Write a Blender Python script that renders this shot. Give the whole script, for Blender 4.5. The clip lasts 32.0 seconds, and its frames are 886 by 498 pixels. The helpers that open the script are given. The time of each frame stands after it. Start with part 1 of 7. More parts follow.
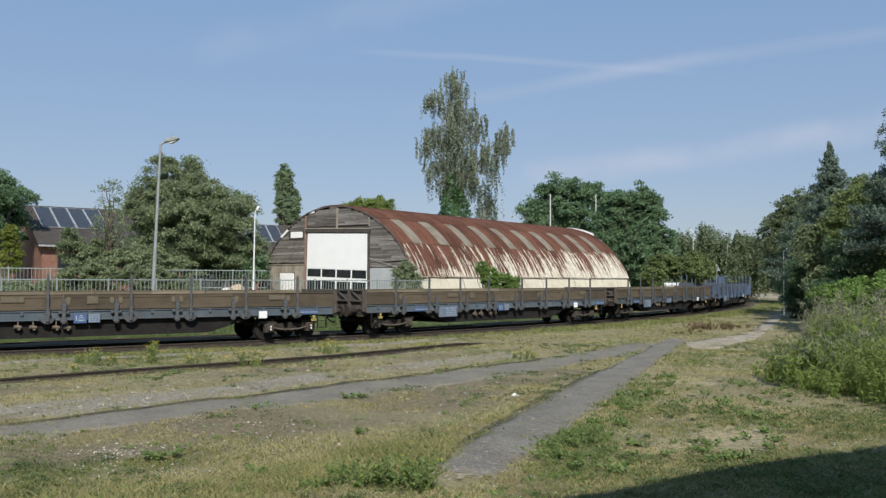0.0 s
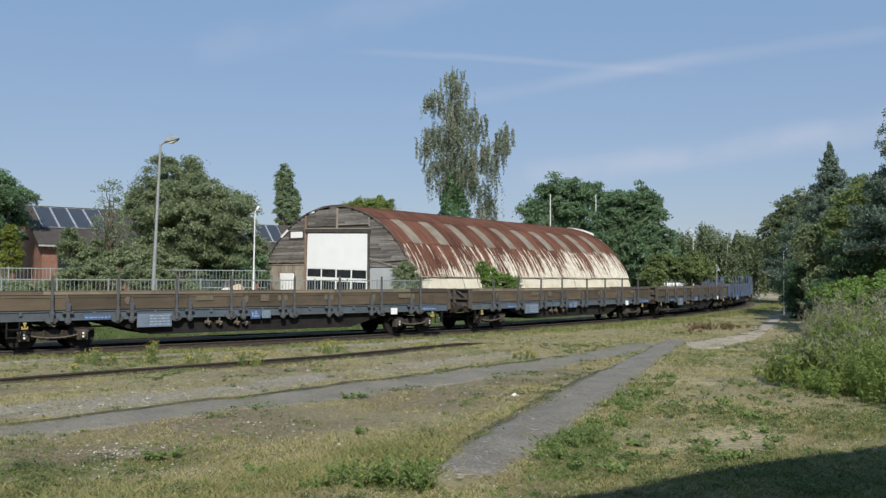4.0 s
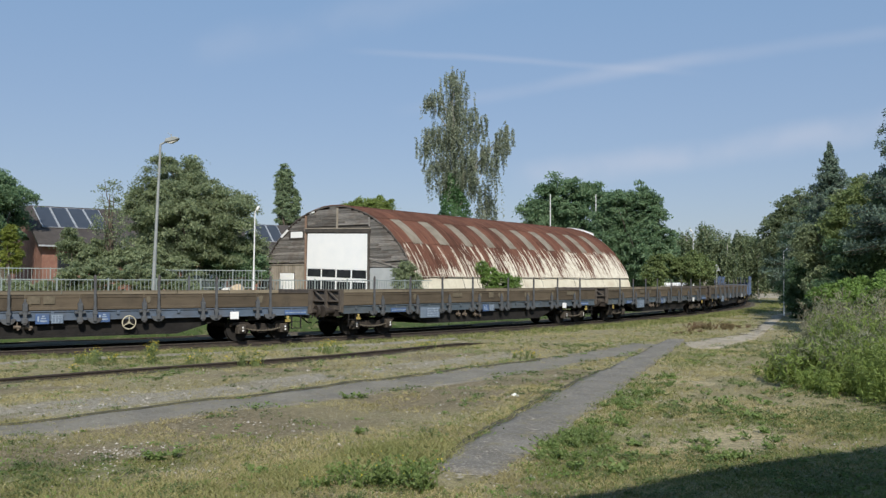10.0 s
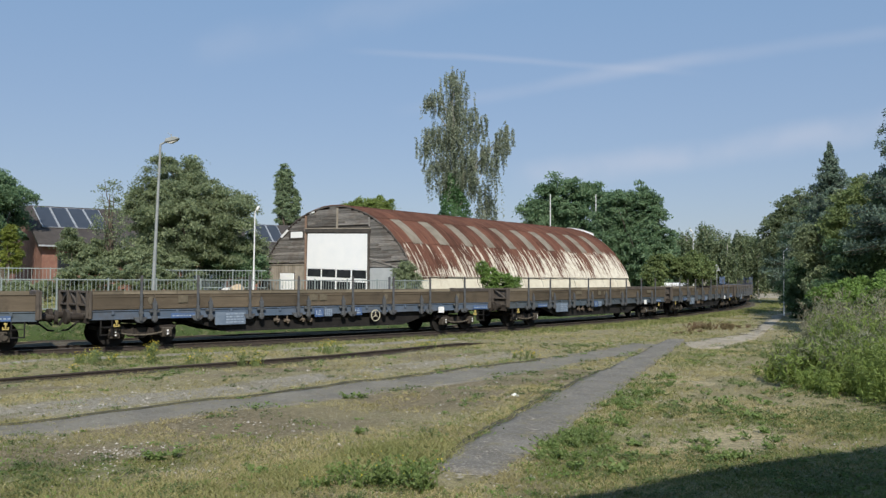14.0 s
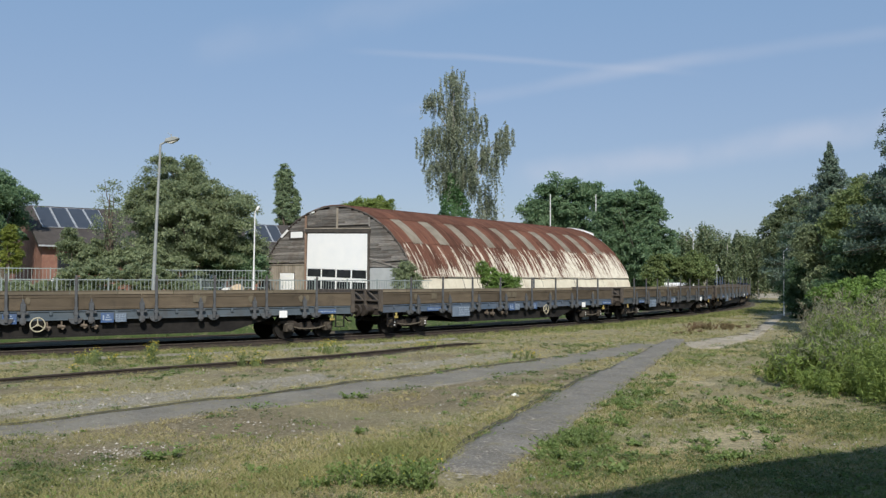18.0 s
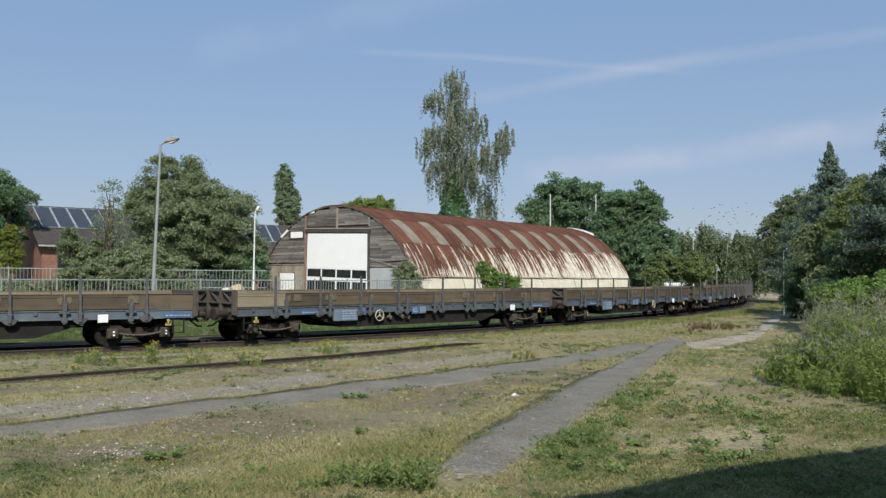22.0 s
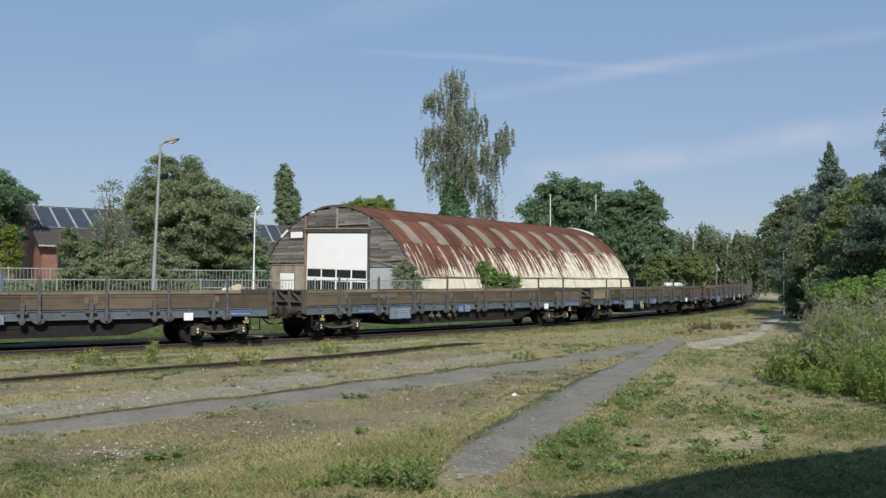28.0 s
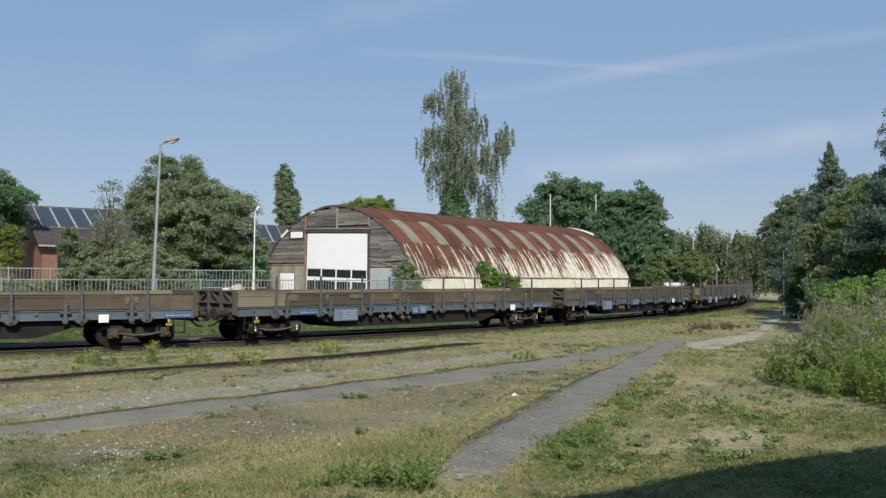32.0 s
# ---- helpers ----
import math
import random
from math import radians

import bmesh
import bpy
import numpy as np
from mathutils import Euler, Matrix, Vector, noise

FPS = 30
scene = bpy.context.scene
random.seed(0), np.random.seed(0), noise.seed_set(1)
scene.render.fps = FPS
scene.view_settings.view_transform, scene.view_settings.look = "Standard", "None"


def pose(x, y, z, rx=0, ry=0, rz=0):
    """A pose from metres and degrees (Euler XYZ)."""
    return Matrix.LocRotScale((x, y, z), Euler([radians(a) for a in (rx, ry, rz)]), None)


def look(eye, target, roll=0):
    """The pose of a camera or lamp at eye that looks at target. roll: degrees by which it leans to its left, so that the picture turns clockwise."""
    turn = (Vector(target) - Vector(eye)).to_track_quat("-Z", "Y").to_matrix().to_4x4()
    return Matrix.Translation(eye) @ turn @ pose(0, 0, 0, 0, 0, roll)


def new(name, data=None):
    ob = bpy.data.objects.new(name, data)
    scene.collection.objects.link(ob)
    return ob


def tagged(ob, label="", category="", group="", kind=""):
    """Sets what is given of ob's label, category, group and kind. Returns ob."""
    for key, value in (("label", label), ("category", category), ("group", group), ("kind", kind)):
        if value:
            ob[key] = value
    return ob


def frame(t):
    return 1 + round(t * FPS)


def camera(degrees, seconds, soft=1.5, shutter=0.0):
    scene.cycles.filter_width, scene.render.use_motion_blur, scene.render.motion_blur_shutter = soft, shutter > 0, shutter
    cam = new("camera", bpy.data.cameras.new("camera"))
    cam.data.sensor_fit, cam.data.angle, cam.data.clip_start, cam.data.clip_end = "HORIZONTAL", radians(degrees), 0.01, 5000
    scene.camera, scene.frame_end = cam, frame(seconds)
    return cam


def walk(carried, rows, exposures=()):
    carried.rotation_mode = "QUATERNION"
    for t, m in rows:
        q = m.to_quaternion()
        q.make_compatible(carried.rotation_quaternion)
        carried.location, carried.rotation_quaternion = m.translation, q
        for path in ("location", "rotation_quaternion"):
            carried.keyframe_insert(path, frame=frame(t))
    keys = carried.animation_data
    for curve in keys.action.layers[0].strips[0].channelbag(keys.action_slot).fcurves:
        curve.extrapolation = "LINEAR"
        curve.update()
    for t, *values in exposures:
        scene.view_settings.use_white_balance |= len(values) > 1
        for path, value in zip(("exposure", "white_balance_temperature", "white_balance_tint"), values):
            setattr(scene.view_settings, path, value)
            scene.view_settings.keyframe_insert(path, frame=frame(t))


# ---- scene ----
# ---------------------------------------------------------------- camera
cam = camera(53.72, 32.0, soft=1.38)
EYE = (0.0, 0.0, 2.36)
TILT = math.tan(radians(1.99))
walk(cam, [(0.0, look(EYE, (0, 10, 2.36 + 10 * TILT), 0.24)),
           (32.0, look(EYE, (0, 10, 2.36 + 10 * TILT), 0.24))])
scene.view_settings.exposure = 0.0

# ---------------------------------------------------------------- light
SUN_EL, SUN_AZ = radians(43), radians(172)      # azimuth from +y towards +x
world = bpy.data.worlds.new("world")
scene.world = world
world.use_nodes = True
wn, wl = world.node_tree.nodes, world.node_tree.links
wn.clear()
sky = wn.new("ShaderNodeTexSky")
sky.sky_type, sky.sun_disc = "NISHITA", False
sky.sun_elevation, sky.sun_rotation = SUN_EL, SUN_AZ
sky.air_density, sky.dust_density, sky.ozone_density = 1.0, 0.6, 3.0
# the blue is flattened by high haze; thin vapour trails cross it
def sky_streak(base, a, b, width, gain, seed):
    """A soft trail along the arc between two directions, broken up by noise."""
    a, b = Vector(a).normalized(), Vector(b).normalized()
    n = a.cross(b).normalized()
    mid = (a + b).normalized()

    def dot(v):
        d = wn.new("ShaderNodeVectorMath")
        d.operation = "DOT_PRODUCT"
        d.inputs[1].default_value = v
        wl.new(bent.outputs[0], d.inputs[0])
        return d.outputs["Value"]

    def ranged(v, lo, hi):
        m = wn.new("ShaderNodeMapRange")
        m.interpolation_type = "SMOOTHSTEP"
        m.inputs[1].default_value, m.inputs[2].default_value = lo, hi
        wl.new(v, m.inputs[0])
        return m.outputs[0]

    def calc(op, x, y=0.0):
        m = wn.new("ShaderNodeMath")
        m.operation = op
        wl.new(x, m.inputs[0])
        if isinstance(y, float):
            m.inputs[1].default_value = y
        else:
            wl.new(y, m.inputs[1])
        return m.outputs[0]
    wc = wn.new("ShaderNodeTexCoord")
    wt = wn.new("ShaderNodeTexNoise")
    wt.inputs["Scale"].default_value, wt.inputs["Detail"].default_value = 9.0 + seed, 4.0
    wl.new(wc.outputs["Generated"], wt.inputs[0])
    off = wn.new("ShaderNodeVectorMath")
    off.operation = "SCALE"
    off.inputs["Scale"].default_value = width * 1.1
    wl.new(wt.outputs["Color"], off.inputs[0])
    bent = wn.new("ShaderNodeVectorMath")
    wl.new(wc.outputs["Generated"], bent.inputs[0])
    wl.new(off.outputs[0], bent.inputs[1])
    across = ranged(calc("ABSOLUTE", dot(n)), width, 0.0)
    end = mid.dot(a)
    along = ranged(dot(mid), end - 0.006, end + 0.012)
    k = calc("MULTIPLY", calc("MULTIPLY", across, along), ranged(wt.outputs["Fac"], 0.05, 0.60))
    m = wn.new("ShaderNodeMix")
    m.data_type = "RGBA"
    wl.new(calc("MULTIPLY", k, gain), m.inputs[0])
    wl.new(base, m.inputs[6])
    m.inputs[7].default_value = (4.6, 5.0, 6.0, 1)
    return m.outputs[2]


haze = wn.new("ShaderNodeMix")
haze.data_type = "RGBA"
haze.inputs[0].default_value = 0.66
up = wn.new("ShaderNodeTexCoord")
upz = wn.new("ShaderNodeSeparateXYZ")
veil = wn.new("ShaderNodeValToRGB")
veil.color_ramp.elements[0].position, veil.color_ramp.elements[1].position = 0.02, 0.36
veil.color_ramp.elements[0].color = (2.68, 3.06, 4.20, 1)
veil.color_ramp.elements[1].color = (1.98, 3.30, 5.20, 1)
wl.new(up.outputs["Generated"], upz.inputs[0])
wl.new(upz.outputs[2], veil.inputs[0])
wl.new(veil.outputs[0], haze.inputs[7])
wl.new(sky.outputs[0], haze.inputs[6])
tone = haze.outputs[2]
tone = sky_streak(tone, (-0.075, 1, 0.265), (0.25, 1, 0.245), 0.006, 0.22, 0)
tone = sky_streak(tone, (0.20, 1, 0.245), (0.60, 1, 0.305), 0.012, 0.16, 1)
tone = sky_streak(tone, (0.02, 1, 0.210), (0.24, 1, 0.250), 0.012, 0.22, 2)
tone = sky_streak(tone, (0.16, 1, 0.136), (0.60, 1, 0.203), 0.024, 0.46, 3)
tone = sky_streak(tone, (-0.15, 1, 0.30), (0.02, 1, 0.34), 0.03, 0.14, 4)
wb = wn.new("ShaderNodeBackground")
wb.inputs["Strength"].default_value = 0.12
wo = wn.new("ShaderNodeOutputWorld")
wl.new(tone, wb.inputs[0])
wl.new(wb.outputs[0], wo.inputs[0])

sun = new("sun", bpy.data.lights.new("sun", "SUN"))
sun.data.energy, sun.data.angle, sun.data.color = 4.8, radians(0.6), (1.0, 0.94, 0.84)
SUN_TO = Vector((math.sin(SUN_AZ) * math.cos(SUN_EL), math.cos(SUN_AZ) * math.cos(SUN_EL), math.sin(SUN_EL)))
sun.matrix_world = look(SUN_TO * 60, (0, 0, 0))

# ---------------------------------------------------------------- materials
class Nodes:
    """Short-hand for one node material."""

    def __init__(self, name, rough=0.8, metal=0.0):
        self.mat = bpy.data.materials.new(name)
        self.mat.use_nodes = True
        self.t = self.mat.node_tree
        self.bsdf = self.t.nodes["Principled BSDF"]
        self.out = self.t.nodes["Material Output"]
        self.bsdf.inputs["Roughness"].default_value = rough
        self.bsdf.inputs["Metallic"].default_value = metal
        self.bsdf.inputs["Specular IOR Level"].default_value = 0.35
        self.tc = self.t.nodes.new("ShaderNodeTexCoord")

    def link(self, a, b):
        self.t.links.new(a, b)

    def coord(self, scale=(1, 1, 1), world=False, rot=(0, 0, 0)):
        m = self.t.nodes.new("ShaderNodeMapping")
        m.inputs["Scale"].default_value = scale
        m.inputs["Rotation"].default_value = rot
        if world:
            g = self.t.nodes.new("ShaderNodeNewGeometry")
            self.link(g.outputs["Position"], m.inputs[0])
        else:
            self.link(self.tc.outputs["Object"], m.inputs[0])
        return m.outputs[0]

    def noise(self, vec, scale=5.0, detail=4.0, rough=0.6):
        n = self.t.nodes.new("ShaderNodeTexNoise")
        n.inputs["Scale"].default_value, n.inputs["Detail"].default_value = scale, detail
        n.inputs["Roughness"].default_value = rough
        self.link(vec, n.inputs[0])
        return n.outputs["Fac"]

    def ramp(self, fac, *stops):
        r = self.t.nodes.new("ShaderNodeValToRGB")
        e = r.color_ramp.elements
        while len(e) < len(stops):
            e.new(0.5)
        for el, (p, c) in zip(e, stops):
            el.position = p
            el.color = (c, c, c, 1) if isinstance(c, (int, float)) else (*c, 1)
        self.link(fac, r.inputs[0])
        return r.outputs["Color"]

    def mix(self, fac, a, b, mode="MIX"):
        m = self.t.nodes.new("ShaderNodeMix")
        m.data_type, m.blend_type = "RGBA", mode
        for s, v in ((0, fac), (6, a), (7, b)):
            if hasattr(v, "is_linked"):
                self.link(v, m.inputs[s])
            elif s == 0:
                m.inputs[0].default_value = v
            else:
                m.inputs[s].default_value = (*v, 1)
        return m.outputs[2]

    def math(self, op, a, b=0.5):
        m = self.t.nodes.new("ShaderNodeMath")
        m.operation = op
        for s, v in ((0, a), (1, b)):
            if hasattr(v, "is_linked"):
                self.link(v, m.inputs[s])
            else:
                m.inputs[s].default_value = v
        return m.outputs[0]

    def sep(self, vec):
        s = self.t.nodes.new("ShaderNodeSeparateXYZ")
        self.link(vec, s.inputs[0])
        return s.outputs

    def random(self, island=False):
        if island:
            return self.t.nodes.new("ShaderNodeNewGeometry").outputs["Random Per Island"]
        return self.t.nodes.new("ShaderNodeObjectInfo").outputs["Random"]

    def bump(self, height, strength=0.3, distance=0.02):
        b = self.t.nodes.new("ShaderNodeBump")
        b.inputs["Strength"].default_value, b.inputs["Distance"].default_value = strength, distance
        self.link(height, b.inputs["Height"])
        self.link(b.outputs[0], self.bsdf.inputs["Normal"])

    def color(self, c):
        if hasattr(c, "is_linked"):
            self.link(c, self.bsdf.inputs["Base Color"])
        else:
            self.bsdf.inputs["Base Color"].default_value = (*c, 1)
        return self.mat

    def rough(self, r):
        self.link(r, self.bsdf.inputs["Roughness"])


def worn(name, a, b, scale=3.0, rough=0.75, metal=0.0, dirt=None, fine=40.0, bump=0.15, jitter=0.0):
    """A two-tone surface with grain, optional dirt patches and a small shift from piece to piece."""
    n = Nodes(name, rough, metal)
    v = n.coord()
    col = n.mix(n.ramp(n.noise(v, scale, 5), (0.35, 0.0), (0.68, 1.0)), a, b)
    if dirt:
        col = n.mix(n.ramp(n.noise(v, scale * 0.45, 6, 0.7), (0.52, 0.0), (0.72, 0.8)), col, dirt)
    if jitter:
        k = n.math("MULTIPLY_ADD", n.random(), jitter)
        n.t.nodes[-1].inputs[2].default_value = 1 - jitter * 0.5
        g = n.t.nodes.new("ShaderNodeCombineColor")
        for s in range(3):
            n.link(k, g.inputs[s])
        col = n.mix(1.0, col, g.outputs[0], "MULTIPLY")
    n.bump(n.noise(v, fine, 3), bump, 0.01)
    return n.color(col)


def leafy(name, a, b, c, warm=(0.16, 0.15, 0.03), see=0.42):
    """Foliage: a shift from leaf to leaf, larger patches, and light that passes through."""
    n = Nodes(name, 0.55)
    col = n.mix(n.random(True), a, b)
    big = n.noise(n.coord(), 0.55, 3)
    col = n.mix(n.ramp(big, (0.40, 0.0), (0.66, 0.75)), col, c)
    col = n.mix(n.ramp(n.noise(n.coord(), 1.7, 2), (0.60, 0.0), (0.78, 0.35)), col, warm)
    n.color(col)
    tr = n.t.nodes.new("ShaderNodeBsdfTranslucent")
    n.link(col, tr.inputs[0])
    mx = n.t.nodes.new("ShaderNodeMixShader")
    mx.inputs[0].default_value = see
    n.link(n.bsdf.outputs[0], mx.inputs[1])
    n.link(tr.outputs[0], mx.inputs[2])
    n.link(mx.outputs[0], n.out.inputs[0])
    return n.mat


def ground_material():
    """Earth, straw and short grass; plan attributes say where gravel and green growth lie."""
    n = Nodes("ground_earth_and_grass", 0.95)
    v = n.coord(world=True)
    mid, fine, grit = n.noise(v, 1.6, 6, 0.7), n.noise(v, 9.0, 5, 0.7), n.noise(v, 38.0, 3, 0.7)

    def attr(name):
        a = n.t.nodes.new("ShaderNodeAttribute")
        a.attribute_name = name
        return a.outputs["Fac"]

    def where(name, spread, lo, hi):
        k = n.math("ADD", attr(name), n.math("MULTIPLY_ADD", n.mix(0.5, mid, fine), spread))
        n.t.nodes[-2].inputs[2].default_value = -0.5 * spread
        return n.ramp(k, (lo, 0.0), (hi, 1.0))
    col = n.mix(n.ramp(mid, (0.36, 0.0), (0.62, 1.0)), (0.238, 0.206, 0.106), (0.355, 0.318, 0.174))
    col = n.mix(n.ramp(fine, (0.42, 0.0), (0.66, 0.75)), col, (0.245, 0.225, 0.110))
    col = n.mix(where("green", 1.3, 0.45, 0.75), col, (0.165, 0.180, 0.062))
    col = n.mix(n.ramp(n.noise(v, 3.4, 6, 0.75), (0.58, 0.0), (0.68, 0.45)), col, (0.150, 0.140, 0.066))
    col = n.mix(n.ramp(n.noise(v, 4.6, 6, 0.8), (0.56, 0.0), (0.70, 0.8)), col, (0.440, 0.390, 0.250))
    col = n.mix(where("earth", 1.2, 0.35, 0.85), col, n.mix(n.ramp(fine, (0.40, 0.0), (0.62, 1.0)), (0.135, 0.108, 0.064), (0.262, 0.214, 0.132)))
    col = n.mix(where("straw", 1.3, 0.50, 0.85), col, n.mix(n.ramp(fine, (0.38, 0.0), (0.62, 1.0)), (0.330, 0.280, 0.160), (0.530, 0.462, 0.280)))
    stone = n.mix(n.ramp(grit, (0.40, 0.0), (0.62, 1.0)), (0.225, 0.205, 0.170), (0.430, 0.405, 0.350))
    col = n.mix(where("gravel", 1.1, 0.42, 0.62), col, stone)
    col = n.mix(n.ramp(n.noise(v, 0.55, 5, 0.7), (0.50, 0.0), (0.66, 0.55)), col, (0.165, 0.142, 0.082))
    col = n.mix(n.ramp(fine, (0.36, 0.7), (0.50, 0.0)), col, (0.105, 0.092, 0.050))
    col = n.mix(n.ramp(n.noise(v, 95.0, 2, 0.6), (0.42, 0.62), (0.55, 0.0)), col, (0.120, 0.103, 0.057))
    col = n.mix(n.ramp(grit, (0.61, 0.0), (0.70, 0.85)), col, (0.52, 0.48, 0.38))
    n.bump(n.mix(0.5, fine, grit), 0.8, 0.05)
    return n.color(col)


def asphalt_material(name, a, b, stone):
    n = Nodes(name, 0.92)
    v = n.coord(world=True)
    col = n.mix(n.ramp(n.noise(v, 0.9, 6, 0.65), (0.35, 0.0), (0.68, 1.0)), a, b)
    col = n.mix(n.ramp(n.noise(v, 22.0, 3, 0.7), (0.56, 0.0), (0.72, 0.7)), col, stone)
    col = n.mix(n.ramp(n.noise(v, 2.6, 6, 0.75), (0.54, 0.0), (0.66, 0.8)), col, (0.185, 0.165, 0.095))
    col = n.mix(n.ramp(n.noise(v, 60.0, 2, 0.6), (0.62, 0.0), (0.70, 0.6)), col, stone)
    col = n.mix(n.ramp(n.noise(v, 7.0, 5, 0.75), (0.33, 0.65), (0.45, 0.0)), col, (0.075, 0.070, 0.055))
    n.bump(n.noise(v, 30.0, 3), 0.4, 0.02)
    return n.color(col)


def rust_roof_material():
    """Painted corrugated sheet: rust over most of it, pale paint left in streaks down the lowest ring."""
    n = Nodes("rusty_corrugated_sheet", 0.9)
    n.bsdf.inputs["Specular IOR Level"].default_value = 0.2
    v = n.coord()
    xyz = n.sep(n.coord())
    rust = n.mix(n.ramp(n.noise(n.coord((1.0, 0.5, 0.5)), 0.9, 6, 0.65), (0.36, 0.0), (0.64, 1.0)),
                 (0.074, 0.034, 0.024), (0.132, 0.060, 0.041))
    rust = n.mix(n.ramp(n.noise(n.coord((3.0, 0.25, 0.25)), 2.0, 5), (0.50, 0.0), (0.75, 0.6)), rust, (0.190, 0.098, 0.066))
    rust = n.mix(n.ramp(n.noise(n.coord((5.5, 0.35, 0.35)), 1.3, 5, 0.7), (0.54, 0.0), (0.68, 0.7)), rust, (0.050, 0.027, 0.021))
    k = n.math("MULTIPLY_ADD", n.random(), 0.34)
    n.t.nodes[-1].inputs[2].default_value = 0.83
    g = n.t.nodes.new("ShaderNodeCombineColor")
    for s in range(3):
        n.link(k, g.inputs[s])
    rust = n.mix(1.0, rust, g.outputs[0], "MULTIPLY")
    streak = n.math("MULTIPLY", n.noise(n.coord((4.4, 0.16, 0.16)), 1.0, 6, 0.80), 1.6)
    patch = n.noise(n.coord((0.35, 0.6, 0.6)), 1.0, 5, 0.65)
    low = n.math("MULTIPLY_ADD", xyz[2], -0.080)
    n.t.nodes[-1].inputs[2].default_value = -0.050
    far = n.math("MULTIPLY", xyz[0], 0.0050)
    k = n.math("ADD", n.math("ADD", low, far), n.math("ADD", streak, n.math("MULTIPLY", patch, 0.45)))
    edge = n.math("ADD", xyz[2], n.math("MULTIPLY", n.noise(n.coord((2.2, 0.7, 0.7)), 1.0, 4, 0.7), 1.2))
    mask = n.mix(1.0, n.ramp(k, (0.755, 0.0), (0.800, 1.0)), n.ramp(n.math("MULTIPLY", edge, 0.1), (0.528, 1.0), (0.548, 0.0)), "MULTIPLY")
    white = n.mix(n.ramp(n.noise(v, 3.0, 5), (0.4, 0.0), (0.7, 1.0)), (0.60, 0.575, 0.49), (0.42, 0.37, 0.30))
    n.bump(n.noise(v, 18.0, 4), 0.2, 0.01)
    return n.color(n.mix(mask, rust, white))


def wood_gable_material():
    n = Nodes("weathered_grey_boards", 0.9)
    grain = n.noise(n.coord((1.0, 0.6, 9.0)), 3.0, 6, 0.7)
    col = n.mix(n.ramp(grain, (0.30, 0.0), (0.70, 1.0)), (0.055, 0.051, 0.047), (0.360, 0.338, 0.315))
    col = n.mix(n.ramp(n.noise(n.coord(), 0.9, 4), (0.45, 0.0), (0.70, 0.7)), col, (0.160, 0.125, 0.100))
    k = n.math("MULTIPLY_ADD", n.random(), 0.75)
    n.t.nodes[-1].inputs[2].default_value = 0.50
    g = n.t.nodes.new("ShaderNodeCombineColor")
    for s in range(3):
        n.link(k, g.inputs[s])
    n.bump(grain, 0.5, 0.01)
    return n.color(n.mix(1.0, col, g.outputs[0], "MULTIPLY"))


def drop_side_material(name, a, b, c):
    """Wagon side: faded paint, rubbed and rust-stained along its length."""
    n = Nodes(name, 0.8)
    v = n.coord()
    col = n.mix(n.ramp(n.noise(n.coord((0.35, 1, 1.6)), 2.2, 6, 0.7), (0.34, 0.0), (0.68, 1.0)), a, b)
    col = n.mix(n.ramp(n.noise(n.coord((1.2, 1, 1.2)), 1.1, 5, 0.65), (0.53, 0.0), (0.66, 0.75)), col, c)
    k = n.math("MULTIPLY_ADD", n.random(), 0.55)
    n.t.nodes[-1].inputs[2].default_value = 0.72
    g = n.t.nodes.new("ShaderNodeCombineColor")
    for s in range(3):
        n.link(k, g.inputs[s])
    n.bump(n.noise(v, 25.0, 3), 0.15, 0.01)
    return n.color(n.mix(1.0, col, g.outputs[0], "MULTIPLY"))


M = {}
M["ground"] = ground_material()
M["asphalt"] = asphalt_material("old_asphalt", (0.135, 0.124, 0.102), (0.200, 0.186, 0.152), (0.34, 0.33, 0.29))
M["path"] = asphalt_material("old_footpath", (0.112, 0.104, 0.090), (0.188, 0.176, 0.152), (0.48, 0.455, 0.40))
M["track_path"] = asphalt_material("trodden_earth", (0.275, 0.240, 0.182), (0.375, 0.335, 0.265), (0.43, 0.40, 0.33))
M["ballast"] = asphalt_material("dirty_ballast", (0.047, 0.039, 0.030), (0.085, 0.074, 0.059), (0.132, 0.121, 0.105))
M["rail"] = worn("rusty_rail", (0.042, 0.034, 0.029), (0.075, 0.058, 0.047), 6, 0.75, 0.1)
M["rail_top"] = worn("worn_rail_head", (0.24, 0.22, 0.20), (0.34, 0.32, 0.30), 6, 0.4, 0.7)
M["sleeper"] = worn("tarred_sleeper", (0.032, 0.025, 0.020), (0.066, 0.055, 0.042), 5, 0.95)
M["rust_roof"] = rust_roof_material()
M["skylight"] = worn("greyed_skylight_sheet", (0.150, 0.134, 0.106), (0.225, 0.203, 0.164), 1.5, 0.7, dirt=(0.12, 0.085, 0.06))
M["flashing"] = worn("rust_stained_flashing", (0.42, 0.36, 0.28), (0.56, 0.52, 0.44), 3.0, 0.8, dirt=(0.11, 0.06, 0.04))
M["gable"] = wood_gable_material()
M["board_pale"] = worn("pale_vertical_boards", (0.27, 0.235, 0.19), (0.36, 0.32, 0.27), 2.0, 0.9, dirt=(0.20, 0.17, 0.13), jitter=0.25)
M["white_paint"] = worn("white_painted_panel", (0.86, 0.87, 0.88), (0.91, 0.91, 0.91), 1.2, 0.6, fine=20, bump=0.04)
M["grey_sheet"] = worn("pale_grey_sheet", (0.36, 0.38, 0.40), (0.44, 0.46, 0.47), 1.5, 0.7)
M["old_white_wall"] = worn("flaking_whitewash", (0.57, 0.53, 0.42), (0.66, 0.62, 0.505), 1.6, 0.9, dirt=(0.46, 0.39, 0.30), fine=15)
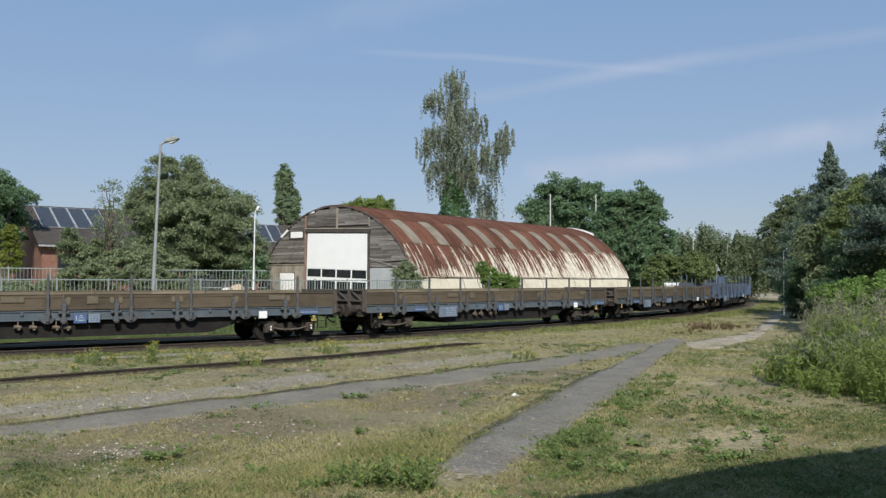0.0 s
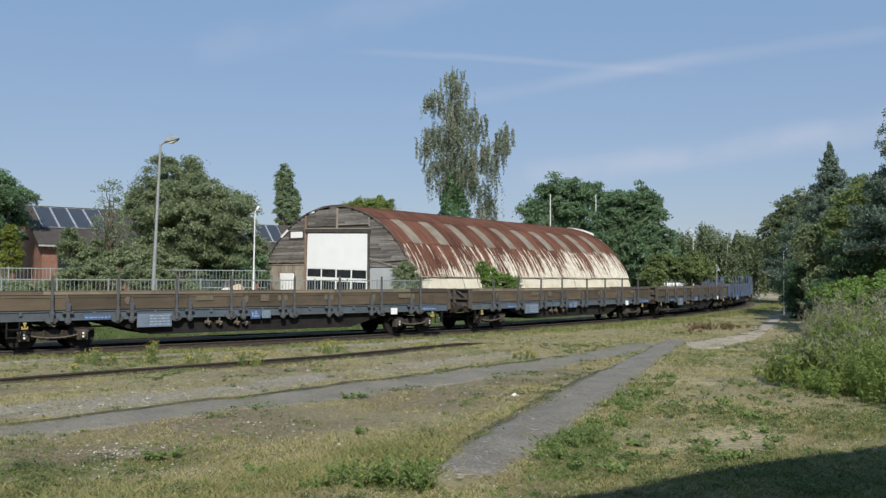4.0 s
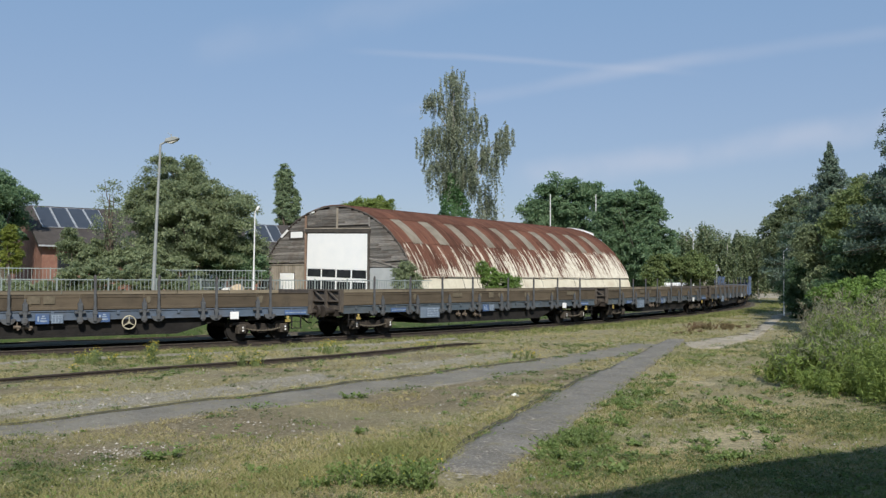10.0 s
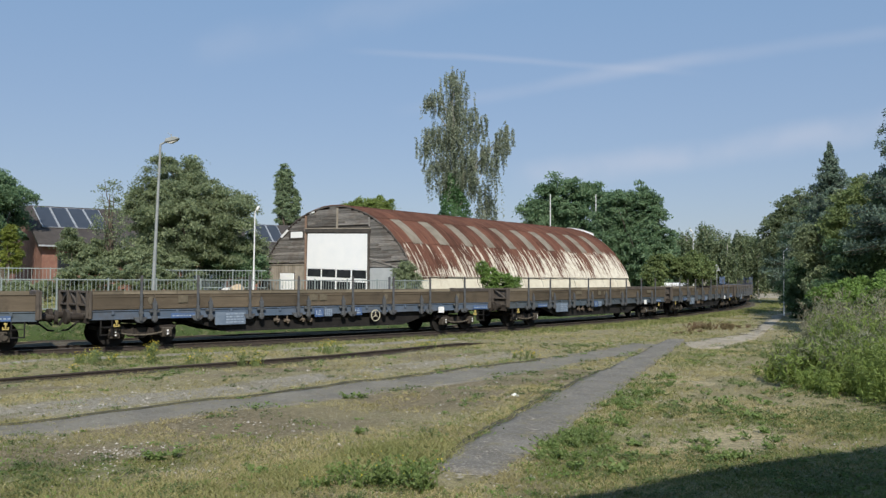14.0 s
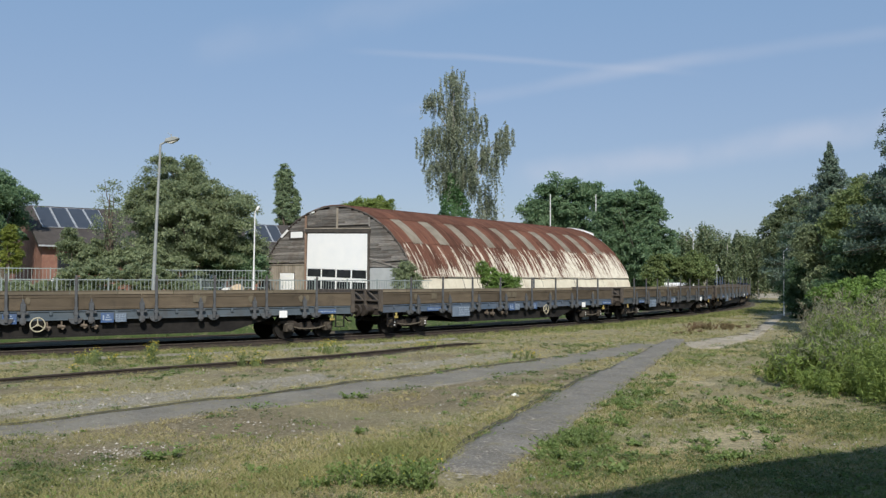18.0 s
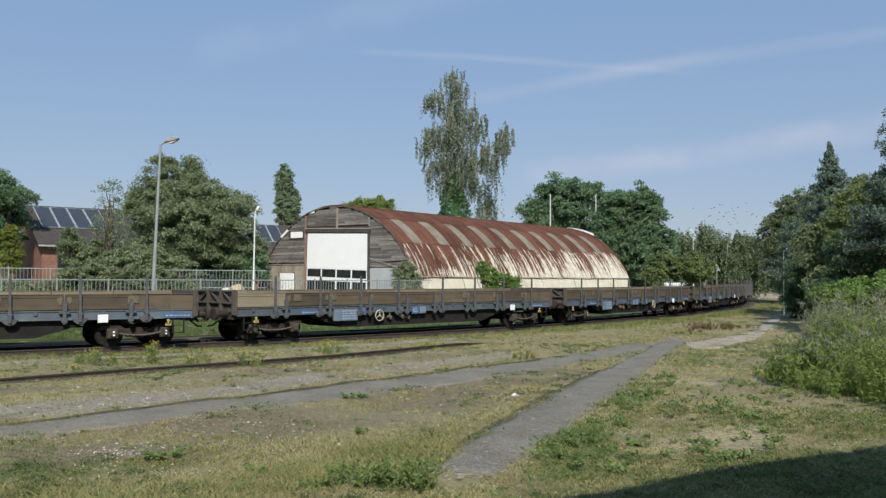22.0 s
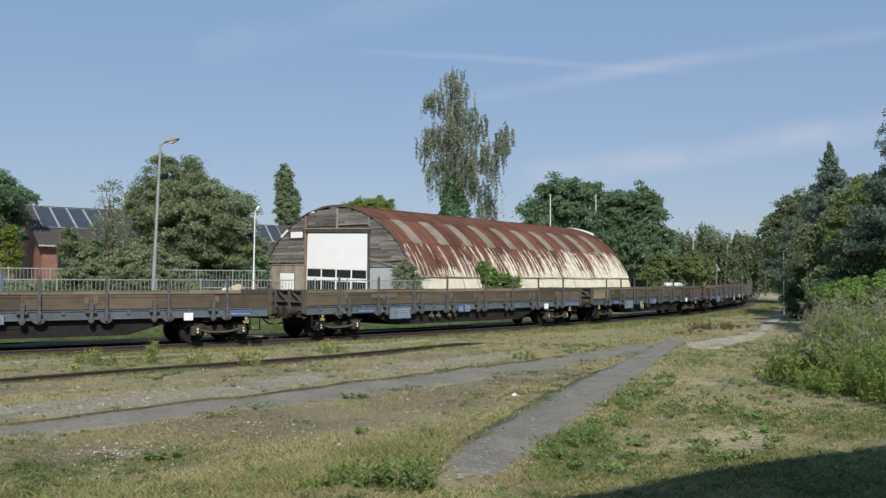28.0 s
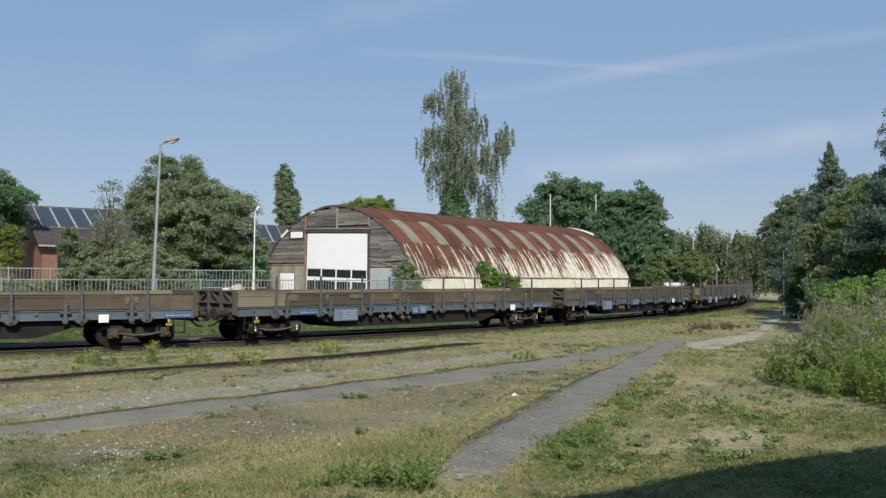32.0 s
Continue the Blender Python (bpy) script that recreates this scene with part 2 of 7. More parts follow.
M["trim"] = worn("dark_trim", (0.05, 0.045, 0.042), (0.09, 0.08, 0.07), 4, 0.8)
M["red_post"] = worn("faded_red_post", (0.23, 0.15, 0.11), (0.29, 0.20, 0.15), 4, 0.85)
M["glass"] = worn("dark_window_glass", (0.018, 0.020, 0.024), (0.035, 0.038, 0.042), 2, 0.08, bump=0.0)
M["side_brown"] = drop_side_material("brown_wagon_side", (0.084, 0.066, 0.046), (0.126, 0.100, 0.070), (0.060, 0.048, 0.036))
M["side_blue"] = drop_side_material("blue_wagon_side", (0.070, 0.090, 0.122), (0.105, 0.125, 0.160), (0.055, 0.058, 0.065))
M["sole_blue"] = worn("blue_grey_solebar", (0.078, 0.104, 0.130), (0.110, 0.136, 0.160), 1.2, 0.75, dirt=(0.070, 0.064, 0.056), jitter=0.3)
M["stake_blue"] = worn("blue_steel_stake", (0.060, 0.095, 0.175), (0.095, 0.135, 0.220), 4, 0.7, dirt=(0.07, 0.06, 0.05))
M["stake"] = worn("grey_steel_stake", (0.068, 0.074, 0.082), (0.112, 0.119, 0.128), 4, 0.7, dirt=(0.07, 0.05, 0.04))
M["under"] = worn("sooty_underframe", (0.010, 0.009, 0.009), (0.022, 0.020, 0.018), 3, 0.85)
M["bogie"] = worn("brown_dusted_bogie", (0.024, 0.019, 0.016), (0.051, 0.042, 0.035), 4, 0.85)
M["deck"] = worn("wagon_floor_boards", (0.13, 0.105, 0.08), (0.20, 0.165, 0.13), 2, 0.9)
M["plate_white"] = worn("white_plate", (0.78, 0.79, 0.80), (0.84, 0.84, 0.84), 3, 0.6)
M["plate_blue"] = worn("blue_label", (0.055, 0.105, 0.235), (0.085, 0.145, 0.290), 3, 0.6, dirt=(0.09, 0.11, 0.14))
M["plate_grey"] = worn("blue_data_panel", (0.125, 0.165, 0.225), (0.180, 0.225, 0.285), 3, 0.7)
M["yellow"] = worn("yellow_bracket", (0.40, 0.31, 0.09), (0.50, 0.40, 0.14), 9, 0.7, dirt=(0.16, 0.12, 0.06))
M["cream"] = worn("cream_handwheel", (0.40, 0.37, 0.27), (0.52, 0.48, 0.36), 4, 0.6, dirt=(0.15, 0.11, 0.08))
M["galv"] = worn("galvanised_steel", (0.255, 0.276, 0.276), (0.340, 0.357, 0.348), 3, 0.6, 0.1)
M["fence"] = worn("green_grey_railing", (0.22, 0.26, 0.25), (0.30, 0.34, 0.33), 3, 0.65)
M["lamp_glass"] = worn("lamp_cover", (0.48, 0.47, 0.42), (0.60, 0.58, 0.52), 3, 0.4)
M["white_pole"] = worn("white_pole", (0.72, 0.73, 0.74), (0.80, 0.80, 0.80), 3, 0.5)
M["brick"] = worn("red_brick", (0.210, 0.104, 0.077), (0.281, 0.148, 0.111), 2.0, 0.9, dirt=(0.157, 0.089, 0.069))
M["roof_tile"] = worn("dark_roof_tiles", (0.046, 0.040, 0.037), (0.069, 0.060, 0.054), 1.5, 0.85)
M["solar"] = worn("solar_panel", (0.032, 0.037, 0.048), (0.046, 0.052, 0.064), 1.5, 0.30, bump=0.0)
M["alu"] = worn("aluminium_edge", (0.50, 0.51, 0.52), (0.58, 0.58, 0.58), 3, 0.45, 0.5)
M["plaster"] = worn("station_plaster", (0.210, 0.190, 0.155), (0.260, 0.235, 0.200), 1.2, 0.9)
M["bark"] = worn("bark", (0.085, 0.068, 0.052), (0.150, 0.125, 0.098), 5, 0.95, bump=0.5)
M["birch_bark"] = worn("birch_bark", (0.34, 0.32, 0.29), (0.46, 0.44, 0.41), 4, 0.9, dirt=(0.09, 0.08, 0.07))
M["leaf_oak"] = leafy("leaves_mid_green", (0.155, 0.205, 0.105), (0.410, 0.465, 0.275), (0.175, 0.222, 0.118), (0.345, 0.370, 0.205), 0.5)
M["leaf_far"] = leafy("leaves_far_green", (0.098, 0.140, 0.070), (0.275, 0.330, 0.185), (0.120, 0.160, 0.085), (0.270, 0.270, 0.135))
M["leaf_olive"] = leafy("leaves_olive", (0.135, 0.194, 0.067), (0.302, 0.367, 0.151), (0.135, 0.184, 0.067), (0.292, 0.302, 0.119))
# darkened copy of leaf_dark; the shade beside the lane is in its colour
M["leaf_shade"] = leafy("leaves_shaded_green", (0.070, 0.130, 0.060), (0.205, 0.300, 0.155), (0.080, 0.140, 0.066), (0.180, 0.245, 0.115), 0.48)
M["leaf_poplar"] = leafy("leaves_poplar", (0.175, 0.245, 0.140), (0.390, 0.480, 0.300), (0.190, 0.255, 0.150), (0.350, 0.400, 0.230), 0.5)
M["leaf_dark"] = leafy("leaves_dark_green", (0.102, 0.185, 0.094), (0.290, 0.410, 0.232), (0.115, 0.195, 0.100), (0.250, 0.335, 0.170), 0.48)
M["leaf_birch"] = leafy("leaves_birch", (0.190, 0.230, 0.158), (0.410, 0.450, 0.335), (0.222, 0.252, 0.180), (0.360, 0.350, 0.245))
M["leaf_ivy"] = leafy("leaves_ivy", (0.085, 0.180, 0.070), (0.165, 0.300, 0.125), (0.080, 0.160, 0.066), (0.190, 0.295, 0.120))
M["leaf_bright"] = leafy("leaves_bright_green", (0.140, 0.245, 0.052), (0.255, 0.375, 0.105), (0.120, 0.205, 0.054), (0.310, 0.345, 0.115))
M["leaf_yellow"] = leafy("leaves_yellow_green", (0.186, 0.232, 0.039), (0.287, 0.318, 0.070), (0.147, 0.194, 0.039), (0.341, 0.295, 0.062))
M["leaf_spruce"] = leafy("needles_blue_green", (0.088, 0.138, 0.098), (0.195, 0.258, 0.195), (0.080, 0.124, 0.086), (0.178, 0.195, 0.120), 0.15)
M["leaf_sage"] = leafy("leaves_mugwort", (0.160, 0.178, 0.098), (0.345, 0.345, 0.235), (0.190, 0.200, 0.120), (0.355, 0.318, 0.235))
M["leaf_plume"] = leafy("withered_mugwort_plumes", (0.215, 0.205, 0.130), (0.440, 0.410, 0.300), (0.250, 0.240, 0.155), (0.400, 0.360, 0.255))
M["leaf_weed"] = leafy("leaves_rank_weeds", (0.145, 0.222, 0.050), (0.305, 0.385, 0.105), (0.155, 0.206, 0.058), (0.365, 0.382, 0.130))
M["leaf_foot"] = leafy("leaves_path_weeds", (0.132, 0.210, 0.060), (0.285, 0.372, 0.130), (0.142, 0.198, 0.064), (0.330, 0.345, 0.130))
M["leaf_clover"] = leafy("leaves_clover", (0.085, 0.130, 0.040), (0.185, 0.240, 0.090), (0.100, 0.140, 0.050), (0.200, 0.215, 0.085))
M["leaf_rust"] = leafy("withered_dock", (0.175, 0.115, 0.070), (0.310, 0.210, 0.130), (0.150, 0.150, 0.060), (0.26, 0.24, 0.11))
M["grass_dry"] = leafy("dry_grass", (0.320, 0.278, 0.128), (0.520, 0.465, 0.245), (0.275, 0.250, 0.105), (0.38, 0.32, 0.15), 0.3)
M["straw"] = leafy("dead_straw", (0.100, 0.082, 0.048), (0.470, 0.420, 0.270), (0.280, 0.240, 0.140), (0.40, 0.36, 0.22), 0.2)
M["grass_pale"] = leafy("pale_long_grass", (0.240, 0.240, 0.090), (0.430, 0.395, 0.190), (0.210, 0.240, 0.080), (0.38, 0.34, 0.16), 0.35)
M["grass_green"] = leafy("green_grass", (0.130, 0.175, 0.042), (0.205, 0.240, 0.070), (0.165, 0.190, 0.050), (0.26, 0.25, 0.09), 0.3)
M["grass_bank"] = leafy("bank_grass", (0.052, 0.098, 0.026), (0.110, 0.168, 0.050), (0.064, 0.106, 0.031), (0.14, 0.17, 0.06), 0.3)
M["bank"] = asphalt_material("grassy_bank", (0.034, 0.058, 0.015), (0.055, 0.085, 0.022), (0.08, 0.10, 0.04))
M["flower"] = worn("yellow_flowers", (0.60, 0.47, 0.03), (0.68, 0.56, 0.07), 3, 0.8)
M["litter"] = worn("white_litter", (0.80, 0.80, 0.78), (0.85, 0.85, 0.84), 3, 0.7)
M["tail_red"] = worn("red_tail_light", (0.30, 0.02, 0.02), (0.36, 0.03, 0.03), 2, 0.3, bump=0.0)
M["car_white"] = worn("white_car_paint", (0.74, 0.76, 0.78), (0.78, 0.79, 0.80), 2, 0.25, bump=0.0)
M["tyre"] = worn("black_rubber", (0.015, 0.015, 0.015), (0.03, 0.03, 0.03), 3, 0.9)
M["stone_a"] = worn("pale_stone", (0.50, 0.48, 0.44), (0.62, 0.60, 0.55), 6, 0.9)
M["stone_b"] = worn("beige_stone", (0.42, 0.33, 0.22), (0.52, 0.42, 0.30), 6, 0.9)
M["chip"] = worn("worn_path_chips", (0.17, 0.16, 0.14), (0.34, 0.32, 0.28), 6, 0.95)
M["dark_ballast"] = worn("oily_ballast", (0.050, 0.042, 0.030), (0.125, 0.108, 0.082), 14, 1.0, dirt=(0.060, 0.060, 0.030))
M["bar_pale"] = worn("faded_lettering", (0.24, 0.30, 0.39), (0.36, 0.42, 0.50), 8, 0.7, dirt=(0.14, 0.18, 0.25))
M["valve"] = worn("rusty_cream_valve", (0.11, 0.085, 0.065), (0.22, 0.18, 0.14), 8, 0.7, dirt=(0.10, 0.05, 0.03))
M["rim"] = worn("dark_gable_edging", (0.060, 0.050, 0.044), (0.130, 0.115, 0.100), 3, 0.85, dirt=(0.30, 0.28, 0.26))
M["bird"] = worn("dark_feathers", (0.030, 0.028, 0.028), (0.060, 0.056, 0.055), 9, 0.8, bump=0.0)
M["pebble"] = worn("pale_pebbles", (0.30, 0.28, 0.24), (0.52, 0.49, 0.44), 1.5, 0.9)
M["joint"] = worn("dark_weedy_joint", (0.045, 0.042, 0.028), (0.090, 0.084, 0.050), 5, 0.95)

# ---------------------------------------------------------------- mesh tools
class Shape:
    """Collects vertices and faces of one mesh."""

    def __init__(self):
        self.v, self.f = [], []

    def add(self, verts, faces):
        o = len(self.v)
        self.v.extend(tuple(p) for p in verts)
        self.f.extend(tuple(i + o for i in f) for f in faces)
        return self

    def box(self, x0, x1, y0, y1, z0, z1, m=None):
        c = [(x, y, z) for z in (z0, z1) for y in (y0, y1) for x in (x0, x1)]
        if m is not None:
            c = [m @ Vector(p) for p in c]
        return self.add(c, [(0, 2, 3, 1), (4, 5, 7, 6), (0, 1, 5, 4), (2, 6, 7, 3), (0, 4, 6, 2), (1, 3, 7, 5)])

    def tube(self, a, b, ra, rb=None, n=8, caps=True):
        a, b = Vector(a), Vector(b)
        rb = ra if rb is None else rb
        q = (b - a).to_track_quat("Z", "Y")
        ring = [q @ Vector((math.cos(i * math.tau / n), math.sin(i * math.tau / n), 0)) for i in range(n)]
        faces = [(i, (i + 1) % n, n + (i + 1) % n, n + i) for i in range(n)]
        if caps:
            faces += [tuple(range(n - 1, -1, -1)), tuple(range(n, 2 * n))]
        return self.add([a + p * ra for p in ring] + [b + p * rb for p in ring], faces)

    def torus(self, c, axis, big, small, n=24, k=8):
        q = Vector(axis).to_track_quat("Z", "Y")
        vs = []
        for i in range(n):
            a = i * math.tau / n
            for j in range(k):
                b = j * math.tau / k
                r = big + small * math.cos(b)
                vs.append(Vector(c) + q @ Vector((r * math.cos(a), r * math.sin(a), small * math.sin(b))))
        return self.add(vs, [(i * k + j, ((i + 1) % n) * k + j, ((i + 1) % n) * k + (j + 1) % k, i * k + (j + 1) % k)
                             for i in range(n) for j in range(k)])

    def prism(self, outline, y0, y1):
        """An outline in x and z, drawn out from y0 to y1."""
        n = len(outline)
        return self.add([(x, y0, z) for x, z in outline] + [(x, y1, z) for x, z in outline],
                        [tuple(range(n)), tuple(range(2 * n - 1, n - 1, -1))]
                        + [(i, n + i, n + (i + 1) % n, (i + 1) % n) for i in range(n)])

    def sweep(self, points, outline, closed=True):
        """An outline (side, up) carried along a line of (x, y, z) points, side being to the right."""
        n, m = len(outline), len(points)
        vs = []
        for i, p in enumerate(points):
            a, b = Vector(points[max(i - 1, 0)]), Vector(points[min(i + 1, m - 1)])
            d = (b - a).normalized()
            side = Vector((d.y, -d.x, 0)).normalized()
            vs += [Vector(p) + side * u + Vector((0, 0, w)) for u, w in outline]
        last = n if closed else n - 1
        faces = [(i * n + j, i * n + (j + 1) % n, (i + 1) * n + (j + 1) % n, (i + 1) * n + j)
                 for i in range(m - 1) for j in range(last)]
        if closed:
            faces += [tuple(range(n - 1, -1, -1)), tuple(range((m - 1) * n, m * n))]
        return self.add(vs, faces)

    def mesh(self, name, bevel=0.0, smooth=False):
        me = bpy.data.meshes.new(name)
        me.from_pydata(self.v, [], self.f)
        bm = bmesh.new()
        bm.from_mesh(me)
        bmesh.ops.recalc_face_normals(bm, faces=bm.faces)
        if bevel:
            bmesh.ops.bevel(bm, geom=[e for e in bm.edges if len(e.link_faces) == 2 and e.calc_face_angle(0) > 0.6],
                            offset=bevel, segments=1, affect="EDGES", clamp_overlap=True)
        bm.to_mesh(me)
        bm.free()
        if smooth:
            me.shade_smooth()
        return me


def part(name, shape, material, parent=None, label="", bevel=0.0, smooth=False, m=None):
    """One mesh object, under a thing or a part where one is given."""
    me = shape.mesh(name, bevel, smooth) if isinstance(shape, Shape) else shape
    if not me.materials:
        me.materials.append(material)
    ob = new(name, me)
    if parent is not None:
        ob.parent = parent
    if m is not None:
        ob.matrix_basis = m
    if label:
        ob["label"] = label
    return ob


def thing(name, m, label, category, group=""):
    ob = new(name)
    ob.empty_display_size = 0.2
    ob.matrix_basis = m
    return tagged(ob, label, category, group)


def setting(ob, label, category):
    return tagged(ob, label, category, "", "structure")


def raw_mesh(name, verts, quads, material):
    """A mesh straight from numpy arrays of vertices and faces of three or four corners."""
    me = bpy.data.meshes.new(name)
    me.vertices.add(len(verts))
    me.vertices.foreach_set("co", np.ascontiguousarray(verts, dtype=np.float32).ravel())
    k, c = quads.shape
    me.loops.add(c * k)
    me.loops.foreach_set("vertex_index", np.ascontiguousarray(quads, dtype=np.int32).ravel())
    me.polygons.add(k)
    me.polygons.foreach_set("loop_start", np.arange(0, c * k, c, dtype=np.int32))
    me.update(calc_edges=True)
    me.materials.append(material)
    return me


def leaf_mesh(name, p, out, size, material, rng, long=1.5, droop=0.0, turn=0.8):
    """Small pointed leaves at the points p, turned loosely outwards along out."""
    n = len(p)
    nor = out * turn + rng.normal(0, 0.75, (n, 3)) + np.array([0, 0, 0.35])
    nor /= np.linalg.norm(nor, axis=1)[:, None] + 1e-9
    t = rng.normal(0, 1, (n, 3)) + np.array([0, 0, -droop])
    t -= nor * (t * nor).sum(1)[:, None]
    t /= np.linalg.norm(t, axis=1)[:, None] + 1e-9
    b = np.cross(nor, t)
    s = (size * rng.uniform(0.6, 1.35, n))[:, None]
    if n > 3000:
        v = np.stack([p - t * s * long * 0.42 - b * s * 0.30, p - t * s * long * 0.15 + b * s * 0.52, p + t * s * long * 0.58], 1)
        return raw_mesh(name, v.reshape(-1, 3), np.arange(3 * n).reshape(n, 3), material)
    v = np.stack([p - t * s * long * 0.5, p + b * s * 0.5 + nor * s * 0.12, p + t * s * long * 0.5, p - b * s * 0.5 + nor * s * 0.12], 1)
    q = np.arange(4 * n).reshape(n, 4)
    return raw_mesh(name, v.reshape(-1, 3), q, material)


def clump_noise(p, scale, seed):
    """Cheap smooth noise, about -1 to 1, at the points p."""
    r = np.random.default_rng(seed)
    out = np.zeros(len(p))
    for k in range(6):
        w = r.normal(0, 1, 3)
        w /= np.linalg.norm(w)
        out += np.sin((p @ w) * scale * (1 + 0.35 * k) + r.uniform(0, 6.28))
    return out / 2.6


def limb(shape, a, b, ra, rb, rng, segs=4, bend=0.08):
    """A tapered, slightly crooked branch from a to b."""
    a, b = Vector(a), Vector(b)
    last, length = a, (b - a).length
    for i in range(1, segs + 1):
        k = i / segs
        p = a.lerp(b, k) + (Vector(rng.normal(0, bend * length / segs, 3)) if i < segs else Vector())
        shape.tube(last, p, ra + (rb - ra) * (k - 1 / segs), ra + (rb - ra) * k, 7, False)
        last = p


# ---------------------------------------------------------------- the railway line
CURVE_S = (-60, -10, 15, 35, 55, 80, 120, 170, 300)
CURVE_K = (0.0120, 0.0120, 0.0089, 0.0059, 0.0052, 0.0077, 0.0116, 0.006, 0.002)
LINE_S = np.arange(-70, 261, 0.5)
line_k = np.interp(LINE_S, CURVE_S, CURVE_K)
line_h = np.concatenate([[0], np.cumsum((line_k[1:] + line_k[:-1]) * 0.25)])
ZERO = int(np.searchsorted(LINE_S, 0))
line_h += 0.6994 - line_h[ZERO]
mid_h = (line_h[1:] + line_h[:-1]) / 2
line_x = np.concatenate([[0], np.cumsum(np.cos(mid_h) * 0.5)])
line_y = np.concatenate([[0], np.cumsum(np.sin(mid_h) * 0.5)])
line_x += -8.219 - line_x[ZERO]
line_y += 33.663 - line_y[ZERO]


def on_line(s, side=0.0, z=0.0):
    """A place on the line, side metres to its right (towards the camera), and its heading."""
    h = float(np.interp(s, LINE_S, line_h))
    return Vector((float(np.interp(s, LINE_S, line_x)) + math.sin(h) * side,
                   float(np.interp(s, LINE_S, line_y)) - math.cos(h) * side, z)), h


def from_line(x, y):
    """Distance to the left of the line (away from the camera) and place along it, for arrays."""
    k = np.arange(0, len(LINE_S), 4)
    d = (x[:, None] - line_x[None, k]) ** 2 + (y[:, None] - line_y[None, k]) ** 2
    i = k[d.argmin(1)]
    dx, dy, h = x - line_x[i], y - line_y[i], line_h[i]
    return -np.sin(h) * dx + np.cos(h) * dy, LINE_S[i]


def step(a, b, v):
    t = np.clip((v - a) / (b - a), 0, 1)
    return t * t * (3 - 2 * t)


def ground_z(x, y):
    """Height of the ground: nearly level before the line, a bank and a higher yard behind it."""
    x, y = np.asarray(x, float), np.asarray(y, float)
    w, s = from_line(x, y)
    z = -0.10 + 0.03 * np.sin(x * 0.9 + y * 0.35) * np.sin(y * 0.8 - x * 0.2) + 0.02 * np.sin(x * 2.3) * np.sin(y * 1.9)
    z = np.where(np.abs(w) < 2.2, -0.22, z)
    yard = 1.05 - 0.75 * step(18, 45, s)
    z = z + (yard + 0.1) * step(4.0, 5.6, w) * (1 - step(60, 90, w) * 0.3)
    return z


def flat_z(x, y):
    return float(ground_z(np.array([x]), np.array([y]))[0])

# ---------------------------------------------------------------- ground
LANE = [(-8.9, 12.0), (-6.9, 14.1), (-4.6, 16.5), (-2.7, 18.6), (-0.4, 21.4), (2.4, 24.8), (5.0, 28.2), (8.1, 34.0)]
FOOT = [(0.1, 10.8), (0.36, 11.5), (1.27, 14.1), (2.8, 18.2), (5.15, 24.4), (9.6, 36.1)]
PALE = [(-12.5, 12.9), (-9.6, 15.0), (-7.3, 16.8), (-5.0, 19.2), (-3.0, 21.8)]
PALE_FAR = [(-1.8, 23.6), (0.6, 26.6), (2.0, 28.6)]
APRON = [(-14.6, 23.4), (-12.4, 25.3), (-10.5, 27.0), (-9.2, 28.0), (-7.2, 29.3), (-4.5, 31.1), (-2.8, 32.6), (-1.0, 35.0), (1.1, 37.2)]
TROD = [(9.1, 32.6), (10.4, 34.4), (11.9, 36.0), (14.4, 40.4), (18.1, 48.9), (22.1, 58.1), (25.2, 65.0)]
VERGE = [(1.5, 11.2), (2.1, 13.2), (3.4, 16.6), (6.4, 23.9), (9.5, 31.0)]


def off_line(x, y, pts):
    """Distance of arrays of points from a bent line."""
    d = np.full(len(x), 1e9)
    for (ax, ay), (bx, by) in zip(pts, pts[1:]):
        ux, uy = bx - ax, by - ay
        t = np.clip(((x - ax) * ux + (y - ay) * uy) / (ux * ux + uy * uy), 0, 1)
        d = np.minimum(d, np.hypot(x - ax - t * ux, y - ay - t * uy))
    return d


def near(x, y, pts, wide):
    return off_line(x, y, pts) < wide


def patch(x, y, scale, seed):
    return clump_noise(np.stack([x, y, 0 * x], 1), scale, seed)


def dry_spots(x, y):
    """Bare and straw-pale places in the field beside the footpath."""
    g = 0 * x
    for cx, cy, rx, ry in ((4.4, 13.4, 1.3, 0.7), (5.9, 22.2, 1.3, 2.2), (2.75, 15.8, 0.6, 0.8), (4.7, 14.4, 1.2, 0.7), (3.6, 12.6, 0.9, 0.5), (6.5, 16.5, 0.9, 0.9), (5.0, 17.8, 0.8, 0.7)):
        g = g + np.exp(-((x - cx) / rx) ** 2 - ((y - cy) / ry) ** 2)
    return np.clip(g + 0.3 * patch(x, y, 2.2, 59) * (g > 0.1), 0, 1)


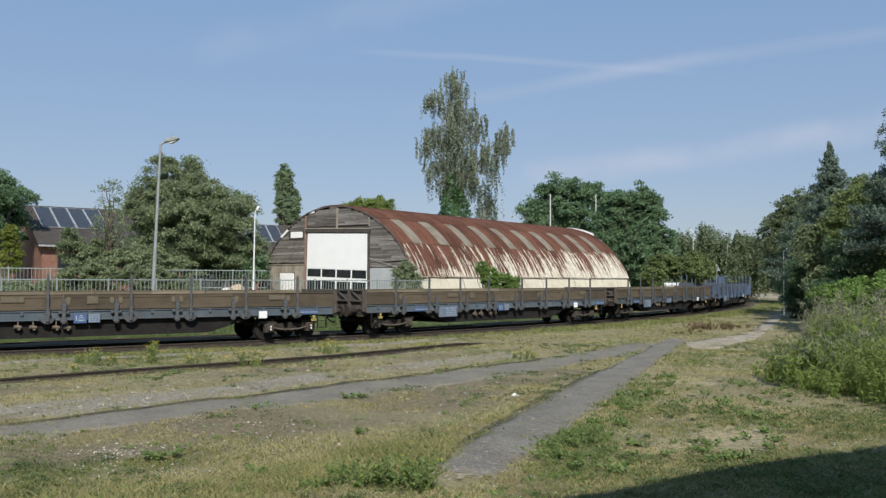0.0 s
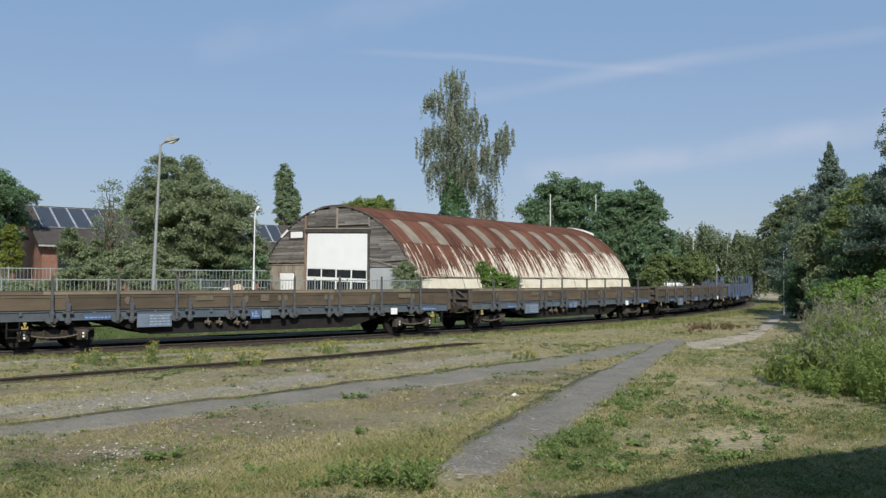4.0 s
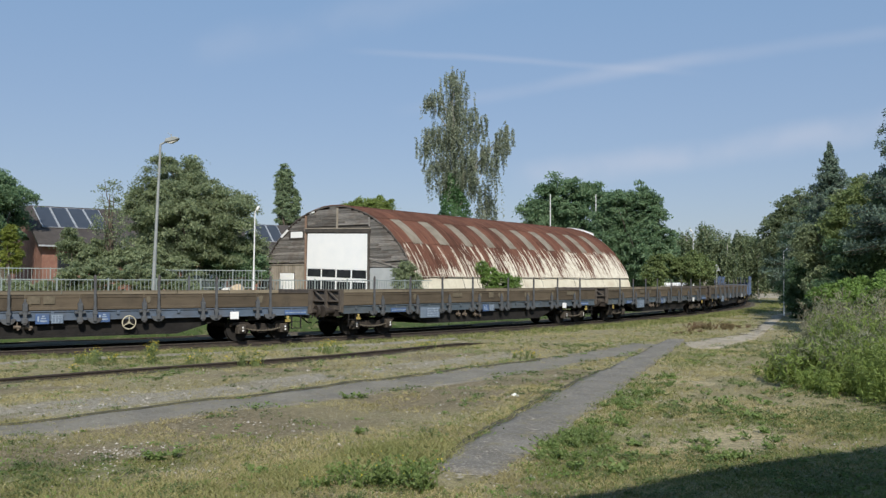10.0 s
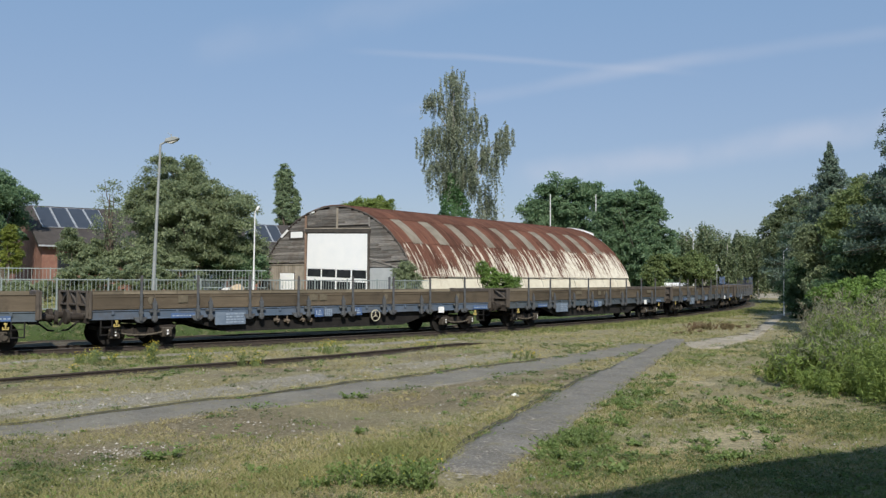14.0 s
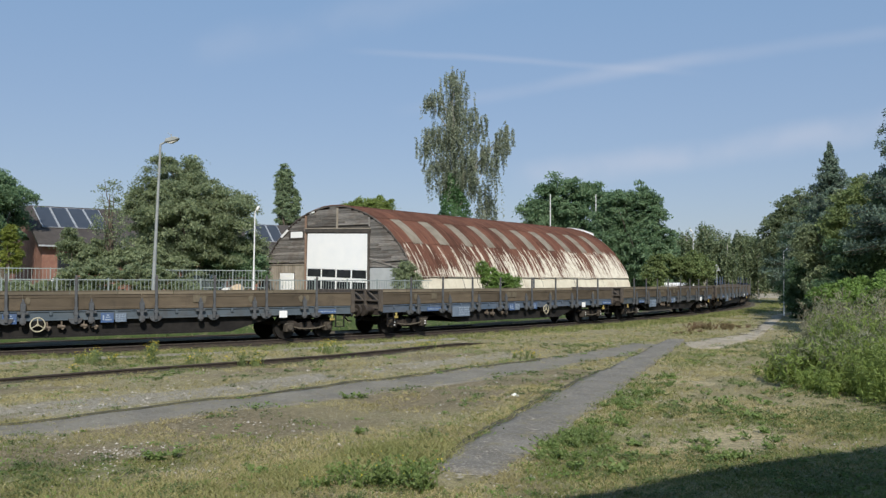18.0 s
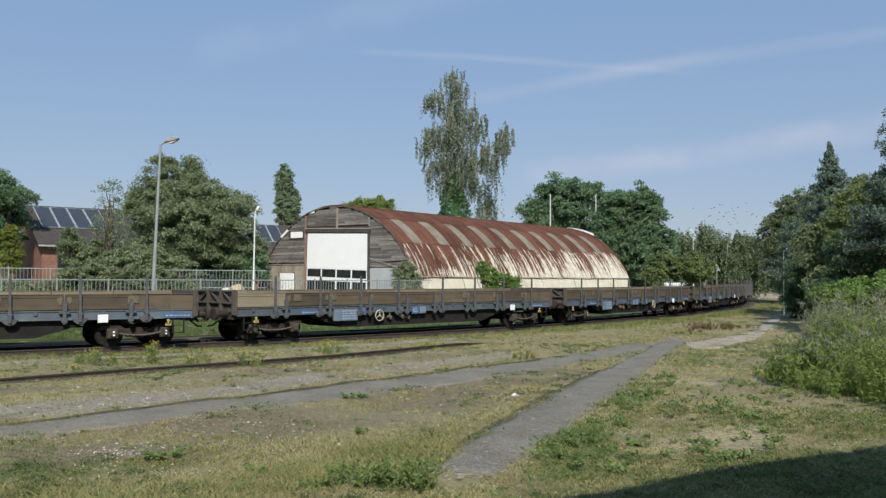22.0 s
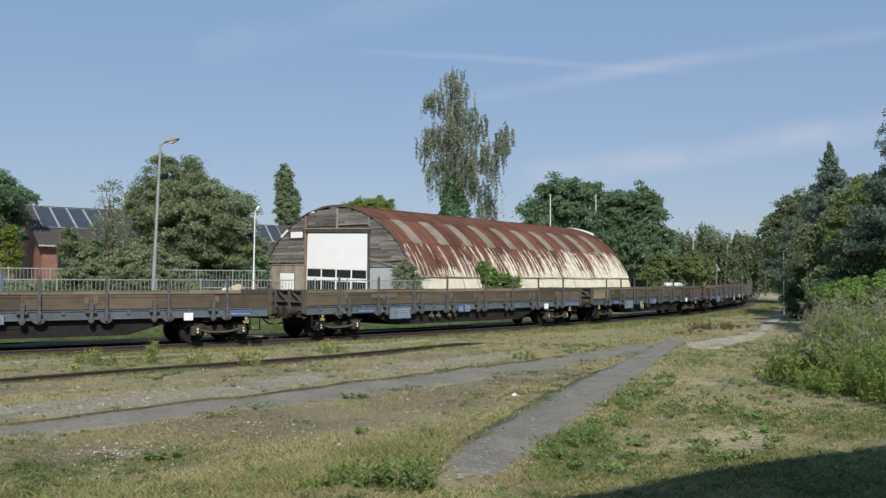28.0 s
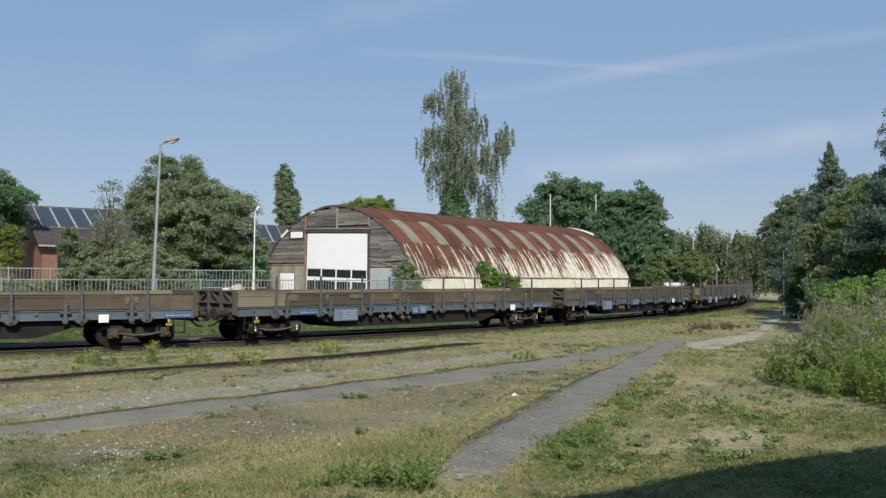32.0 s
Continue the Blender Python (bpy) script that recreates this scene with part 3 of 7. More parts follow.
def green_share(x, y):
    """How green the growth is, by place: weeds along the path and bank, dry in the middle."""
    w, s = from_line(x, y)
    g = 0.30 + 0.22 * patch(x, y, 0.5, 53) + 0.18 * patch(x, y, 1.7, 54)
    g += 0.75 * (w > 2.3) + 0.48 * ((w > -4.6) & (w < -1.5))
    g += 0.34 * np.exp(-(off_line(x, y, VERGE) / 0.5) ** 2)
    g += 0.10 * ((x > 2.0 + 0.10 * y) & (y < 30)) + 0.30 * ((x > 1.0) & (y < 12.0 + 0.25 * (x - 2)))
    g -= 0.35 * dry_spots(x, y)
    g += 0.65 * np.exp(-((x - 7.0) / 1.8) ** 2 - ((y - 15.0) / 1.5) ** 2)
    g -= 0.22 * np.exp(-(off_line(x, y, [(-5.0, 13.6), (-1.5, 17.2), (2.0, 21.6)]) / 1.1) ** 2)
    g += 0.4 * np.exp(-((x + 5.1) / 0.6) ** 2 - ((y - 11.3) / 0.55) ** 2) + 0.5 * np.exp(-((x + 3.75) / 0.45) ** 2 - ((y - 11.7) / 0.4) ** 2) - 0.25 * earth_share(x, y)
    g -= 0.25 * np.exp(-(off_line(x, y, [(-6, 18.5), (0, 24.8), (4, 29.5)]) / 2.2) ** 2)
    return np.clip(g, 0, 1.2)


def gravel_share(x, y):
    g = np.exp(-(off_line(x, y, PALE) / 1.15) ** 4) * 0.62 + np.exp(-(off_line(x, y, PALE_FAR) / 0.9) ** 4) * 0.55
    g += np.exp(-(off_line(x, y, APRON) / 0.45) ** 4) * 0.75
    g += np.exp(-(off_line(x, y, TROD) / (0.9 + 0.006 * y)) ** 4) * 0.35
    g += 0.45 * np.exp(-(((x + 4.3) / 0.9) ** 2 + ((y - 11.4) / 0.5) ** 2))
    return np.clip(g, 0, 1)


def earth_share(x, y):
    """Where the turf is worn down to brown earth and dead stalks."""
    g = np.exp(-(off_line(x, y, [(-8.0, 11.0), (-4.2, 13.7), (-1.1, 17.0), (3.0, 22.4)]) / 1.75) ** 4)
    g += 0.7 * np.exp(-(off_line(x, y, [(-11.0, 17.4), (-6.5, 21.6), (-1.0, 27.0), (3.0, 31.2)]) / 1.0) ** 2)
    return np.clip(g * (0.9 + 0.45 * patch(x, y, 1.3, 81)), 0, 1)


def build_ground():
    xs = np.concatenate([[-3000, -1200, -500, -250, -140], np.arange(-90, -30, 3), np.arange(-30, -14, 0.5), np.arange(-14, 22, 0.25), np.arange(22, 42, 0.5), np.arange(42, 100, 3), [140, 250, 500, 1200, 3000]])
    ys = np.concatenate([[-2000, -800, -300, -100, -40, -15], np.arange(-8, 8, 1.0), np.arange(8, 40, 0.25), np.arange(40, 64, 0.5), np.arange(64, 200, 3), [240, 340, 500, 900, 1600, 3500]])
    gx, gy = np.meshgrid(xs, ys)
    x, y = gx.ravel(), gy.ravel()
    z = ground_z(x, y)
    n, m = len(xs), len(ys)
    i = np.arange((m - 1) * n).reshape(m - 1, n)[:, :-1].ravel()
    me = raw_mesh("ground", np.stack([x, y, z], 1), np.stack([i, i + 1, i + n + 1, i + n], 1), M["ground"])
    for name, values in (("green", green_share(x, y)), ("gravel", gravel_share(x, y)), ("earth", earth_share(x, y)), ("straw", dry_spots(x, y))):
        me.attributes.new(name, "FLOAT", "POINT").data.foreach_set("value", values.astype(np.float32))
    me.shade_smooth()
    setting(new("ground", me), "dry grassy ground with bare earth patches", "ground")


build_ground()


def ribbon(name, left, right, material, lift, rough_edge=0.08, seed=1):
    """A thin laid surface between two edges, with frayed borders and real thickness."""
    rng = np.random.default_rng(seed)
    n = 260
    t = np.linspace(0, 1, n)

    def along(pts):
        pts = np.array(pts, float)
        d = np.concatenate([[0], np.cumsum(np.hypot(*np.diff(pts, axis=0).T))])
        return np.stack([np.interp(t * d[-1], d, pts[:, 0]), np.interp(t * d[-1], d, pts[:, 1])], 1)
    a, b = along(left), along(right)
    for e in (a, b):
        e += rng.normal(0, rough_edge * 0.45, e.shape)
        e += rough_edge * np.stack([np.interp(t * 60, np.arange(61), rng.normal(0, 1, 61)) for _ in range(2)], 1)
    rows = []
    for k in np.linspace(0, 1, 7):
        p = a + (b - a) * k
        z = ground_z(p[:, 0], p[:, 1]) + lift * (0.9 if 0 < k < 1 else 0.35)
        rows.append(np.stack([p[:, 0], p[:, 1], z], 1))
    for r in rows:
        r[:2, 2] -= lift + 0.06
        r[-2:, 2] -= lift + 0.06
    low = [r.copy() for r in (rows[0], rows[-1])]
    for r in low:
        r[:, 2] -= 0.12 + lift
    allr = [low[0], *rows, low[1]]
    v = np.concatenate(allr)
    k = np.arange(n - 1)
    q = np.concatenate([np.stack([k + j * n, k + 1 + j * n, k + 1 + (j + 1) * n, k + (j + 1) * n], 1) for j in range(len(allr) - 1)])
    return new(name, raw_mesh(name, v, q, material))


setting(ribbon("road", [(-9.5, 12.6), (-7.38, 14.68), (-5.97, 15.94), (-4.37, 17.77), (-2.37, 20.18), (0.26, 23.66), (3.1, 27.28), (7.6, 34.6)],
               [(-8.3, 11.3), (-6.3, 13.6), (-4.76, 15.3), (-3.09, 16.98), (-1.03, 19.28), (1.68, 22.29), (5.4, 27.6), (8.6, 33.4)],
               M["asphalt"], 0.022, 0.05, 3), "worn grey asphalt lane with crumbling edges", "lane")
def bank_edge(s):
    """Where the ballast ends and the green bank begins, away from the line."""
    return 4.15 - 0.80 * float(step(2, 16, s))


setting(ribbon("grass_bank", [on_line(s, -6.5)[0][:2] for s in range(-24, 90, 4)], [on_line(s, 0.1 - bank_edge(s))[0][:2] for s in range(-24, 90, 4)],
               M["bank"], 0.02, 0.05, 7), "green grassy bank behind the railway track", "bank")


setting(ribbon("track_edge", [on_line(s, -bank_edge(s))[0][:2] for s in range(-40, 90, 4)], [on_line(s, -1.9)[0][:2] for s in range(-40, 90, 4)],
               M["dark_ballast"], 0.035, 0.06, 8), "dark dirty ballast at the foot of the bank", "ballast")


setting(ribbon("trodden_path", [(9.43, 34.0), (10.9, 36.65), (12.59, 38.56), (15.13, 42.96), (18.7, 51.04), (22.14, 58.95), (24.79, 65.0)],
               [(8.82, 31.24), (9.95, 32.07), (11.15, 33.52), (13.63, 37.88), (17.6, 46.72), (22.16, 57.25), (25.53, 65.08)],
               M["track_path"], 0.024, 0.12, 15), "pale sandy trodden path", "path")
setting(ribbon("far_road", [(44.0, 124.0), (50.0, 140.0), (52.0, 165.0)], [(52.0, 124.0), (60.0, 140.0), (64.0, 165.0)],
               M["track_path"], 0.02, 0.2, 16), "pale road surface beyond the bend", "road")


# ---------------------------------------------------------------- track
def rail_outline(w=0.036, h=0.15):
    return [(-0.06, -h), (0.06, -h), (0.06, -h + 0.012), (0.012, -h + 0.03), (0.012, -0.045), (w, -0.035), (w, -0.004),
            (w - 0.008, 0.0), (-w + 0.008, 0.0), (-w, -0.004), (-w, -0.035), (-0.012, -0.045), (-0.012, -h + 0.03), (-0.06, -h + 0.012)]


def build_track():
    s = np.arange(-45, 236, 2.0)
    base = Shape().sweep([on_line(a)[0] for a in s], [(-2.3, -0.34), (-1.7, -0.175), (1.7, -0.175), (2.3, -0.34)])
    track = setting(part("track", base, M["ballast"]), "ballasted railway track curving away", "railway track")
    for side in (-0.753, 0.753):
        part("rail", Shape().sweep([on_line(a, side)[0] for a in s], rail_outline()), M["rail"], track, "rusty rail")
        part("rail_head", Shape().sweep([on_line(a, side)[0] for a in s], [(-0.025, 0.001), (0.025, 0.001), (0.025, 0.004), (-0.025, 0.004)]),
             M["rail_top"], track, "worn bright rail head")
    me = Shape().box(-0.13, 0.13, -1.3, 1.3, -0.30, -0.152).mesh("sleeper", 0.012)
    for i in range(215):
        p, h = on_line(-30 + i * 0.65)
        part("sleeper", me, M["sleeper"], track, m=pose(p.x, p.y, 0, 0, 0, math.degrees(h)))


build_track()
siding = [(-16.0, 13.9), (-13.2, 17.0), (-10.25, 20.3), (-8.35, 22.35), (-5.4, 25.1), (-3.25, 27.2), (0.3, 31.9), (2.0, 34.1)]
sd = np.array(siding)
su = np.linspace(0, len(sd) - 1, 60)
sp = [(float(np.interp(u, range(len(sd)), sd[:, 0])), float(np.interp(u, range(len(sd)), sd[:, 1])), 0.03 - 0.13 * max(0.0, u - 6.2) / 0.8) for u in su]
setting(ribbon("siding_bed", [(x - 0.05, y + 0.06) for x, y in siding[:-1]], [(x + 0.16, y - 0.17) for x, y in siding[:-1]], M["joint"], 0.016, 0.05, 17), "dark strip along the half-buried rail", "earth")
loop_line = [on_line(a, -3.55 + 1.35 * float(step(-2, 16, a)))[0] for a in range(-30, 17, 2)]
setting(part("loop_rail", Shape().sweep([(p.x, p.y, -0.02) for p in loop_line], rail_outline(0.036, 0.15)), M["rail"]), "rusty rail of a second track behind", "rail")
setting(part("siding_rail", Shape().sweep(sp, rail_outline(0.036, 0.15)), M["rail"]), "single rusty rail half buried in weeds", "rail")


# ---------------------------------------------------------------- footpath
setting(ribbon("pavement", [(-0.12, 11.25), (-0.06, 11.68), (0.92, 14.72), (2.39, 18.9), (4.71, 24.64), (9.22, 36.1)],
               [(0.56, 10.85), (0.78, 11.4), (1.62, 13.5), (3.2, 17.6), (5.60, 24.1), (10.05, 36.16)],
               M["path"], 0.05, 0.028, 9), "rough grey footpath with chipped edges", "footpath")
setting(ribbon("path_joint", [(-0.20, 11.72), (0.30, 13.26), (0.78, 14.76), (1.56, 16.92), (2.28, 18.93), (3.46, 21.9), (4.62, 24.67)],
               [(-0.05, 11.69), (0.43, 13.19), (0.93, 14.70), (1.67, 16.86), (2.40, 18.88), (3.56, 21.84), (4.72, 24.62)],
               M["joint"], 0.030, 0.03, 18), "dark crumbling edge of the footpath", "joint")
setting(ribbon("lane_joint", [(-9.58, 12.69), (-7.46, 14.77), (-6.05, 16.03), (-4.45, 17.86), (-2.45, 20.27), (0.18, 23.75), (3.02, 27.37)],
               [(-9.47, 12.56), (-7.35, 14.64), (-5.94, 15.9), (-4.34, 17.73), (-2.34, 20.14), (0.29, 23.62), (3.13, 27.24)],
               M["joint"], 0.036, 0.02, 12), "dark weedy joint along the lane", "joint")


# ---------------------------------------------------------------- building on the camera's side, whose shade falls before it
def build_station():
    st = thing("station_building", pose(-0.59, 0.976, 0, 0, 0, 31.2), "plain plastered station building with a wide eave", "building")
    wall = Shape().box(-18, 26, -9.0, -2.0, -0.3, 7.4)
    part("wall", wall, M["plaster"], st)
    roof = Shape().add([(-19, -0.83, 7.42), (27, -0.83, 7.42), (27, -5.5, 10.4), (-19, -5.5, 10.4), (27, -10.2, 7.42), (-19, -10.2, 7.42),
                        (-19, -0.83, 7.57), (27, -0.83, 7.57), (27, -5.5, 10.6), (-19, -5.5, 10.6), (27, -10.2, 7.57), (-19, -10.2, 7.57)],
                       [(0, 1, 2, 3), (3, 2, 4, 5), (6, 9, 8, 7), (9, 11, 10, 8), (0, 6, 7, 1), (5, 4, 10, 11), (0, 3, 9, 6), (3, 5, 11, 9), (1, 7, 8, 2), (2, 8, 10, 4)])
    part("roof", roof, M["roof_tile"], st)


build_station()


# ---------------------------------------------------------------- the arched hut
HUT_R, HUT_L = 7.195, 29.8                       # radius and length
HUT = pose(-7.024, 56.0, -0.19, 0, 0, 53.34)     # x along the ridge, y to its far side
RING = (-67.7, -48.3, -28.9, -9.5, 9.5, 28.6, 47.9, 67.7, 87.4)   # degrees at which the rings of sheets lap
BAY = 2.77                                       # from skylight to skylight


def arc(a, r=HUT_R):
    return -math.sin(a) * r, math.cos(a) * r      # y to the near side is negative


def roof_strip(x0, x1, a0, a1, lift, wave=0.152, depth=0.03):
    """Curved corrugated sheets between two stations and two angles."""
    n = max(3, int((a1 - a0) / 0.055))
    nx = max(4, int(round((x1 - x0) / wave * 4)))
    vs, fs = [], []
    for i in range(n + 1):
        a = a0 + (a1 - a0) * i / n
        for j in range(nx + 1):
            x = x0 + (x1 - x0) * j / nx
            y, z = arc(a, HUT_R + lift + depth * math.cos(x * math.tau / wave))
            vs.append((x, y, z))
    for i in range(n):
        for j in range(nx):
            k = i * (nx + 1) + j
            fs.append((k, k + 1, k + nx + 2, k + nx + 1))
    return Shape().add(vs, fs)


def build_hut():
    hut = thing("arched_hut", HUT, "old arched hut with a rusty corrugated roof and board gable", "hut")
    rng = np.random.default_rng(22)
    # sheets lap ring over ring, each ring a little proud of the one below it
    for ri in range(7):
        a0, a1 = radians(RING[ri]), radians(RING[ri + 1])
        lift = 0.030 * (3 - abs(ri - 3))
        edges = [-0.06]
        for k in range(10):
            c = 1.9 + BAY * k
            edges += [c - 0.46, c + 0.46, c + 1.385]
        edges = [e for e in edges if e < HUT_L - 0.2] + [HUT_L + 0.05]
        for k, (x0, x1) in enumerate(zip(edges, edges[1:])):
            clear = ri == 5 and k % 3 == 1
            low = float(rng.normal(0, 0.004))
            part("skylight" if clear else "roof_sheet", roof_strip(x0, x1 + 0.03, a0, a1 + 0.012 + low, lift + (0.012 if clear else 0.004 * (k % 2))), M["skylight"] if clear else M["rust_roof"], hut,
                 "yellowed translucent sheet" if clear else "", smooth=True)
    # the lowest ring is painted white on both sides
    for side in (-1, 1):
        bays = 12
        for i in range(bays):
            a, b = HUT_L * i / bays, HUT_L * (i + 1) / bays
            q0, q1 = sorted((side * radians(RING[7] - 0.4), side * radians(RING[8])))
            part("wall_panel", roof_strip(a + 0.012, b - 0.012, q0, q1, -0.055 - 0.01 * (i % 2), 0.152, 0.012), M["old_white_wall"], hut, smooth=True)
    vs, fs = [], []
    for i in range(25):
        y, z = arc(radians(-87 + 174 * i / 24), HUT_R - 0.16)
        vs += [(0.15, y, z), (HUT_L - 0.1, y, z)]
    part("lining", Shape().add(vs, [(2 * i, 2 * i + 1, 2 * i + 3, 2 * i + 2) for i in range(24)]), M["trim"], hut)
    for i in range(26):
        x = HUT_L * (i + 0.5) / 26
        q = radians(RING[7])
        y, z = arc(q, HUT_R + 0.035)
        part("flashing", Shape().box(x - HUT_L / 52, x + HUT_L / 52, y - 0.02, y + 0.03, z - 0.05 + float(rng.normal(0, 0.008)), z + 0.0), M["flashing"], hut)
    # gable boards: left of the doors, over them and right of them, each row in uneven lengths
    z = 3.30
    while z < HUT_R - 0.12:
        h = float(rng.uniform(0.115, 0.185))
        half = math.sqrt(max(HUT_R ** 2 - (z + h) ** 2, 0.0)) - 0.05
        spans = []
        if z > 3.5 and half > 2.7:
            spans.append((2.56, half))
        if half > 3.3:
            spans.append((-half, -3.14))
        if z > 5.82:
            spans += [(max(-half, -3.10), -0.43), (-0.27, min(2.32, half))]
        for a, b in spans:
            while b - a > 0.25:
                c = b if b - a < 2.2 or rng.random() < 0.45 else a + float(rng.uniform(0.9, b - a - 0.4))
                mid = 0.5 * (a + c)
                proud = float(rng.uniform(0.0, 0.035))
                part("board", Shape().box(-0.03 - proud, 0.012 - proud, a - mid + 0.004, c - mid - 0.004, 0.006, h + float(rng.uniform(-0.016, 0.02))), M["gable"], hut, bevel=0.006,
                     m=Matrix.Translation((0, mid, z)) @ pose(0, 0, 0, float(rng.normal(0, 0.5)), 0, 0))
                a = c
        z += h
    # upright paler boarding beside the small door
    y = 2.58
    while y < 6.55:
        w = float(rng.uniform(0.15, 0.21))
        top = min(3.50, math.sqrt(HUT_R ** 2 - (y + w) ** 2) - 0.05)
        part("board", Shape().box(-0.05, -0.01, y, y + w - 0.012, 2.94 if 3.45 < y + w / 2 < 4.9 else 0.4, top + float(rng.uniform(-0.02, 0.0))), M["board_pale"], hut, bevel=0.006)
        y += w
    part("ledge", Shape().box(-0.09, 0.0, 2.58, 6.15, 3.46, 3.53), M["board_pale"], hut, bevel=0.01)
    part("end_panel", Shape().box(-0.05, 0.0, -6.0, -3.16, 0.4, 3.24), M["grey_sheet"], hut, "pale grey sheet", bevel=0.01)
    part("loose_board", Shape().box(-0.09, -0.06, -1.15, 1.15, -0.05, 0.05, Matrix.Translation((0, -4.25, 3.55)) @ pose(0, 0, 0, 14, 0, 0)), M["gable"], hut, "loose slanting board")
    part("loose_board", Shape().box(-0.12, -0.08, -1.0, 1.0, -0.06, 0.06, Matrix.Translation((0, -5.15, 3.72)) @ pose(0, 0, 0, -3, 0, 0)), M["gable"], hut, "loose slanting board")
    # backing behind the boards
    prof = [arc(radians(-87 + 174 * i / 24), HUT_R - 0.12) for i in range(25)]
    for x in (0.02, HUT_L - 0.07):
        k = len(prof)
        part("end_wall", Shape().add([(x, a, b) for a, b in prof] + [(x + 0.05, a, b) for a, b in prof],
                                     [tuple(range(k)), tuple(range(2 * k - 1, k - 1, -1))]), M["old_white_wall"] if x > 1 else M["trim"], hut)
    # thin edging round the gable, in lengths
    for i in range(24):
        vs, fs = [], []
        for j in range(4):
            a = radians(-86 + 172 * (i + j / 3) / 24)
            for x, r in ((-0.07, HUT_R - 0.035), (-0.07, HUT_R + 0.04), (0.0, HUT_R + 0.04), (0.0, HUT_R - 0.035)):
                yy, zz = arc(a, r + (0.012 if i % 2 else 0.0))
                vs.append((x, yy, zz))
        for j in range(3):
            fs += [(4 * j + q, 4 * j + (q + 1) % 4, 4 * j + 4 + (q + 1) % 4, 4 * j + 4 + q) for q in range(4)]
        part("rim", Shape().add(vs, fs), M["rim"], hut)
    # the large opening has sagged towards its near side: white panel, glazed strips, posts
    sag = pose(0, -0.24, 0, 1.7, 0, 0)

    def hung(name, box, material, label="", parent=hut):
        return part(name, Shape().box(*box), material, parent, label, bevel=0.01, m=sag if parent is hut else None)
    hung("loading_door", (-0.10, -0.02, -2.62, 2.64, 3.17, 5.44), M["white_paint"], "large white panel")
    hung("lintel", (-0.13, 0.0, -2.80, 2.86, 5.50, 5.74), M["trim"])
    hung("lintel_board", (-0.15, -0.02, -2.80, 2.86, 5.74, 5.80), M["board_pale"])
    part("post", Shape().box(-0.11, 0.0, 2.40, 2.51, 0.4, 6.70), M["red_post"], hut, "faded reddish post", bevel=0.01)
    part("post", Shape().box(-0.14, 0.0, -3.13, -3.01, 0.4, 5.45), M["trim"], hut, bevel=0.01)
    part("post", Shape().box(-0.06, 0.0, -3.10, -3.02, 5.8, 6.42), M["gable"], hut, bevel=0.01)
    part("batten", Shape().box(-0.09, 0.0, -0.43, -0.29, 5.80, 7.10), M["board_pale"], hut, bevel=0.01)
    win = hung("window", (-0.09, -0.03, -2.62, 2.64, 0.5, 3.17), M["white_paint"], "white glazed strip")
    for i in range(4):
        a = -2.58 + i * 1.31
        for z0, z1 in ((2.65, 3.15), (1.75, 2.40)):
            part("pane", Shape().box(-0.105, -0.092, a, a + 1.18, z0, z1), M["glass"], win)
    door = part("door", Shape().box(-0.09, -0.01, 3.54, 4.84, 0.7, 2.91), M["white_paint"], hut, "small white door", bevel=0.015)
    part("door_handle", Shape().tube((-0.16, 3.7, 1.75), (-0.16, 3.7, 1.9), 0.02), M["trim"], door)
    part("edge_trim", Shape().box(-0.13, -0.09, -0.38, 0.38, -0.08, 0.08, Matrix.Translation((0, 4.42, 5.55)) @ pose(0, 0, 0, -36, 0, 0)), M["white_paint"], hut, "white patch on the arch edge")
    part("edge_trim", Shape().box(-0.13, -0.09, -0.12, 0.12, -0.04, 0.04, Matrix.Translation((0, 1.75, 6.88)) @ pose(0, 0, 0, -15, 0, 0)), M["white_paint"], hut, "white patch on the arch edge")
    wnd = part("window", Shape().box(-0.09, 0.0, 2.62, 4.0, 5.18, 5.74), M["trim"], hut)
    part("pane", Shape().box(-0.11, -0.092, 2.70, 3.82, 5.26, 5.66), M["white_paint"], wnd, "white blanked pane")
    # white board that stands on the far end of the roof
    for i in range(9):
        (y0, z0), (y1, z1) = (arc(radians(q), HUT_R + 0.06) for q in (-2 + i * 3.2, -2 + (i + 1) * 3.2))
        rise = 0.03 + 0.019 * i
        rise1 = 0.03 + 0.019 * (i + 1)
        vs = [(x, *p) for x in (HUT_L + 0.06, HUT_L + 0.12) for p in ((y0, z0), (y1, z1), (y1, z1 + rise1), (y0, z0 + rise))]
        part("fascia", Shape().add(vs, [(0, 1, 2, 3), (7, 6, 5, 4), (3, 2, 6, 7), (0, 4, 5, 1), (0, 3, 7, 4), (1, 5, 6, 2)]), M["white_paint"], hut, "white board along the far gable")


build_hut()


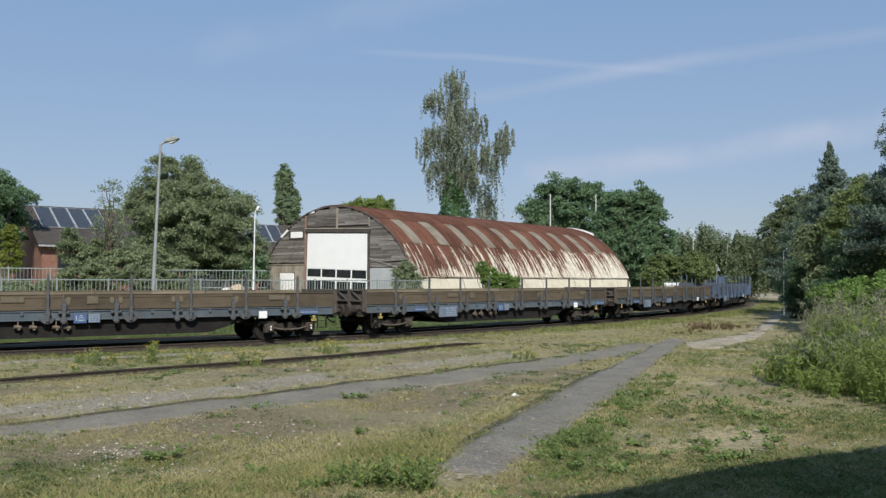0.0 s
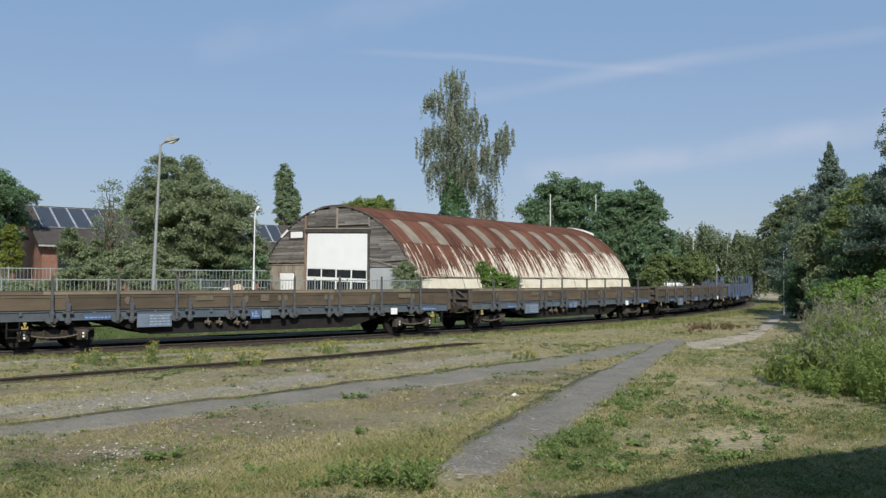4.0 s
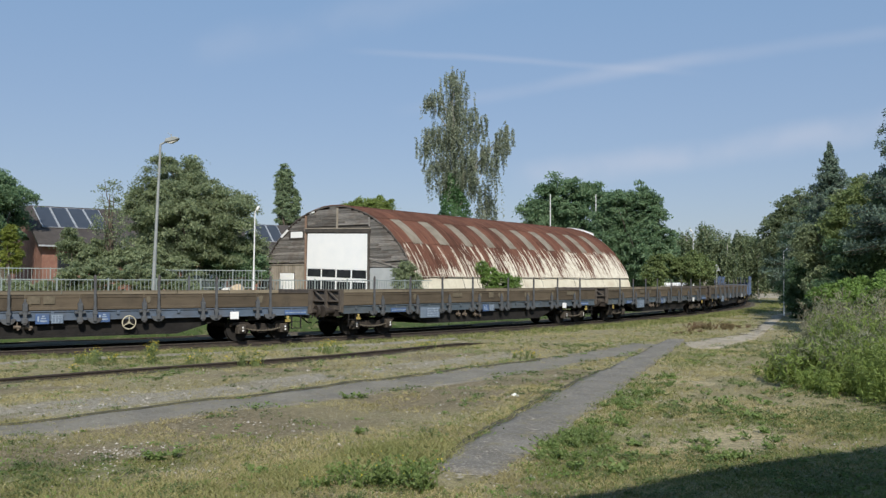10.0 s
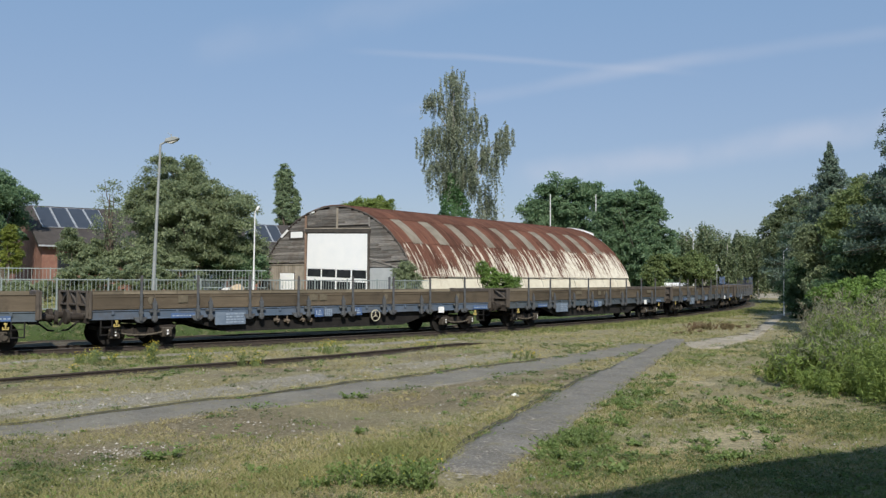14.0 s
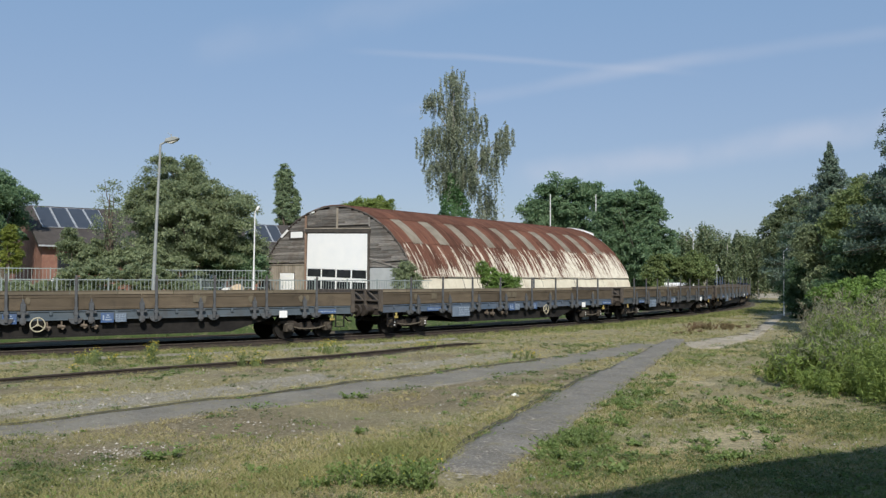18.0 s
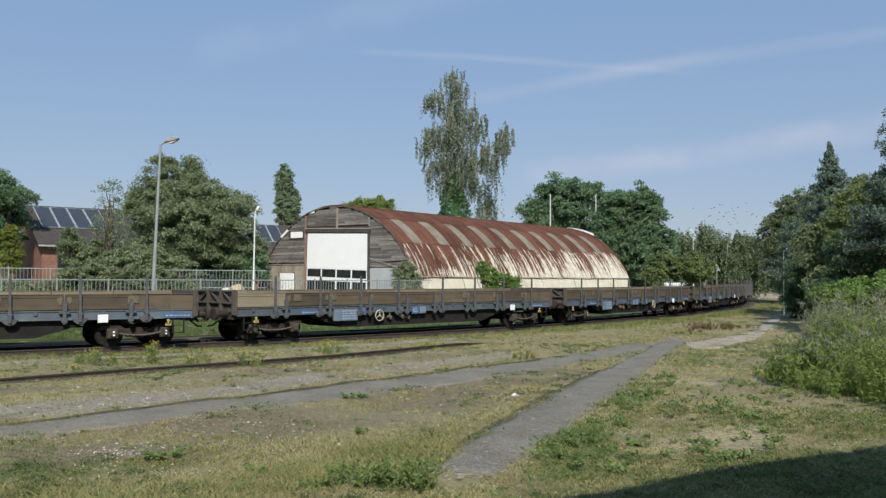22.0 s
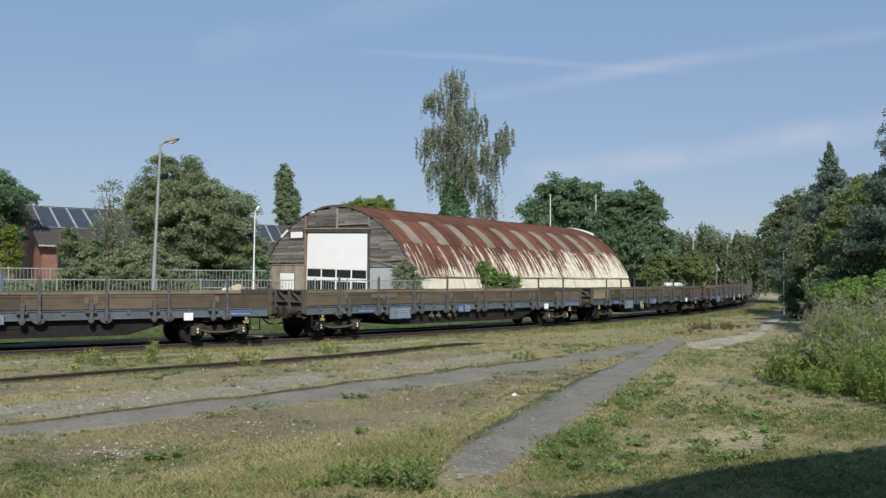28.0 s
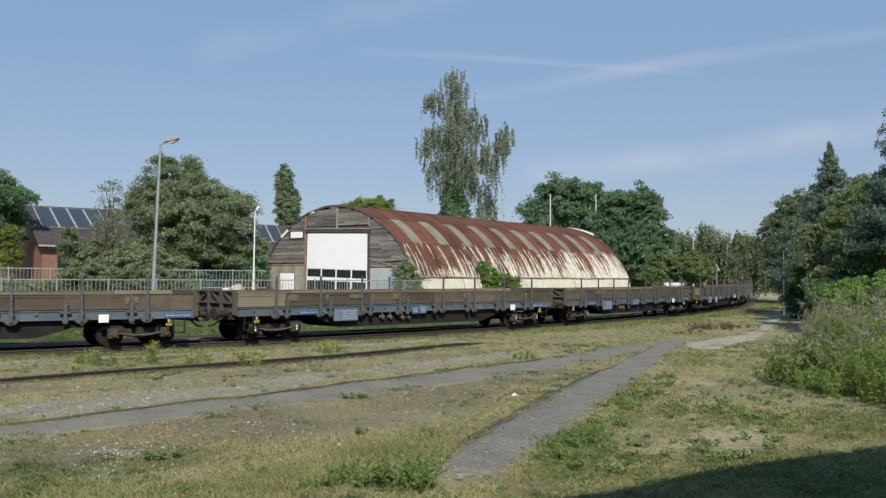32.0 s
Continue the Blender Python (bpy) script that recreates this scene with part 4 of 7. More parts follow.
# ---------------------------------------------------------------- railing and lamps
def build_railing():
    fence = tagged(thing("railing", pose(0, 0, 0), "green-grey steel railing along the yard edge", "railing"))
    a0, off, pitch = -24.0, -5.0, 0.175
    n = int((16.0 - a0) / pitch)
    bar = Shape().box(-0.009, 0.009, -0.009, 0.009, 1.12, 2.28).mesh("bar")
    post = Shape().box(-0.03, 0.03, -0.03, 0.03, 0.6, 2.36).mesh("post", 0.005)
    for i in range(n):
        p, h = on_line(a0 + i * pitch, off)
        m = pose(p.x, p.y, 0, 0, 0, math.degrees(h))
        if i % 12 == 0:
            part("post", post, M["fence"], fence, m=m)
        else:
            part("bar", bar, M["fence"], fence, m=m)
    pts = [on_line(s, off)[0] for s in np.linspace(a0, 16.0, 48)]
    for z in (1.14, 2.29):
        part("top_rail" if z > 2 else "bottom_rail", Shape().sweep([(p.x, p.y, z) for p in pts], [(-0.022, -0.022), (0.022, -0.022), (0.022, 0.022), (-0.022, 0.022)]), M["fence"], fence)


build_railing()


def second_railing(name, a, b, z):
    a, b = Vector(a), Vector(b)
    fence = thing(name, pose(a.x, a.y, z, 0, 0, math.degrees(math.atan2(b.y - a.y, b.x - a.x))), "green-grey steel railing further back in the yard", "railing", "yard railings")
    ln = (b - a).length
    for i in range(int(ln / 0.19)):
        x = i * 0.19
        big = i % 11 == 0
        part("post" if big else "bar", Shape().box(x - 0.03, x + 0.03, -0.03, 0.03, -0.4, 1.2) if big else Shape().box(x - 0.01, x + 0.01, -0.01, 0.01, 0.1, 1.12), M["fence"], fence)
    for zz in (0.12, 1.13):
        part("rail", Shape().box(0, ln, -0.025, 0.025, zz - 0.025, zz + 0.025), M["fence"], fence)


second_railing("railing", (-27.5, 46.0), (-20.5, 49.5), 1.75)
second_railing("railing", (-16.2, 49.9), (-10.6, 52.5), 1.7)


def street_lamp(x, y, z0, z1, lean, arm, mat, big=True, turn=0.0):
    lamp = thing("street_lamp", pose(x, y, z0, 0, lean, turn), "tall grey street lamp on a tapered pole" if big else "white street lamp on a slim pole", "street lamp", "street lamps")
    h = z1 - z0
    r = 0.085 if big else 0.055
    part("pole", Shape().tube((0, 0, -0.3), (0, 0, h * 0.35), r, r * 0.95, 12).tube((0, 0, h * 0.35), (0, 0, h), r * 0.85, r * 0.55, 12), mat, lamp, smooth=False)
    part("arm", Shape().tube((0, 0, h - 0.02), (arm * 0.6, 0, h + 0.14), r * 0.5, r * 0.4, 8), mat, lamp)
    head = Shape().prism([(arm * 0.35, h + 0.06), (arm * 1.0, h + 0.13), (arm * 1.55, h + 0.22), (arm * 1.6, h + 0.30), (arm * 1.2, h + 0.34), (arm * 0.5, h + 0.24)], -0.14 if big else -0.07, 0.14 if big else 0.07)
    hd = part("head", head, mat, lamp, bevel=0.02)
    part("diffuser", Shape().prism([(arm * 0.6, h + 0.055), (arm * 1.0, h + 0.11), (arm * 1.45, h + 0.18), (arm * 1.0, h + 0.04)], -0.11, 0.11), M["lamp_glass"], hd, "clouded lamp cover")
    if big:
        part("sensor", Shape().tube((arm * 0.9, 0, h + 0.26), (arm * 0.9, 0, h + 0.44), 0.03, 0.025, 8), mat, hd)
        part("aerial", Shape().tube((arm * 0.9, 0, h + 0.40), (arm * 0.55, 0.02, h + 0.50), 0.012, 0.008, 6), mat, hd)


street_lamp(-12.6, 38.0, 1.0, 8.22, 2.0, 0.5, M["galv"])
street_lamp(-10.83, 50.0, 1.0, 6.2, 0.6, 0.17, M["white_pole"], False)
street_lamp(28.62, 100.0, 0.2, 7.9, 0.0, -0.25, M["white_pole"], False)
street_lamp(24.15, 62.0, 0.0, 4.45, 0.0, 0.42, M["white_pole"], False)


def flag_pole(x, y, z1):
    p = thing("flag_pole", pose(x, y, 0), "slim white flag pole behind the hut", "flag pole", "flag poles")
    part("pole", Shape().tube((0, 0, 0), (0, 0, z1), 0.07, 0.04, 10), M["white_pole"], p)
    part("finial", Shape().tube((0, 0, z1), (0, 0, z1 + 0.12), 0.06, 0.02, 8), M["white_pole"], p)


flag_pole(10.8, 88.0, 10.9)
flag_pole(15.4, 88.0, 10.9)


def warning_sign(x, y):
    s = thing("warning_sign", pose(x, y, 0, 0, 0, -15), "grey back of a triangular warning sign on a post", "road sign")
    part("post", Shape().tube((0, 0, 0), (0, 0, 3.4), 0.035, 0.035, 8), M["galv"], s)
    part("board", Shape().prism([(-0.36, 3.3), (0.36, 3.3), (0.06, 3.95), (-0.06, 3.95)], -0.02, 0.02), M["galv"], s, bevel=0.008)


warning_sign(26.6, 85.0)


# ---------------------------------------------------------------- houses
def house(x, y, turn, length, depth, base, eave, ridge, panels, pitch=1.42):
    h = thing("house", pose(x, y, 0, 0, 0, turn), "red brick house with dark tiled roof and solar panels", "house")
    part("wall", Shape().add([(0, 0, base), (length, 0, base), (length, depth, base), (0, depth, base), (0, 0, eave), (length, 0, eave), (length, depth, eave), (0, depth, eave),
                              (0, depth / 2, ridge), (length, depth / 2, ridge)],
                             [(0, 1, 5, 4), (2, 3, 7, 6), (0, 4, 8, 7, 3), (1, 2, 6, 9, 5), (4, 5, 9, 8), (7, 8, 9, 6)]), M["brick"], h)
    t = 0.22
    o = 0.5
    k = (ridge - eave) / (depth / 2)
    for sgn in (0, 1):
        ye, yr = (-o, depth / 2) if sgn == 0 else (depth + o, depth / 2)
        ze = eave - o * k
        part("roof_slope", Shape().add([(-0.4, ye, ze), (length + 0.4, ye, ze), (length + 0.4, yr, ridge), (-0.4, yr, ridge),
                                        (-0.4, ye, ze + t), (length + 0.4, ye, ze + t), (length + 0.4, yr, ridge + t), (-0.4, yr, ridge + t)],
                                       [(0, 1, 2, 3), (4, 7, 6, 5), (0, 4, 5, 1), (3, 2, 6, 7), (0, 3, 7, 4), (1, 5, 6, 2)]), M["roof_tile"], h)
    part("gutter", Shape().box(-0.4, length + 0.4, -o - 0.12, -o, eave - o * k, eave - o * k + 0.14), M["alu"], h, "pale gutter")
    slope = math.atan(k)
    for px0, cols in panels:
        for c in range(cols):
            for r in range(1):
                m = Matrix.Translation((px0 + c * pitch, 2.2, eave + 2.2 * k + t + 0.05)) @ pose(0, 0, 0, math.degrees(slope))
                pn = part("solar_panel", Shape().box(0.02, pitch - 0.02, 0.2, 4.6, 0.0, 0.04), M["alu"], h, "dark solar panel", m=m)
                part("cell_sheet", Shape().box(0.10, pitch - 0.08, 0.26, 4.54, 0.041, 0.046), M["solar"], pn)
    for i in range(4):
        a = 1.2 + i * (length - 2) / 4
        wdw = part("window", Shape().box(a, a + 1.3, -0.06, 0.05, eave - 2.3, eave - 1.0), M["trim"], h)
        part("pane", Shape().box(a + 0.08, a + 1.22, -0.075, -0.062, eave - 2.2, eave - 1.1), M["glass"], wdw)


house(-33.3, 72.6, 37, 16.0, 13.4, 0.0, 5.2, 8.62, [(0.5, 4)])
house(-21.8, 97.0, 26, 12.0, 13.0, 0.0, 5.0, 8.6, [(0.8, 3), (6.5, 2)])


def boulder(x, y, z, r, mat, label):
    rng = np.random.default_rng(int(r * 1000))
    b = thing("boulder", pose(x, y, z), label, "stone", "stones by the railing")
    bm = bmesh.new()
    bmesh.ops.create_icosphere(bm, subdivisions=3, radius=r)
    for v in bm.verts:
        v.co = v.co * (1 + 0.16 * noise.noise(v.co * (1.6 / r)) + 0.05 * noise.noise(v.co * (5 / r)))
        v.co.z = v.co.z * 0.85 + r * 0.62
    me = bpy.data.meshes.new("boulder")
    bm.to_mesh(me)
    bm.free()
    me.materials.append(mat)
    part("stone", me, mat, b)


# a heaped bank of earth behind the railing carries two stones
heap = bmesh.new()
bmesh.ops.create_icosphere(heap, subdivisions=4, radius=1.0)
for v in heap.verts:
    v.co = Vector((v.co.x * 2.6, v.co.y * 1.7, v.co.z * 1.95)) * (1 + 0.10 * noise.noise(v.co * 1.7) + 0.03 * noise.noise(v.co * 6))
heap_mesh = bpy.data.meshes.new("earth_mound")
heap.to_mesh(heap_mesh)
heap.free()
heap_mesh.materials.append(M["bank"])
mound = setting(new("earth_mound", heap_mesh), "grassy heaped earth behind the railing", "mound")
mound.matrix_basis = pose(-10.6, 45.0, -0.15)
boulder(-10.98, 44.4, 1.52, 0.26, M["stone_a"], "small pale rounded stone on heaped earth")
boulder(-10.38, 44.35, 1.55, 0.36, M["stone_b"], "beige rounded stone on heaped earth")


def car(x, y, turn, label, paint, group="parked cars"):
    """A small hatchback: body, glasshouse, windows, wheels."""
    z = flat_z(x, y)
    c = thing("car", pose(x, y, z, 0, 0, turn), label, "car", group)
    body = Shape().prism([(-2.0, 0.35), (-2.05, 0.75), (-1.95, 0.95), (-1.1, 1.0), (1.0, 0.98), (1.9, 0.85), (2.05, 0.65), (2.0, 0.35)], -0.84, 0.84)
    part("body", body, paint, c, bevel=0.05)
    cab = Shape().prism([(-1.75, 0.96), (-1.45, 1.42), (-0.2, 1.50), (0.45, 1.42), (1.15, 0.96)], -0.74, 0.74)
    top = part("cabin", cab, paint, c, bevel=0.05)
    for sg in (-1, 1):
        for a, b in ((-1.45, -0.45), (-0.35, 0.75)):
            part("side_window", Shape().prism([(a, 1.0), (a + 0.1, 1.38), (b - 0.25, 1.40), (b, 1.0)], sg * 0.745, sg * 0.752), M["glass"], top)
    part("windscreen", Shape().add([(1.18, -0.62, 1.0), (1.18, 0.62, 1.0), (0.56, 0.6, 1.42), (0.56, -0.6, 1.42)], [(0, 1, 2, 3)]), M["glass"], top)
    for wx in (-1.25, 1.25):
        for sg in (-1, 1):
            w = part("wheel", Shape().tube((wx, sg * 0.70, 0.31), (wx, sg * 0.88, 0.31), 0.31, 0.31, 20), M["tyre"], c)
            part("rim", Shape().tube((wx, sg * 0.86, 0.31), (wx, sg * 0.89, 0.31), 0.19, 0.19, 16), M["alu"], w)
    for sg in (-1, 1):
        part("headlight", Shape().box(1.93, 2.0, sg * 0.62 - 0.15, sg * 0.62 + 0.15, 0.62, 0.76), M["lamp_glass"], c)
        part("tail_light", Shape().box(-2.05, -1.98, sg * 0.66 - 0.10, sg * 0.66 + 0.10, 0.66, 0.84), M["tail_red"], c)
    return c


def van(x, y, turn, label):
    """A high-roofed delivery van: body, windscreen, side doors, wheels."""
    c = thing("van", pose(x, y, flat_z(x, y), 0, 0, turn), label, "van", "")
    body = part("body", Shape().prism([(-2.4, 0.35), (-2.45, 1.95), (-2.3, 2.08), (1.0, 2.10), (1.35, 1.98), (1.95, 1.3), (2.5, 1.12), (2.6, 0.8), (2.55, 0.35)], -0.92, 0.92), M["car_white"], c, bevel=0.05)
    part("windscreen", Shape().add([(1.42, -0.75, 1.92), (1.42, 0.75, 1.92), (1.97, 0.8, 1.32), (1.97, -0.8, 1.32)], [(0, 1, 2, 3)]), M["glass"], body)
    for sg in (-1, 1):
        part("side_window", Shape().prism([(0.55, 1.25), (0.55, 1.8), (1.25, 1.8), (1.65, 1.25)], sg * 0.925, sg * 0.932), M["glass"], body)
        part("sliding_door", Shape().box(-0.9, 0.4, *sorted((sg * 0.922, sg * 0.93)), 0.5, 1.95), M["car_white"], body)
        part("headlight", Shape().box(2.5, 2.58, sg * 0.68 - 0.14, sg * 0.68 + 0.14, 0.78, 0.98), M["lamp_glass"], c)
        for wx in (-1.6, 1.65):
            w = part("wheel", Shape().tube((wx, sg * 0.74, 0.34), (wx, sg * 0.95, 0.34), 0.34, 0.34, 20), M["tyre"], c)
            part("rim", Shape().tube((wx, sg * 0.93, 0.34), (wx, sg * 0.96, 0.34), 0.2, 0.2, 16), M["alu"], w)


van(22.0, 83.0, 60, "white van parked beyond the train")
van(-16.9, 62.0, 90, "white van parked behind the yard railing")
PASSING = car(-50.0, 53.0, 0, "white car passing behind the yard railing", M["car_white"], "")


def litter(x, y):
    t = thing("litter", pose(x, y, flat_z(x, y) + 0.02, 4, 3, 30) @ Matrix.Scale(0.62, 4), "crumpled white scrap on the grass", "litter")
    part("scrap", Shape().add([(-0.11, -0.06, 0), (0.0, -0.05, 0.05), (0.12, -0.06, 0.01), (0.10, 0.05, 0.03), (0.0, 0.04, 0.08), (-0.12, 0.06, 0.02),
                               (-0.10, -0.05, -0.03), (0.12, -0.05, -0.03), (0.10, 0.05, -0.03), (-0.11, 0.06, -0.03)],
                              [(0, 1, 4, 5), (1, 2, 3, 4), (0, 6, 7, 2, 1), (5, 4, 3, 8, 9), (0, 5, 9, 6), (2, 7, 8, 3), (6, 9, 8, 7)]), M["litter"], t)


litter(1.52, 18.3)


def pebbles():
    """Pale stones strewn over the bare ground, one object of stuff."""
    rng = np.random.default_rng(91)
    n = 14000
    y = 9.0 * (36 / 9.0) ** rng.random(n)
    x = y * rng.uniform(-0.6, 0.5, n)
    k = (gravel_share(x, y) + 0.18 + 0.2 * patch(x, y, 0.8, 92)) > rng.random(n)
    k &= ~near(x, y, LANE, 0.5)
    x, y = x[k], y[k]
    for cx, cy, rx, ry, m in ((-4.6, 12.45, 0.34, 0.22, 150), (-3.25, 11.3, 0.3, 0.16, 70), (-1.2, 12.9, 0.5, 0.2, 60), (-0.4, 13.4, 0.3, 0.15, 30)):
        x, y = np.concatenate([x, rng.normal(cx, rx, m)]), np.concatenate([y, rng.normal(cy, ry, m)])
    # crumbs of the surface along both edges of the footpath
    u = rng.uniform(0, 1, 420) ** 1.4
    side = rng.choice((-1.0, 1.0), 420)
    fy = 11.3 + 13.0 * u
    fx = np.interp(fy, [p[1] for p in FOOT], [p[0] for p in FOOT]) + side * (0.46 + np.abs(rng.normal(0, 0.10, 420)))
    x, y = np.concatenate([x, fx]), np.concatenate([y, fy])
    z = ground_z(x, y)
    r = rng.uniform(0.006, 0.022, len(x)) * rng.uniform(0.7, 1.5, len(x)) * np.clip((y / 14) ** 0.5, 0.8, 1.5)
    base = np.array([(1, 0, 0), (0, 1, 0), (-1, 0, 0), (0, -1, 0), (0.2, 0.1, 0.75)])
    jit = 1 + rng.normal(0, 0.2, (len(x), 5, 3))
    v = base[None] * jit * r[:, None, None] + np.stack([x, y, z + 0.004], 1)[:, None, :]
    o = np.arange(len(x))[:, None] * 5
    q = np.concatenate([o + np.array([[0, 1, 4, 4]]), o + np.array([[1, 2, 4, 4]]), o + np.array([[2, 3, 4, 4]]), o + np.array([[3, 0, 4, 4]])])
    me = bpy.data.meshes.new("pebbles")
    me.from_pydata(v.reshape(-1, 3).tolist(), [], q[:, :3].tolist())
    me.materials.append(M["pebble"])
    tagged(new("pebbles", me), "pale stones strewn over the bare ground", "stones", "", "stuff")


pebbles()


def path_chips():
    """Pale flakes and crumbs of the worn footpath and lane, one object of stuff."""
    rng = np.random.default_rng(93)
    v, f = [], []
    for pts, wide, n, lift in ((FOOT, 0.42, 900, 0.046), (LANE, 0.55, 700, 0.021)):
        pts = np.array(pts)
        d = np.concatenate([[0], np.cumsum(np.hypot(*np.diff(pts, axis=0).T))])
        s = d[-1] * rng.random(n) ** 1.5
        x = np.interp(s, d, pts[:, 0]) + rng.uniform(-1, 1, n) * wide
        y = np.interp(s, d, pts[:, 1]) + rng.uniform(-0.3, 0.3, n) * wide
        ok = patch(x, y, 1.6, 94) > -0.15
        for a, b, z in zip(x[ok], y[ok], ground_z(x[ok], y[ok])):
            r = rng.uniform(0.006, 0.030) * (1.0 if lift > 0.03 else 0.8)
            k = 5
            ang = np.sort(rng.uniform(0, math.tau, k))
            rr = r * rng.uniform(0.6, 1.3, k)
            o = len(v)
            v.append((a, b, z + lift + 0.010))
            v += [(a + 1.6 * q * math.cos(t), b + 0.8 * q * math.sin(t), z + lift + rng.uniform(0.0, 0.006)) for q, t in zip(rr, ang)]
            f += [(o, o + 1 + i, o + 1 + (i + 1) % k) for i in range(k)]
    me = bpy.data.meshes.new("path_chips")
    me.from_pydata(v, [], f)
    me.materials.append(M["chip"])
    tagged(new("path_chips", me), "pale flakes and crumbs on the worn footpath", "chips", "", "stuff")


path_chips()

# ---------------------------------------------------------------- wagons
WAGON = 20.025
STAKES = (-7.68, -5.56, -3.45, -1.335, 1.335, 3.45, 5.56, 7.68)
LOCKS = (-7.17, -5.06, -2.96, -0.845, 0.845, 2.96, 5.06, 7.17)
SOLE0, SOLE1, SIDE1, STAKE1 = 0.93, 1.28, 1.795, 2.47
HALF = 1.33
ENDX = 9.36
END1 = 1.93                                      # top of the end flaps
FAR1 = 1.90                                      # the sides facing away stand a little higher so their pale inner face shows


def wheelset_mesh():
    s = Shape().tube((0, -0.9, 0), (0, 0.9, 0), 0.08, 0.08, 10)
    for sg in (-1, 1):
        s.tube((0, sg * 0.69, 0), (0, sg * 0.72, 0), 0.49, 0.49, 28)
        s.tube((0, sg * 0.72, 0), (0, sg * 0.82, 0), 0.46, 0.455, 28)
        for k in range(4):
            a = k * math.pi / 2
            c, d = math.cos(a) * 0.27, math.sin(a) * 0.27
            s.tube((c, sg * 0.81, d), (c, sg * 0.835, d), 0.05, 0.05, 8)
    return s


def bogie_frame_shape():
    s = Shape()
    for sg in (-1, 1):
        y0, y1 = (0.93, 1.08) if sg > 0 else (-1.08, -0.93)
        s.prism([(-1.25, 0.62), (-1.25, 0.72), (-0.65, 0.74), (-0.45, 0.62), (0.45, 0.62), (0.65, 0.74), (1.25, 0.72), (1.25, 0.62),
                 (0.62, 0.58), (0.40, 0.34), (-0.40, 0.34), (-0.62, 0.58)], y0, y1)
        s.box(-0.16, 0.16, y0 - 0.03, y1 + 0.03, 0.30, 0.66)
        for cx in (-0.62, -0.28, 0.28, 0.62):
            s.tube((cx * 1.0, sg * 1.03, 0.36), (cx * 1.0, sg * 1.03, 0.64), 0.085, 0.085, 10)
    s.box(-0.25, 0.25, -0.95, 0.95, 0.45, 0.70)
    for x in (-1.2, 1.2):
        s.box(x - 0.06, x + 0.06, -0.95, 0.95, 0.55, 0.68)
    return s


def axle_box_shape(x, sg):
    y0, y1 = (0.95, 1.20) if sg > 0 else (-1.20, -0.95)
    return Shape().box(x - 0.17, x + 0.17, y0, y1, 0.30, 0.64).tube((x, sg * 1.19, 0.46), (x, sg * 1.25, 0.46), 0.13, 0.12, 14)


